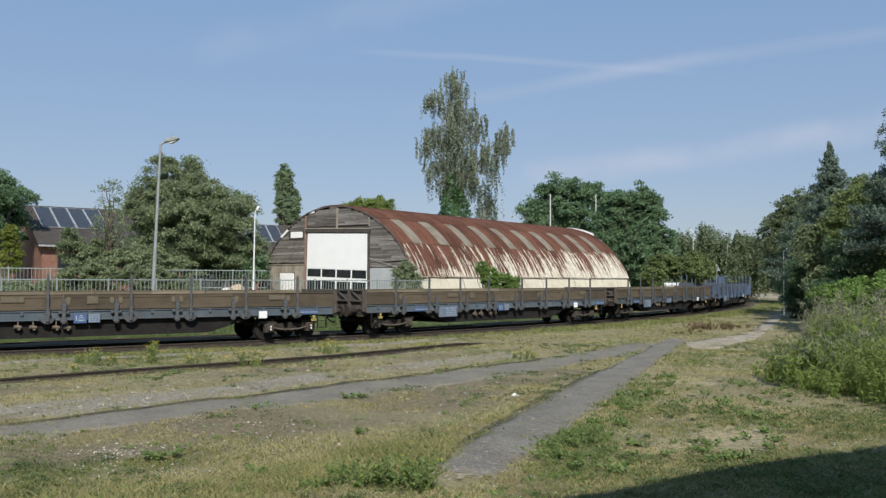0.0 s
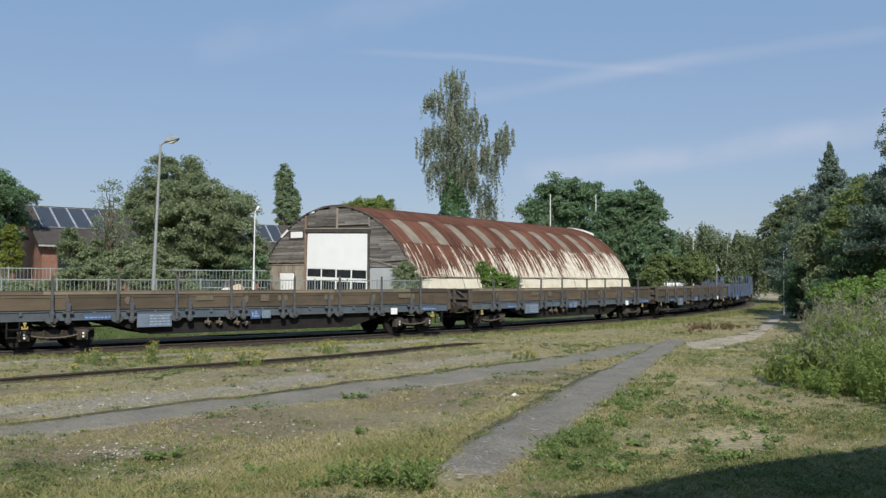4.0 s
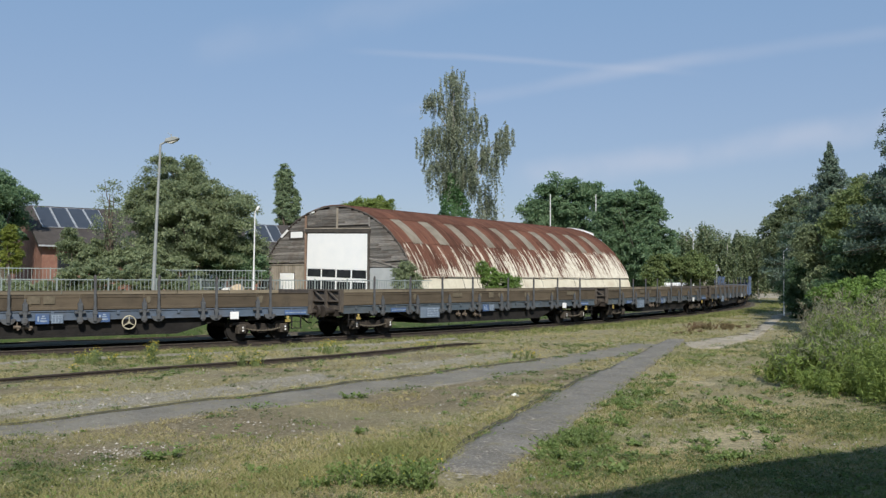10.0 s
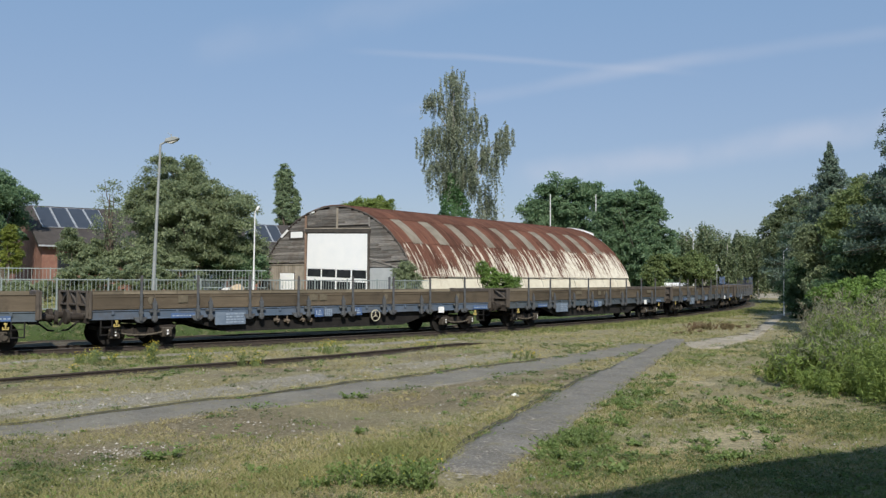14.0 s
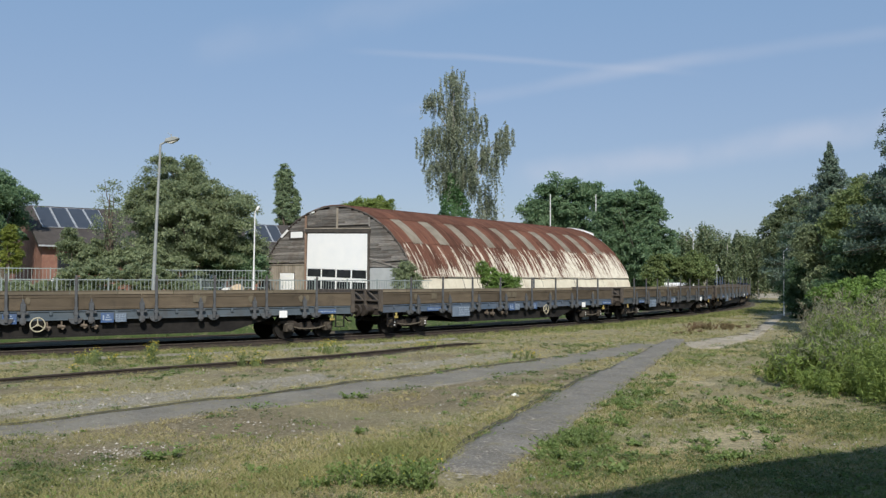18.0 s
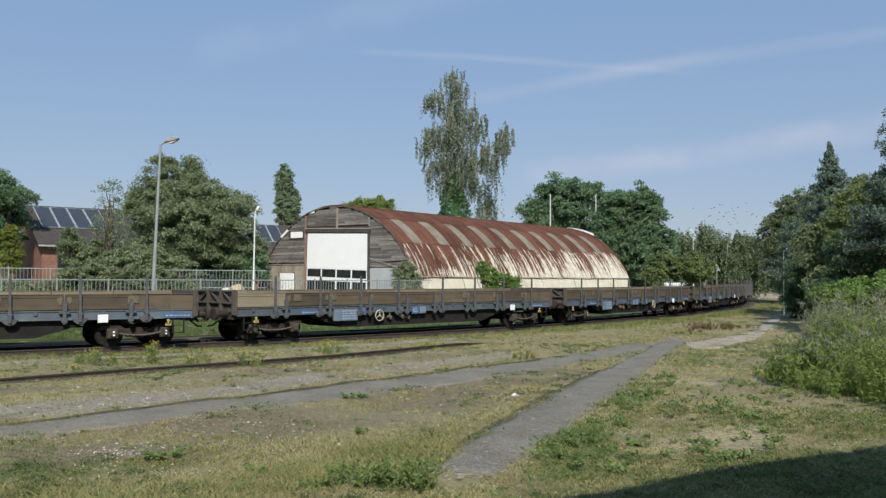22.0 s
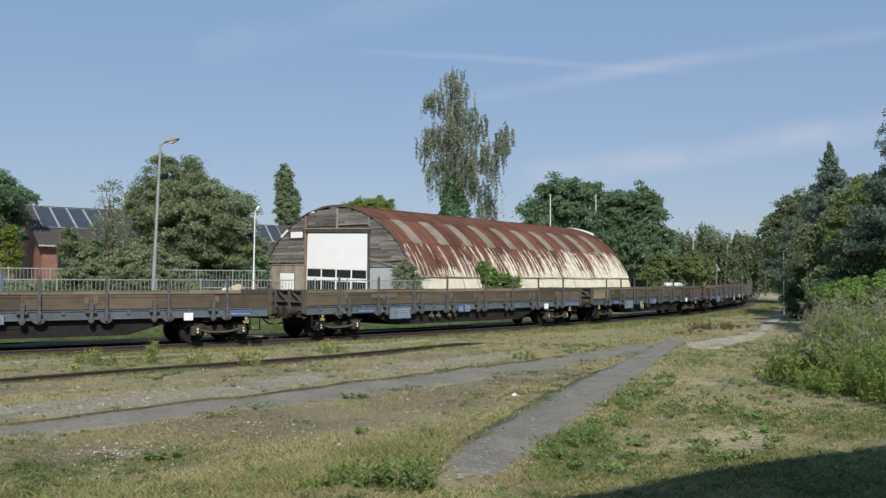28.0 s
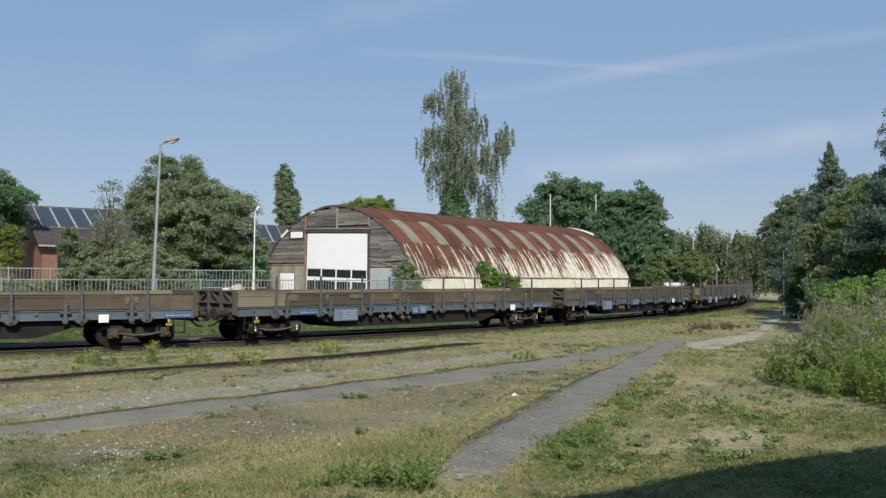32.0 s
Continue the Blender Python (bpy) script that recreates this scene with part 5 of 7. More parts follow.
def wagon_meshes():
    k = {}

    def keep(name, shape, material, bevel=0.0):
        k[name] = shape.mesh(name, bevel)
        k[name].materials.append(material)
    keep("deck", Shape().box(-9.30, 9.30, -1.28, 1.28, 1.22, 1.30), M["deck"])
    for sg, n in ((-1, "near"), (1, "far")):
        y0, y1 = sorted((sg * HALF, sg * (HALF - 0.10)))
        sole = Shape().box(-ENDX, ENDX, y0, y1, SOLE0 + 0.02, SOLE1 - 0.004)
        yo, yi = sorted((sg * (HALF + 0.03), sg * HALF))
        sole.box(-ENDX, ENDX, yo, yi, SOLE1 - 0.05, SOLE1 - 0.006)
        sole.box(-ENDX, ENDX, yo, yi, SOLE0 + 0.02, SOLE0 + 0.06)
        for x in (-8.6, -6.3, -4.2, -2.1, 0.0, 2.1, 4.2, 6.3, 8.6):
            sole.box(x - 0.05, x + 0.05, *sorted((sg * (HALF + 0.045), sg * HALF)), SOLE1 - 0.16, SOLE1 - 0.05)
        keep("sole_" + n, sole, M["sole_blue"], 0.008)
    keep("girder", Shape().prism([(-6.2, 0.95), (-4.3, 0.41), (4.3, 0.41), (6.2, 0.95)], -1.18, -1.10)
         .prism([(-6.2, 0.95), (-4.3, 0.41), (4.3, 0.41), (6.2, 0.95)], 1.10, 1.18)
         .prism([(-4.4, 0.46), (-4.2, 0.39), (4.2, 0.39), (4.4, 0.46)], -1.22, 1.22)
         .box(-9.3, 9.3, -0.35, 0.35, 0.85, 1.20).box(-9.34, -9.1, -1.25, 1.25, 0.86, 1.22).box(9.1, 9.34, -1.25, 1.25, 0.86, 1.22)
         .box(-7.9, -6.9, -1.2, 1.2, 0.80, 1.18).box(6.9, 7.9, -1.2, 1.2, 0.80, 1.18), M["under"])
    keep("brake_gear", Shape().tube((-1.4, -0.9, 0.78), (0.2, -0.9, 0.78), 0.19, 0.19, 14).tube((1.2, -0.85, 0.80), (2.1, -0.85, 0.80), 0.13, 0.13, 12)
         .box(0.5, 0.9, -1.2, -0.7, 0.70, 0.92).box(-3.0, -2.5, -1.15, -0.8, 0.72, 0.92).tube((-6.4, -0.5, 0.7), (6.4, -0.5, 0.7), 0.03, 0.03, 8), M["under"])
    keep("valve", Shape().tube((-0.11, -1.30, 0.76), (0.11, -1.30, 0.74), 0.065, 0.05, 10).tube((0.0, -1.30, 0.76), (0.05, -1.30, 0.66), 0.04, 0.05, 8)
         .box(-0.02, 0.02, -1.33, -1.27, 0.76, 0.95), M["valve"])
    for i in range(8):
        a, b = LOCKS[i - 1] if i else -9.30, LOCKS[i]
        pan = Shape().box(a + 0.012, b - 0.012, -1.37, -1.325, SOLE1 + 0.004, SIDE1)
        for z in (SOLE1 + 0.02, SIDE1 - 0.10):
            pan.box(a + 0.012, b - 0.012, -1.385, -1.37, z, z + 0.09)
        pan.box(a + 0.012, b - 0.012, -1.40, -1.31, SIDE1, SIDE1 + 0.02)
        keep("side%d" % i, pan, M["side_brown"], 0.006)
        keep("far_side%d" % i, Shape().box(a + 0.012, b - 0.012, 1.325, 1.37, SOLE1 + 0.004, FAR1 - 0.02).box(a + 0.012, b - 0.012, 1.31, 1.40, FAR1 - 0.02, FAR1), M["side_dusty"])
    a, b = LOCKS[7], 9.30
    pan = Shape().box(a + 0.012, b, -1.37, -1.325, SOLE1 + 0.004, SIDE1).box(a + 0.012, b, -1.40, -1.31, SIDE1, SIDE1 + 0.02)
    keep("side8", pan, M["side_brown"], 0.006)
    keep("far_side8", Shape().box(a + 0.012, b, 1.325, 1.37, SOLE1 + 0.004, FAR1), M["side_dusty"])
    for sg in (-1, 1):
        ex0, ex1 = sorted((sg * (ENDX - 0.06), sg * ENDX))
        keep("end%d" % sg, Shape().box(ex0, ex1, -1.39, 1.39, 1.00, END1), M["end_steel"], 0.01)
        # deep ribs and uprights stiffen the end flap on its outer face
        ox0, ox1 = sorted((sg * ENDX, sg * (ENDX + 0.10)))
        for n, z in enumerate((1.10, 1.42, END1 - 0.07)):
            keep("rib%d%d" % (n, sg), Shape().box(ox0, ox1, -1.38, 1.38, z, z + 0.07), M["end_steel"], 0.008)
        keep("upright%d" % sg, Shape().box(*sorted((sg * ENDX, sg * (ENDX + 0.13))), -0.06, 0.06, 1.02, END1 + 0.01), M["end_steel"], 0.01)
        for n, tilt in enumerate((34, -34)):
            m1 = Matrix.Translation((sg * (ENDX + 0.05), 0, 1.66)) @ pose(0, 0, 0, tilt, 0, 0)
            keep("brace%d%d" % (n, sg), Shape().box(-0.04, 0.04, -0.38, 0.38, -0.03, 0.03, m1), M["trim"], 0.006)
        keep("corner_post%d" % sg, Shape().box(*sorted((sg * (ENDX - 0.03), sg * (ENDX + 0.06))), -1.42, -1.35, 1.00, END1 + 0.01), M["end_steel"], 0.01)
        bf = Shape().tube((sg * 9.40, 0, 1.06), (sg * 9.80, 0, 1.06), 0.13, 0.11, 14)
        bf.tube((sg * 9.79, 0, 1.06), (sg * 9.90, 0, 1.06), 0.09, 0.09, 12).tube((sg * 9.90, 0, 1.06), (sg * 10.005, 0, 1.06), 0.24, 0.23, 20)
        keep("buffer%d" % sg, bf, M["bogie"])
        keep("beam%d" % sg, Shape().box(*sorted((sg * 9.345, sg * 9.42)), -1.25, 1.25, 0.84, 1.10), M["bogie"], 0.01)
        keep("coupling%d" % sg, Shape().tube((sg * 9.38, 0, 1.04), (sg * 9.72, 0, 1.02), 0.05, 0.05).tube((sg * 9.72, 0.1, 1.0), (sg * 9.92, 0.1, 0.76), 0.03, 0.03)
             .tube((sg * 9.72, -0.1, 1.0), (sg * 9.92, -0.1, 0.76), 0.03, 0.03).tube((sg * 9.40, -0.45, 0.9), (sg * 9.75, -0.42, 0.62), 0.03, 0.03).tube((sg * 9.75, -0.42, 0.62), (sg * 9.94, -0.40, 0.60), 0.03, 0.03), M["under"])
        keep("step%d" % sg, Shape().box(sg * 9.0 - 0.02, sg * 9.0 + 0.02, -1.36, -1.32, 0.45, 0.95).box(sg * 9.0 - 0.38 * sg - 0.02, sg * 9.0 - 0.38 * sg + 0.02, -1.36, -1.32, 0.45, 0.95)
             .box(*sorted((sg * 8.6, sg * 9.02)), -1.42, -1.26, 0.44, 0.47).box(*sorted((sg * 8.6, sg * 9.02)), -1.40, -1.28, 0.70, 0.72), M["under"])
    keep("stake", Shape().box(-0.052, 0.052, -1.485, -1.41, SOLE0 - 0.02, SOLE1 + 0.12).box(-0.040, 0.040, -1.480, -1.415, SOLE1 + 0.10, STAKE1 - 0.05).box(-0.030, 0.030, -1.472, -1.425, STAKE1 - 0.06, STAKE1)
         .box(-0.075, 0.075, -1.495, -1.40, SOLE1 - 0.14, SOLE1 - 0.04)
         .prism([(-0.24, SOLE0 + 0.10), (-0.20, SOLE0), (-0.12, SOLE0 - 0.07), (0.0, SOLE0 - 0.10), (0.12, SOLE0 - 0.07), (0.20, SOLE0), (0.24, SOLE0 + 0.10)], -1.43, -1.37), M["stake"], 0.008)
    keep("tall_stake", Shape().box(-0.052, 0.052, -1.485, -1.41, SOLE0 - 0.02, SOLE1 + 0.12).box(-0.040, 0.040, -1.480, -1.415, SOLE1 + 0.10, 2.82)
         .box(-0.075, 0.075, -1.495, -1.40, SOLE1 - 0.14, SOLE1 - 0.04), M["stake"], 0.008)
    keep("far_tall_stake", Shape().box(-0.040, 0.040, 1.415, 1.480, SOLE0 - 0.02, 2.82), M["stake"])
    keep("far_stake", Shape().box(-0.040, 0.040, 1.415, 1.480, SOLE0 - 0.02, STAKE1), M["stake"])
    keep("lock", Shape().box(-0.055, 0.055, -1.475, -1.40, SOLE0 - 0.10, SIDE1 - 0.22).box(-0.03, 0.03, -1.45, -1.40, SIDE1 - 0.24, SIDE1 - 0.13)
         .box(-0.17, 0.17, -1.45, -1.365, SOLE1 - 0.11, SOLE1 - 0.02).box(-0.075, 0.075, -1.485, -1.40, SOLE1 - 0.02, SIDE1 - 0.30).box(-0.09, 0.09, -1.49, -1.38, SOLE0 - 0.05, SOLE0 + 0.12)
         .box(-0.08, 0.08, -1.46, -1.38, SIDE1 - 0.34, SIDE1 - 0.28), M["stake"], 0.008)
    for n, sd in ((0, 3), (1, 8)):
        q = np.random.default_rng(sd)
        keep("scuff%d" % n, Shape().prism([(0.10 * (0.6 + 0.8 * float(q.random())) * math.cos(a), 1.61 + 0.13 * (0.6 + 0.8 * float(q.random())) * math.sin(a)) for a in np.linspace(0, 5.6, 9)], -1.391, -1.384), M["plate_old"])
    keep("truss", Shape().sweep([(0.22 * i - 1.1, -1.16, 0.40 + 0.20 * (abs(i - 5) / 5) ** 2) for i in range(11)], [(-0.012, -0.02), (0.012, -0.02), (0.012, 0.02), (-0.012, 0.02)]), M["dusty"], 0.0)
    keep("extension", Shape().box(-9.28, 9.28, -1.37, -1.335, SIDE1 + 0.035, SIDE1 + 0.30), M["side_blue"], 0.006)
    keep("far_extension", Shape().box(-9.28, 9.28, 1.335, 1.37, FAR1 + 0.005, FAR1 + 0.26), M["side_blue"], 0.006)
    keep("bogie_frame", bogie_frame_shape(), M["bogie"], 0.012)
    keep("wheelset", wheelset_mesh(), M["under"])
    for x in (-0.9, 0.9):
        for sg in (-1, 1):
            keep("axle%d%d" % (x * 2, sg), axle_box_shape(x, sg), M["axle_grime"], 0.02)
    keep("axle_mark", Shape().tube((0, -1.255, 0.475), (0, -1.262, 0.475), 0.035, 0.035, 8), M["plate_white"])
    keep("hook", Shape().box(-0.05, 0.05, -1.36, -1.30, 0.86, 0.93).box(-0.025, 0.025, -1.36, -1.30, 0.76, 0.87).box(-0.10, 0.10, -1.36, -1.30, 0.70, 0.75).box(-0.10, -0.06, -1.36, -1.30, 0.74, 0.80).box(0.06, 0.10, -1.36, -1.30, 0.74, 0.80), M["yellow"], 0.01)
    # plates and labels, with bars for the lettering that cannot be read
    keep("white_plate", Shape().box(-0.165, 0.165, -1.415, -1.375, 0.86, 1.13), M["plate_white"], 0.006)
    keep("data_panel", Shape().box(-0.62, 0.62, -1.42, -1.39, 0.66, 1.12), M["plate_grey"], 0.006)
    keep("data_mount", Shape().box(-0.60, 0.60, -1.39, -1.30, 0.70, 1.05), M["stake"])
    bars = Shape()
    rng = np.random.default_rng(4)
    for r in range(4):
        x = -0.18
        while x < 0.52:
            w = float(rng.uniform(0.05, 0.15))
            bars.box(x, min(x + w, 0.56), -1.424, -1.4205, 1.03 - r * 0.10, 1.075 - r * 0.10)
            x += w + 0.04
    keep("data_bars", bars, M["bar_pale"])
    keep("blue_label", Shape().box(-0.21, 0.21, -1.392, -1.374, 0.85, 1.18), M["plate_blue"])
    keep("blue_mark", Shape().box(-0.15, -0.10, -1.3955, -1.3925, 0.93, 1.10).box(-0.07, 0.15, -1.3955, -1.3925, 0.92, 0.97).box(-0.05, 0.10, -1.3955, -1.3925, 1.01, 1.05).box(-0.02, 0.06, -1.3955, -1.3925, 1.08, 1.12), M["bar_pale"])
    keep("grid_label", Shape().box(-0.19, 0.19, -1.392, -1.374, 0.86, 1.16), M["plate_grey"])
    grid = Shape()
    for n in range(4):
        grid.box(-0.16 + n * 0.10, -0.145 + n * 0.10, -1.3955, -1.3925, 0.89, 1.13).box(-0.16, 0.155, -1.3955, -1.3925, 0.89 + n * 0.075, 0.902 + n * 0.075)
    keep("grid_bars", grid, M["bar_pale"])
    keep("long_label", Shape().box(-0.45, 0.45, -1.392, -1.374, 1.00, 1.17), M["plate_blue"])
    wb = Shape()
    x = -0.40
    while x < 0.36:
        w = float(rng.uniform(0.04, 0.12))
        wb.box(x, x + w, -1.3955, -1.3925, 1.06, 1.10)
        x += w + 0.04
    keep("long_bars", wb, M["bar_pale"])
    wheel = Shape().torus((0, -1.56, 0.84), (0, 1, 0), 0.225, 0.02, 28, 8).tube((0, -1.585, 0.84), (0, -1.53, 0.84), 0.045, 0.045, 10)
    for spoke in range(3):
        q = radians(90 + 120 * spoke)
        wheel.tube((0, -1.56, 0.84), (0.22 * math.cos(q), -1.56, 0.84 + 0.22 * math.sin(q)), 0.018, 0.014, 6)
    keep("hand_wheel", wheel, M["cream"])
    keep("hand_wheel_shaft", Shape().tube((0, -1.57, 0.86), (0, -1.2, 0.86), 0.03, 0.03, 8).box(-0.18, 0.18, -1.50, -1.38, 0.76, 0.96), M["under"])
    keep("patch_a", Shape().box(-0.18, 0.18, -1.402, -1.396, 1.50, 1.76), M["plate_old"])
    keep("patch_b", Shape().box(-0.34, 0.34, -1.402, -1.396, 1.56, 1.74), M["plate_old"])
    return k


M["end_steel"] = worn("grimy_end_steel", (0.066, 0.056, 0.048), (0.112, 0.094, 0.077), 4, 0.8)
M["axle_grime"] = worn("dusty_axle_boxes", (0.050, 0.042, 0.034), (0.095, 0.082, 0.066), 6, 0.85)
M["dusty"] = worn("pale_dusty_steel", (0.10, 0.085, 0.065), (0.16, 0.14, 0.11), 4, 0.85)
M["side_tan"] = drop_side_material("tan_wagon_side", (0.225, 0.192, 0.132), (0.285, 0.245, 0.172), (0.165, 0.138, 0.094))
M["sole_bright"] = worn("blue_solebar", (0.085, 0.122, 0.175), (0.120, 0.152, 0.205), 1.2, 0.7, dirt=(0.085, 0.075, 0.065), jitter=0.25)
M["plate_old"] = worn("faded_paint_patch", (0.110, 0.094, 0.066), (0.165, 0.140, 0.100), 5, 0.8, dirt=(0.085, 0.072, 0.050))
# paler than side_brown: sun on the inner faces is put into the colour
M["side_dusty"] = drop_side_material("sunlit_inner_side", (0.155, 0.132, 0.092), (0.215, 0.185, 0.132), (0.120, 0.102, 0.072))
WM = wagon_meshes()
SIDE_BLUE = {}
SIDE_TAN = {}


def wagon(index):
    """One bogie flat wagon; index counts towards the rear of the train."""
    rng = np.random.default_rng(100 + index)
    blue = index <= -3
    wheel = {1: 2.41, 2: -2.54}.get(index)
    w = thing("flat_wagon", pose(0, 0, 0),
              "blue bogie flat wagon with steel stakes" if blue else "brown-sided bogie flat wagon with grey stakes", "rail wagon", "wagons of the train")

    def put(name, key, parent=w, label="", m=None):
        me = WM[key]
        if blue and ("stake" in key or key == "lock" or key.startswith("rib") or key.startswith("upright")):
            if key not in SIDE_BLUE:
                SIDE_BLUE[key] = me.copy()
                SIDE_BLUE[key].materials[0] = M["stake_blue"]
            me = SIDE_BLUE[key]
        if blue and ("side" in key or key.startswith("end") or "corner" in key):
            if key not in SIDE_BLUE:
                SIDE_BLUE[key] = me.copy()
                SIDE_BLUE[key].materials[0] = M["side_blue"]
            me = SIDE_BLUE[key]
        tint = M["side_tan"] if index in (2, 4) and key in ("side0", "far_side0") else M["sole_bright"] if index == 1 and key == "sole_near" else None
        if tint is not None:
            if key not in SIDE_TAN:
                SIDE_TAN[key] = me.copy()
                SIDE_TAN[key].materials[0] = tint
            me = SIDE_TAN[key]
        return part(name, me, None, parent, label, m=m)
    put("floor", "deck")
    for n in ("near", "far"):
        put("solebar", "sole_" + n, label="blue-grey steel solebar")
    put("underframe", "girder", label="dark fishbelly underframe")
    put("brake_gear", "brake_gear")
    for x in (-2.2, -1.75, -1.05, -0.7):
        put("valve", "valve", label="cream-painted valve handle", m=pose(x, 0, rng.uniform(-0.04, 0.03)))
    for i in range(9):
        put("drop_side", "side%d" % i)
        put("drop_side", "far_side%d" % i)
    if blue:
        for n in ("extension", "far_extension"):
            put("side_extension", n)
    for sg in (-1, 1):
        put("end_wall", "end%d" % sg)
        for n in range(3):
            put("rib", "rib%d%d" % (n, sg))
        for y in (-1.32, -0.45, 0.45, 1.32):
            put("upright", "upright%d" % sg, m=pose(0, y, 0))
        for y in (-0.875, 0.0, 0.875):
            put("brace", "brace%d%d" % (y > 0, sg), m=pose(0, y, 0))
        put("corner_post", "corner_post%d" % sg)
        put("buffer_beam", "beam%d" % sg)
        for y in (-0.875, 0.875):
            put("buffer", "buffer%d" % sg, m=pose(0, y, 0))
        put("coupling", "coupling%d" % sg)
        put("step", "step%d" % sg)
    for x in STAKES:
        put("stake", "tall_stake" if blue else "stake", m=pose(x, 0, rng.uniform(-0.02, 0.01), 0, rng.uniform(-0.8, 0.8), 0))
        if blue or (index == 1 and x == 5.56):
            put("stake", "far_tall_stake" if blue else "far_stake", m=pose(x, 0, rng.uniform(-0.03, 0.01), 0, rng.uniform(-0.8, 0.8), 0))
    if index == 4:
        extra = put("stake", "far_stake", label="blue stake standing on the far side", m=pose(0.65, 0, 0))
        extra.data = extra.data.copy()
        extra.data.materials[0] = M["stake_blue"]
    for x in LOCKS:
        put("lock", "lock", m=pose(x, 0, 0))
        for sg in (-1, 1):
            if rng.random() < 0.4:
                put("scuff", "scuff%d" % rng.integers(0, 2), label="paint worn pale beside the lock", m=pose(x + sg * 0.14, 0, 0))
    for x in (-8.46, 8.46):
        put("hook", "hook", label="yellow lifting hook", m=pose(x, 0, 0))
    bogies = []
    for x in (-7.43, 7.43):
        b = put("bogie", "bogie_frame", m=pose(x, 0, 0))
        put("truss_bar", "truss", b, "pale dusty truss bar")
        sets = []
        for ax in (-0.9, 0.9):
            sets.append(put("wheelset", "wheelset", b, m=pose(ax, 0, 0.46)))
            for sg in (-1, 1):
                put("axle_box", "axle%d%d" % (ax * 2, sg), b)
            if index in (0, 1, 3, 4):
                put("axle_dot", "axle_mark", b, "white dot", m=pose(ax, 0, 0.055))
                put("axle_dot", "axle_mark", b, "white dot", m=pose(ax, 0, -0.055))
        bogies.append((b, x, sets))
    put("plate", "white_plate", label="blank white plate", m=pose(6.27, 0, 0))
    dp = put("data_panel", "data_panel", label="pale data panel with white bars", m=pose(-4.24, 0, 0))
    tagged(put("lettering", "data_bars", dp), kind="stuff")
    put("panel_mount", "data_mount", m=pose(-4.24, 0, 0))
    if index != 6:
        put("label", "blue_label", label="blue label", m=pose(-0.31, 0, 0))
        put("label_mark", "blue_mark", m=pose(-0.31, 0, 0))
        put("label", "grid_label", label="pale label ruled into boxes", m=pose(0.14, 0, 0))
        put("label_mark", "grid_bars", m=pose(0.14, 0, 0))
    put("label", "long_label", label="blue label with white bars", m=pose(8.75 if index % 2 else 8.15, 0, -0.02))
    tagged(put("lettering", "long_bars", m=pose(8.75 if index % 2 else 8.15, 0, -0.02)), kind="stuff")
    put("label", "long_label", label="blue label with white bars", m=pose(-6.2 + 0.1 * (index % 3), 0, -0.04))
    tagged(put("lettering", "long_bars", m=pose(-6.2 + 0.1 * (index % 3), 0, -0.04)), kind="stuff")
    if wheel is not None:
        hw = put("hand_wheel", "hand_wheel", label="cream brake handwheel", m=pose(wheel, 0, 0))
        put("shaft", "hand_wheel_shaft", hw)
        put("label", "blue_label", label="blue label", m=pose(wheel - 0.8, 0, 0.02))
        put("label_mark", "blue_mark", m=pose(wheel - 0.8, 0, 0.02))
    for x in rng.uniform(-7.5, 7.5, 3):
        put("patch", "patch_a" if rng.random() < 0.6 else "patch_b", label="faded paint patch", m=pose(float(x), 0, 0))
    return w, bogies


TRAIN = [(i, *wagon(i)) for i in range(-6, 7)]

# place of the reference plate along the line, every 32/7 s
RUN_T = np.linspace(0, 32, 8)
RUN_S = np.array([0.686, 8.027, 17.545, 29.036, 42.497, 57.997, 75.547, 95.006])


def run_curve():
    n, h = 8, RUN_T[1]
    a, b = np.eye(n), np.zeros(n)
    a[0, :3] = a[-1, -3:] = (1, -2, 1)
    for i in range(1, n - 1):
        a[i, i - 1:i + 2] = (1, 4, 1)
        b[i] = 6 * (RUN_S[i + 1] - 2 * RUN_S[i] + RUN_S[i - 1]) / h ** 2
    return np.linalg.solve(a, b)


RUN_M = run_curve()


def run(t):
    h = RUN_T[1]
    i = min(int(t / h), 6)
    u = t - RUN_T[i]
    v = h - u
    return float(RUN_M[i] * v ** 3 / 6 / h + RUN_M[i + 1] * u ** 3 / 6 / h + (RUN_S[i] / h - RUN_M[i] * h / 6) * v + (RUN_S[i + 1] / h - RUN_M[i + 1] * h / 6) * u)


def wagon_pose(s):
    """Pose of a wagon whose middle is at s, carried by its two bogies, and the headings there."""
    a, ha = on_line(s - 7.43)
    b, hb = on_line(s + 7.43)
    h = math.atan2(b.y - a.y, b.x - a.x)
    c = (a + b) / 2
    return pose(c.x, c.y, 0, 0, 0, math.degrees(h)), ha - h, hb - h


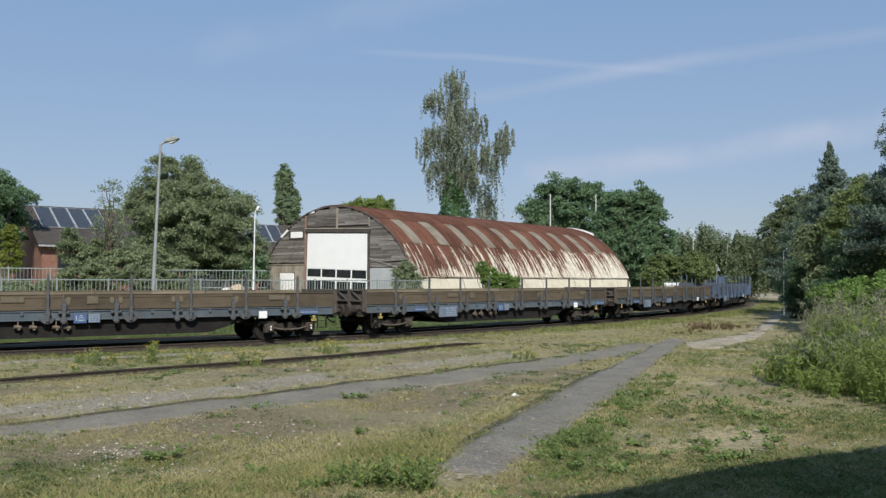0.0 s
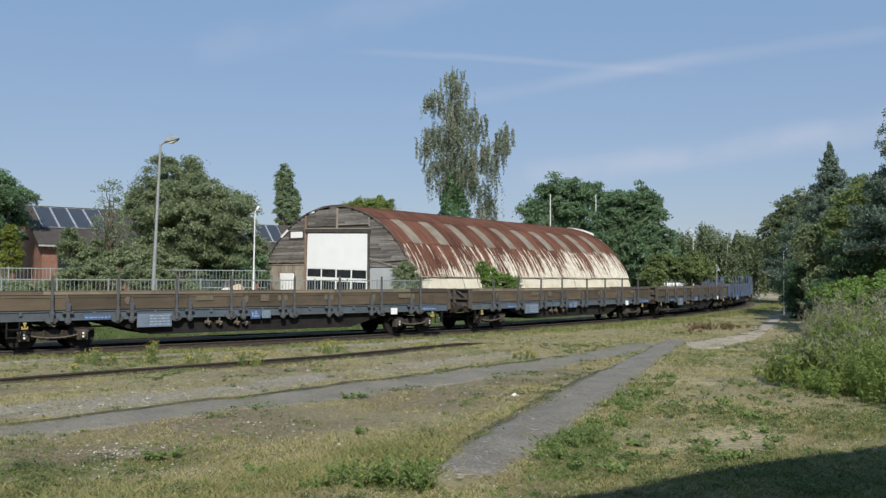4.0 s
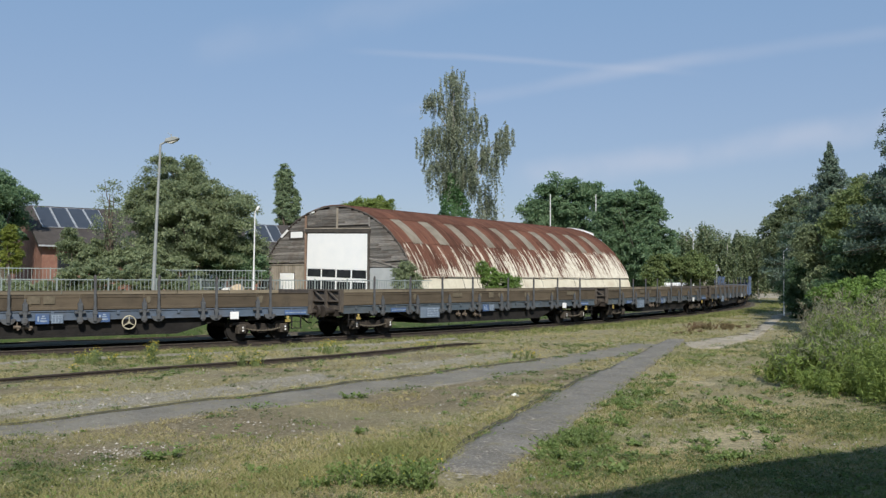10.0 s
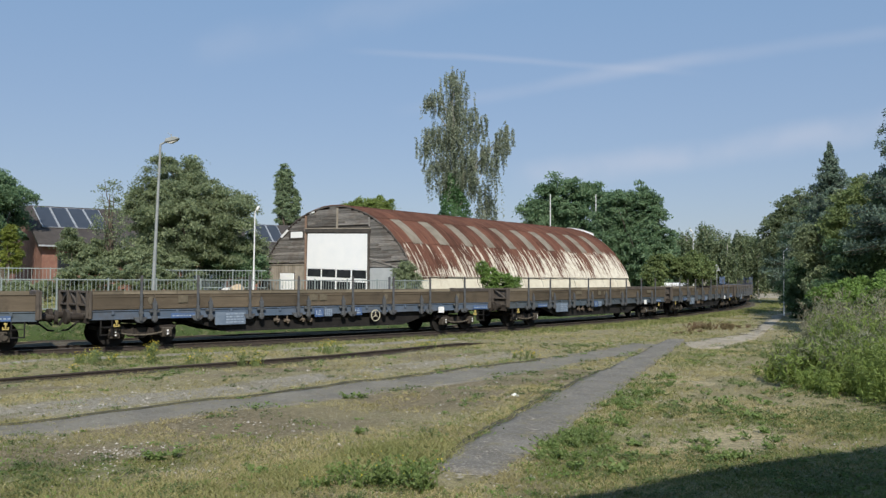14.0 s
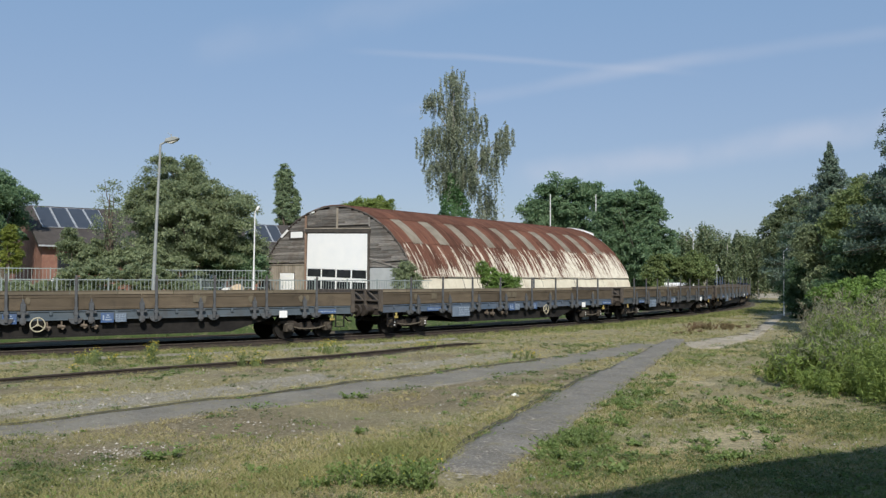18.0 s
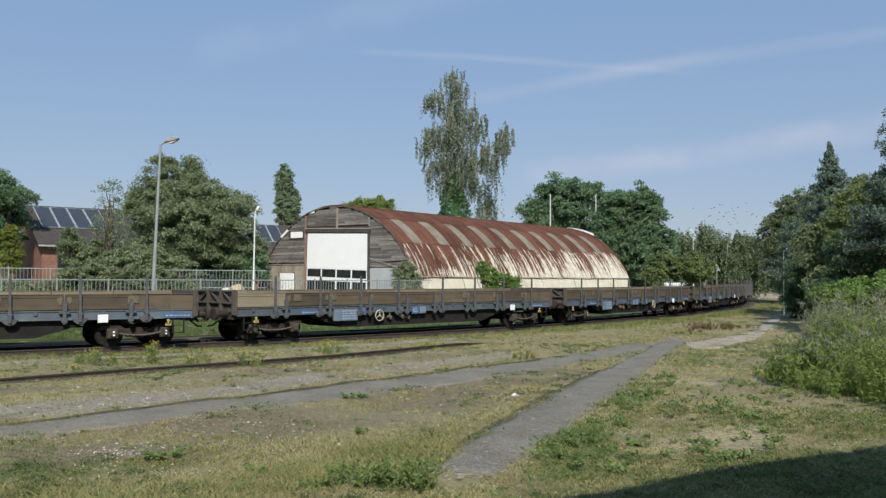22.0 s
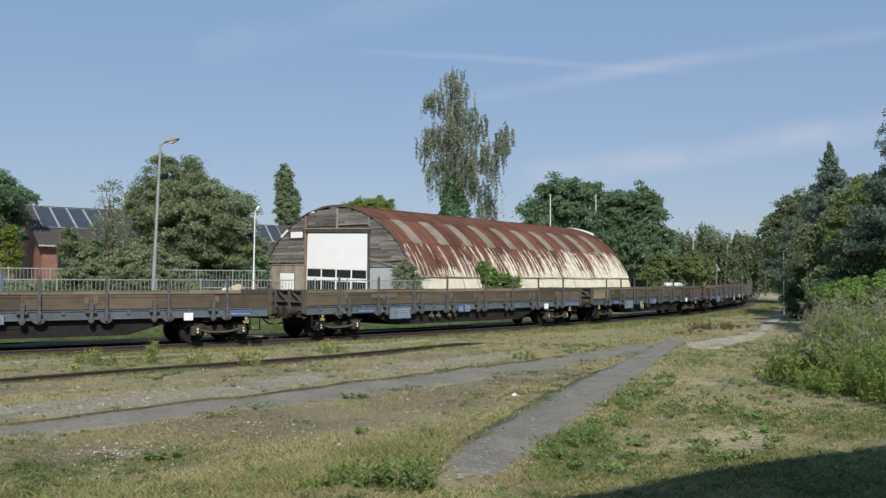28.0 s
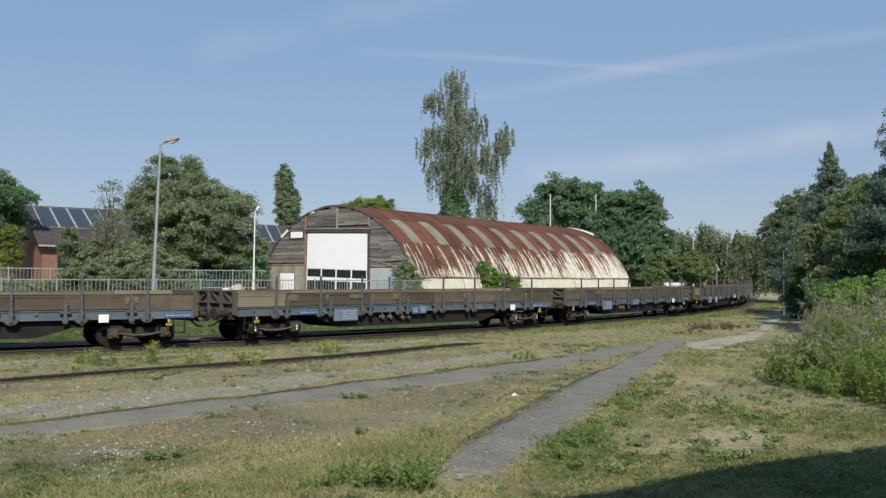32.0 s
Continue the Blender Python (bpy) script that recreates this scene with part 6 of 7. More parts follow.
def motions():
    slow = [i * 0.5 for i in range(65)]
    fast = [i * 0.14 for i in range(229)] + [32.0]
    fly()
    yard = [(0, -50.0), (9.0, -50.0), (11.0, -46.6), (13.0, -39.75), (15.0, -32.55), (17.0, -25.35), (17.8, -22.5), (18.6, -20.4), (19.4, -19.6), (32.0, -19.6)]
    walk(PASSING, [(t, pose(x, 53.0, 0.90, 0, 0, 0)) for t, x in yard])
    for i, w, bogies in TRAIN:
        poses = [(t, *wagon_pose(run(t) - i * WAGON - 6.12)) for t in slow]
        walk(w, [(t, m) for t, m, a, b in poses])
        for k, (b, x, sets) in enumerate(bogies):
            walk(b, [(row[0], pose(x, 0, 0, 0, 0, math.degrees(row[2 + k]))) for row in poses[::4]])
            for ax, ws in zip((-0.9, 0.9), sets):
                if -2 <= i <= 5:
                    walk(ws, [(t, pose(ax, 0, 0.46, 0, math.degrees((run(t) - run(0)) / 0.46), 0)) for t in fast])

# ---------------------------------------------------------------- trees and bushes
TREE_SEED = [10]


def broad_tree(name, x, y, lobes, label, leaf, count, size, bark, depth=0.8):
    """Lobes are (sideways, height, half width, half height); the crown is as deep as it is wide."""
    TREE_SEED[0] += 1
    seed = TREE_SEED[0]
    rng = np.random.default_rng(seed)
    base = flat_z(x, y)
    t = thing(name, pose(x, y, base), label, "bush" if name == "bush" else "tree" if name == "tree" else name)
    lob = np.array(lobes, float)
    lob[:, 1] -= base
    lob[:, 2:] *= 1.12
    dy = rng.uniform(-0.35, 0.35, len(lob)) * lob[:, 2]
    area = lob[:, 2] * lob[:, 3]
    # the crown is a heap of sprays, each a loose flat cluster of leaves at the end of a twig
    r = float(np.clip(0.21 * math.sqrt(area.mean()), 0.12, 0.62))
    cen, out = [], []
    for i in range(len(lob)):
        m = max(8, int(4.4 * area[i] / r ** 2))
        d = rng.normal(0, 1, (m, 3)) + (0, 0, 0.18)
        d /= np.linalg.norm(d, axis=1)[:, None]
        k = rng.uniform(0.25, 1.0, m) ** 0.5 * (1 + 0.13 * clump_noise(d * 3 + i, 1.6, seed + i))
        k[rng.random(m) < 0.10] *= 1.17
        rad = np.array([lob[i, 2], max(lob[i, 2] * depth, 0.5), lob[i, 3]])
        cen.append(np.array([lob[i, 0], dy[i], lob[i, 1]]) + d * np.maximum(rad - 0.45 * r, 0.3 * rad) * k[:, None])
        out.append(d)
    cen, out = np.concatenate(cen), np.concatenate(out)
    keep = clump_noise(cen, 2.2 / r ** 0.5, seed + 1) > -0.75
    cen, out = cen[keep], out[keep]
    pick = rng.integers(0, len(cen), count)
    v = rng.normal(0, 0.52, (count, 3)) * (1, 1, 0.5) * rng.uniform(0.55, 1.45, len(cen))[pick][:, None]
    v[:, 2] -= 0.22 * (v[:, 0] ** 2 + v[:, 1] ** 2)
    p = cen[pick] + v * r + out[pick] * (r * 0.3 * rng.random(count))[:, None]
    p, o = p[p[:, 2] > 0.05], out[pick][p[:, 2] > 0.05]
    part("crown", leaf_mesh("crown", p, o, np.full(len(p), size), leaf, rng, 1.5, 0.0, 0.45), leaf, t)
    top = float((lob[:, 1] + lob[:, 3]).max())
    if name != "bush":
        rt = max(0.05, 0.026 * top)
        tr = Shape()
        limb(tr, (0, 0, -0.2), (float(np.average(lob[:, 0], weights=area)) * 0.3, 0, top * 0.45), rt, rt * 0.6, rng, 5, 0.05)
        limb(tr, (float(np.average(lob[:, 0], weights=area)) * 0.3, 0, top * 0.45), (float(lob[np.argmax(lob[:, 1])][0]), 0, top * 0.86), rt * 0.6, rt * 0.12, rng, 5, 0.1)
        part("trunk", tr, bark, t)
        for i in range(len(lob)):
            z0 = min(top * 0.4, max(0.3, lob[i, 1] * 0.55))
            for k in range(3):
                br = Shape()
                e = np.array([lob[i, 0], dy[i], lob[i, 1]]) + rng.normal(0, 0.4, 3) * lob[i, [2, 2, 3]]
                limb(br, (0, 0, z0), e, rt * 0.38, rt * 0.06, rng, 4, 0.14)
                part("limb", br, bark, t)
    else:
        for i in range(len(lob)):
            for k in range(5):
                st = Shape()
                e = (lob[i, 0] + rng.normal(0, 0.4) * lob[i, 2], dy[i] + rng.normal(0, 0.3), max(0.3, lob[i, 1] + rng.uniform(-0.5, 0.6) * lob[i, 3]))
                limb(st, (lob[i, 0] * 0.8 + rng.normal(0, 0.2), dy[i], -0.1), e, 0.03, 0.008, rng, 3, 0.12)
                part("stem", st, bark, t)
    return t


broad_tree("tree", -36.2, 72, [(-1.0, 9.5, 2.5, 2.0), (-0.4, 9.0, 2.7, 1.2), (-1.4, 6.0, 2.6, 2.9)], "dark green broadleaf tree beside the brick house", M["leaf_dark"], 41400, 0.16, M["bark"])
broad_tree("shrub", -32.8, 66, [(0.1, 5.4, 0.5, 0.9), (0.1, 4.0, 0.8, 1.2)], "small yellow-green conical shrub", M["leaf_yellow"], 11500, 0.094, M["bark"])
broad_tree("tree", -16.4, 56, [(-1.0, 8.9, 2.1, 1.4), (-2.2, 7.3, 1.8, 1.6), (-2.5, 6.0, 1.4, 1.7), (1.4, 7.0, 2.5, 1.7), (2.7, 6.4, 2.0, 1.7), (-1.6, 4.8, 2.3, 2.0), (2.4, 4.1, 2.4, 1.6), (0.3, 5.7, 2.9, 2.5)], "large broadleaf tree with a wide uneven crown", M["leaf_oak"], 150000, 0.108, M["bark"])
broad_tree("tree", -19.0, 50, [(-0.1, 7.0, 0.9, 1.0), (0.0, 5.5, 1.1, 1.1), (0.1, 4.4, 0.6, 1.0)], "thin young tree with sparse leaves", M["leaf_oak"], 1931, 0.08, M["bark"])
broad_tree("bush", -20.5, 50, [(0.5, 3.6, 1.1, 0.9), (2.1, 3.2, 1.5, 0.9), (-0.7, 4.0, 0.7, 1.2)], "low mixed bushes behind the railing", M["leaf_oak"], 32199, 0.094, M["bark"])
broad_tree("bush", -17.9, 52, [(0.2, 3.2, 1.4, 1.1), (2.3, 2.9, 1.0, 0.9)], "leafy bush behind the railing", M["leaf_oak"], 23000, 0.094, M["bark"])
broad_tree("bush", -13.9, 56, [(-0.5, 3.4, 1.3, 1.3), (1.5, 3.1, 1.1, 1.2)], "dark leafy bush behind the railing", M["leaf_dark"], 23000, 0.103, M["bark"])
broad_tree("tree", -23.3, 130, [(-0.4, 17.1, 1.2, 2.3), (-0.4, 15.3, 1.3, 2.7), (-0.4, 12.1, 1.3, 2.7), (1.3, 13.8, 0.6, 1.8), (1.2, 11.2, 0.8, 2.6)], "slim poplar far behind the hut", M["leaf_poplar"], 42000, 0.19, M["bark"])
broad_tree("tree", -8.2, 98, [(-1.5, 9.8, 1.3, 1.5), (1.0, 10.1, 2.0, 1.7), (0.0, 9.1, 2.2, 2.1)], "broadleaf tree behind the hut roof", M["leaf_weed"], 20700, 0.197, M["bark"])
broad_tree("tree", 13.4, 94, [(-3.3, 8.6, 1.8, 2.9), (-0.6, 10.9, 2.7, 2.7), (2.4, 10.2, 2.1, 2.7), (-0.6, 7.3, 3.9, 3.9)], "dense dark green tree behind the hut", M["leaf_dark"], 73600, 0.188, M["bark"])
broad_tree("tree", 18.9, 83, [(-1.9, 8.9, 2.0, 2.1), (0.1, 8.9, 1.9, 2.5), (-3.3, 7.6, 1.2, 1.7), (-2.9, 5.7, 1.3, 1.7), (-1.6, 5.3, 1.6, 1.7), (-1.5, 6.8, 1.9, 1.9), (0.7, 6.0, 2.1, 3.4), (0.0, 4.3, 2.2, 2.2), (0.6, 2.4, 2.0, 1.3)], "dense dark green tree at the end of the hut", M["leaf_dark"], 92000, 0.17, M["bark"])
broad_tree("bush", 21.2, 76, [(0.3, 3.5, 0.9, 1.3), (0.7, 3.4, 1.5, 1.2), (-2.9, 3.0, 0.9, 1.4), (-1.5, 3.6, 1.2, 1.0)], "low olive bushes beyond the train", M["leaf_olive"], 32199, 0.122, M["bark"])
broad_tree("tree", 35.5, 118, [(-3.4, 4.7, 1.5, 2.6), (-0.5, 4.5, 2.1, 2.4), (1.9, 4.8, 1.9, 2.7)], "grey-green birch grove in the distance", M["leaf_far"], 64399, 0.15, M["bark"])
broad_tree("tree", 42.1, 125, [(-0.6, 4.7, 1.4, 2.6), (2.1, 5.6, 1.7, 3.0), (-0.2, 4.3, 3.4, 2.6)], "grey-green trees in the distance", M["leaf_far"], 64399, 0.15, M["bark"])
broad_tree("bush", -12.3, 58, [(0.0, 3.9, 0.6, 1.0), (-0.5, 3.1, 0.7, 1.0)], "brownish hedge beside the hut", M["leaf_birch"], 13799, 0.094, M["bark"])
broad_tree("bush", 63.5, 170, [(-2.1, 2.4, 2.4, 1.6), (1.4, 3.0, 2.7, 2.4), (5.0, 3.8, 2.5, 3.2)], "low bushes at the bend of the lane", M["leaf_dark"], 41400, 0.141, M["bark"])
broad_tree("bush", -20.2, 47, [(-3.1, 1.8, 1.1, 0.4), (-1.3, 1.8, 1.1, 0.4), (0.1, 2.2, 0.5, 0.7), (1.4, 2.4, 1.4, 0.9), (4.0, 2.3, 1.5, 0.8), (6.2, 1.8, 1.0, 0.5)], "green hedge and shrubs behind the railing", M["leaf_oak"], 62000, 0.075, M["bark"])
broad_tree("tree", 40.3, 100, [(0.1, 9.9, 1.7, 2.4), (1.4, 10.7, 1.7, 2.7), (-1.9, 6.3, 1.9, 2.7), (-2.3, 7.6, 1.6, 2.7), (-1.3, 8.7, 2.0, 2.6), (-0.4, 3.8, 2.9, 2.9), (1.0, 6.1, 2.1, 3.9)], "broadleaf tree overhanging the lane", M["leaf_far"], 64399, 0.19, M["bark"])
broad_tree("tree", 23.7, 52, [(-2.1, 4.5, 0.8, 1.2), (1.2, 6.8, 1.2, 1.8), (0.4, 4.5, 1.3, 1.5), (-0.7, 2.5, 1.7, 1.4), (2.0, 3.6, 1.7, 2.0)], "dense broadleaf trees beside the lane", M["leaf_oak"], 92000, 0.117, M["bark"])
broad_tree("tree", 24.7, 50.5, [(-1.7, 5.5, 1.3, 1.2), (-0.5, 6.5, 1.3, 1.4), (0.8, 7.2, 1.4, 1.4), (1.8, 6.0, 1.4, 1.8), (0.0, 4.6, 1.6, 1.3)], "olive broadleaf tree before the spruces", M["leaf_olive"], 48000, 0.11, M["bark"])
broad_tree("tree", 19.5, 40, [(-0.6, 3.0, 1.2, 1.2), (-1.3, 1.9, 1.3, 0.7), (1.1, 3.9, 1.6, 1.6), (1.3, 6.2, 1.3, 1.3)], "leafy trees beside the lane", M["leaf_shade"], 64399, 0.094, M["bark"])
broad_tree("bush", 29.9, 74, [(-0.2, 2.5, 1.0, 1.7), (0.7, 1.9, 1.2, 1.8)], "dark undergrowth beside the lane", M["leaf_shade"], 27599, 0.141, M["bark"])
broad_tree("bush", 14.1, 30, [(-0.6, 1.9, 0.8, 0.4), (0.7, 1.9, 1.0, 0.7)], "bright green shrub beside the lane", M["leaf_bright"], 27599, 0.061, M["bark"])
# two dark crowns added to stand for the deep shade under the trees
broad_tree("tree", 23.4, 57, [(0.0, 3.0, 0.9, 1.5), (-0.1, 1.2, 0.9, 1.4), (1.1, 2.1, 0.9, 2.0)], "dense dark foliage added for the shade at the edge of the lane", M["leaf_shade"], 41400, 0.094, M["bark"])
broad_tree("tree", 26.4, 66, [(0.0, 2.4, 1.3, 2.4), (0.4, 4.6, 1.3, 2.0), (1.3, 3.2, 1.2, 2.6)], "dark foliage added for the shade beside the lane", M["leaf_shade"], 32000, 0.11, M["bark"])
# added behind the nearer crowns only to throw shade on the lane
broad_tree("tree", 39.6, 90, [(-0.2, 8.5, 2.2, 2.8), (-1.2, 5.1, 2.0, 2.9), (1.7, 5.7, 2.0, 3.5)], "added, mostly hidden broadleaf trees that shade the lane", M["leaf_shade"], 32199, 0.169, M["bark"])
broad_tree("bush", -2.0, 50, [(-0.1, 2.5, 0.7, 0.9), (-0.1, 1.9, 0.9, 1.0)], "climbing shrub at the corner of the hut", M["leaf_oak"], 11959, 0.08, M["bark"])
broad_tree("bush", 3.3, 52.5, [(-0.95, 3.0, 0.40, 0.45), (-0.5, 2.5, 0.55, 0.60), (0.3, 2.2, 0.70, 0.60), (0.95, 2.0, 0.50, 0.60), (0.1, 1.5, 0.9, 0.8)], "bright green shrub against the hut wall", M["leaf_bright"], 11959, 0.094, M["bark"])

def birch(x, y, label):
    """A tall weeping birch with an ivy-clad trunk; twigs hang from the ends of its limbs."""
    rng = np.random.default_rng(77)
    base = flat_z(x, y)
    t = thing("tree", pose(x, y, base), label, "tree")
    tr = Shape()
    limb(tr, (0, 0, -0.3), (0.3, 0, 12), 0.45, 0.32, rng, 6, 0.03)
    limb(tr, (0.3, 0, 12), (-0.2, 0, 24.0), 0.32, 0.04, rng, 9, 0.05)
    part("trunk", tr, M["birch_bark"], t, "pale birch trunk")
    # tufts of twigs: sideways, height of the top, spread, number, hang
    tufts = [(-0.3, 24.4, 1.0, 22, 2.2), (0.9, 23.4, 0.9, 16, 2.6), (-1.7, 22.2, 1.0, 18, 2.6), (-2.7, 21.9, 0.7, 14, 1.6), (0.2, 21.4, 1.4, 26, 3.0),
             (-2.2, 18.4, 1.1, 22, 3.0), (-3.0, 17.0, 0.8, 16, 2.6), (-0.6, 18.6, 1.5, 30, 3.6), (1.6, 20.4, 1.1, 20, 3.0), (2.8, 19.2, 0.9, 18, 3.0),
             (-2.2, 14.6, 1.0, 20, 2.6), (0.6, 15.4, 1.5, 26, 4.0), (2.2, 16.0, 1.1, 20, 3.8), (3.5, 16.4, 0.9, 16, 3.6), (4.6, 17.0, 0.8, 14, 3.6), (5.5, 18.1, 0.7, 14, 3.4), (6.1, 18.4, 0.5, 10, 4.2),
             (2.4, 13.0, 0.9, 14, 3.0), (-1.2, 13.0, 1.0, 14, 2.4), (4.4, 15.0, 0.6, 9, 3.6),
             (0.0, 20.2, 1.1, 24, 3.0), (0.3, 17.4, 1.3, 28, 3.4), (-0.4, 15.0, 1.2, 24, 3.0), (1.2, 18.4, 1.2, 22, 3.2), (1.3, 13.8, 1.0, 16, 3.0), (0.1, 23.0, 0.9, 14, 2.2)]
    pts = []
    for cx, cz, sp, n, hang in tufts:
        br = Shape()
        z0 = max(9.5, cz - 2.5 - abs(cx) * 0.7)
        limb(br, (0.3 if z0 < 12 else 0.3 - 0.04 * (z0 - 12), 0, z0), (cx, 0, cz), 0.10, 0.02, rng, 5, 0.08)
        part("limb", br, M["birch_bark"], t)
        for k in range(int(n * 1.45)):
            o = np.array([cx, 0, cz]) + rng.normal(0, 0.62, 3) * (sp, sp * 1.3, 0.55)
            m = max(6, int(hang * 16))
            zz = np.linspace(0, hang * rng.uniform(0.35, 1.05), m)
            a = rng.normal(0, 0.10, 2)
            pts.append(np.stack([o[0] + a[0] * zz + rng.normal(0, 0.07, m), o[1] + a[1] * zz + rng.normal(0, 0.07, m), o[2] - zz], 1))
    p = np.concatenate(pts)
    part("crown", leaf_mesh("crown", p, np.zeros_like(p), np.full(len(p), 0.145), M["leaf_birch"], rng, 1.9, 0.9), M["leaf_birch"], t, "olive drooping twigs")
    n = 9000
    z = rng.uniform(3, 13.6, n)
    a = rng.uniform(0, math.tau, n)
    r = (0.65 + 1.85 * np.clip((13.2 - z) / 7.5, 0, 1)) * rng.uniform(0.7, 1.08, n)
    r *= 1 + 0.22 * np.sin(z * 2.1 + a * 3)
    p = np.stack([0.15 + r * np.cos(a), r * np.sin(a), z], 1)
    o = np.stack([np.cos(a), np.sin(a), 0 * a], 1)
    part("ivy", leaf_mesh("ivy", p, o, np.full(n, 0.22), M["leaf_ivy"], rng), M["leaf_ivy"], t, "green ivy climbing the trunk")


birch(1.0, 95.0, "tall weeping birch with ivy on its trunk")


def small_birch(x, y, top, label, leaf, seed, n=30, reach=1.25, size=0.19):
    rng = np.random.default_rng(seed)
    t = thing("tree", pose(x, y, flat_z(x, y)), label, "tree")
    tr = Shape()
    limb(tr, (0, 0, -0.2), (0, 0, top), 0.14, 0.03, rng, 7, 0.05)
    part("trunk", tr, M["birch_bark"], t)
    pts = []
    for i in range(n):
        z0 = rng.uniform(0.2, 1.0) * top
        a = rng.uniform(0, math.tau)
        r = rng.uniform(0.2, 1.0) * reach * (1.15 - 0.75 * max(0.0, z0 / top - 0.35))
        e = np.array([math.cos(a) * r, math.sin(a) * r, z0 + 0.4])
        br = Shape()
        limb(br, (0, 0, z0 - 0.4), e, 0.03, 0.01, rng, 3, 0.1)
        part("twig", br, M["birch_bark"], t)
        for k in range(9):
            o = e + rng.normal(0, 0.4, 3)
            zz = np.linspace(0, rng.uniform(1.0, 2.2), 10)
            pts.append(np.stack([o[0] + rng.normal(0, 0.1, 10), o[1] + rng.normal(0, 0.1, 10), o[2] - zz], 1))
    p = np.concatenate(pts)
    part("crown", leaf_mesh("crown", p, np.zeros_like(p), np.full(len(p), size), leaf, rng, 1.6, 0.8), leaf, t)


small_birch(4.7, 97.0, 12.2, "small browning birch beside the tall one", M["leaf_birch"], 78)
for i, (bx, by, bt) in enumerate(((31.2, 118.0, 7.2), (31.8, 114.0, 8.4), (33.4, 121.0, 7.4), (34.6, 116.0, 9.4), (36.2, 120.0, 9.3), (37.4, 115.0, 7.4),
                                  (39.0, 122.0, 8.9), (39.4, 117.0, 9.0), (42.0, 121.0, 8.2), (42.6, 118.0, 8.0))):
    small_birch(bx, by, bt, "slender grey-green birch in a distant grove", M["leaf_far"], 300 + i, 40, 1.35, 0.24)


def spruce(x, y, top, width, label, low=1.0, seed=5, needle=0.2, rich=1.0):
    rng = np.random.default_rng(seed)
    t = thing("tree", pose(x, y, flat_z(x, y)), label, "conifer")
    tr = Shape()
    limb(tr, (0, 0, -0.2), (0, 0, top), 0.018 * top, 0.02, rng, 8, 0.01)
    part("trunk", tr, M["bark"], t)
    pts, outs = [], []
    z = low
    while z < top - 0.1:
        k = 1 - (z - low) / (top - low)
        n = int(8 + 6 * k)
        for i in range(2 * n):
            a = rng.uniform(0, math.tau)
            ln = width * k * (rng.uniform(0.80, 1.15) if i < n else rng.uniform(0.35, 0.85)) + 0.06
            lift = 0.0 if i < n else rng.uniform(0.10, 0.36)
            e = np.array([math.cos(a) * ln, math.sin(a) * ln, z + lift - 0.22 * ln + 0.12 * rng.normal()])
            if i < n:
                part("branch", Shape().tube((0, 0, z), e, 0.03 * k + 0.008, 0.006, 5, False), M["bark"], t)
            m = int((1.1 if i < n else 0.6) * rich * (4 + 10 * min(1.0, 4 * k)) + rich * 34 * k * ln / max(width, 0.1) * 1.5)
            u = rng.uniform(0.15, 1.03, m)
            side = np.array([-math.sin(a), math.cos(a), 0])
            w = rng.normal(0, 0.20, m) * ln * (1.15 - u)
            p = np.array([0, 0, z]) + (e - np.array([0, 0, z])) * u[:, None] + side * w[:, None] + np.array([0, 0, -0.10]) * (np.abs(w) * 2.0)[:, None]
            p[:, 2] += rng.normal(0, 0.10, m) + lift * (1 - u) + 0.10 * ln * u ** 2
            pts.append(p)
            outs.append(np.tile(np.array([math.cos(a), math.sin(a), 0.2]), (m, 1)))
        z += 0.30 + 0.22 * k
    p, o = np.concatenate(pts), np.concatenate(outs)
    part("crown", leaf_mesh("crown", p, o, np.full(len(p), needle), M["leaf_spruce"], rng, 1.9), M["leaf_spruce"], t, "dense blue-green needles")


spruce(26.6, 60.0, 11.9, 4.3, "blue-green spruce rising over the lane-side trees", 3.4, 5, 0.085, 7.0)
spruce(21.3, 38.0, 14.6, 3.6, "dark spruce at the edge of the lane", 4.5, 6, 0.08, 7.0)
spruce(30.0, 58.0, 10.2, 2.4, "dark spruce behind the lane-side trees", 1.2, 7)


# ---------------------------------------------------------------- far woods, one object of stuff
def far_woods():
    rng = np.random.default_rng(31)
    pts, outs = [], []
    for i in range(170):
        x = rng.uniform(-125, 135)
        y = 170 + rng.uniform(0, 60) + 0.05 * abs(x)
        h = rng.uniform(6.5, 11.5)
        w = rng.uniform(3, 6)
        n = 420
        v = rng.normal(0, 1, (n, 3))
        v /= np.linalg.norm(v, axis=1)[:, None]
        r = 1 + 0.25 * clump_noise(v * 3 + i, 2.0, i)
        p = np.array([x, y, h * 0.55]) + v * np.array([w, w, h * 0.48]) * r[:, None] * rng.uniform(0.7, 1.08, (n, 1))
        pts.append(p)
        outs.append(v)
    p, o = np.concatenate(pts), np.concatenate(outs)
    ob = new("far_woods", leaf_mesh("far_woods", p, o, np.full(len(p), 0.8), M["leaf_oak"], rng))
    tagged(ob, "distant band of mixed trees", "woods", "", "stuff")


far_woods()


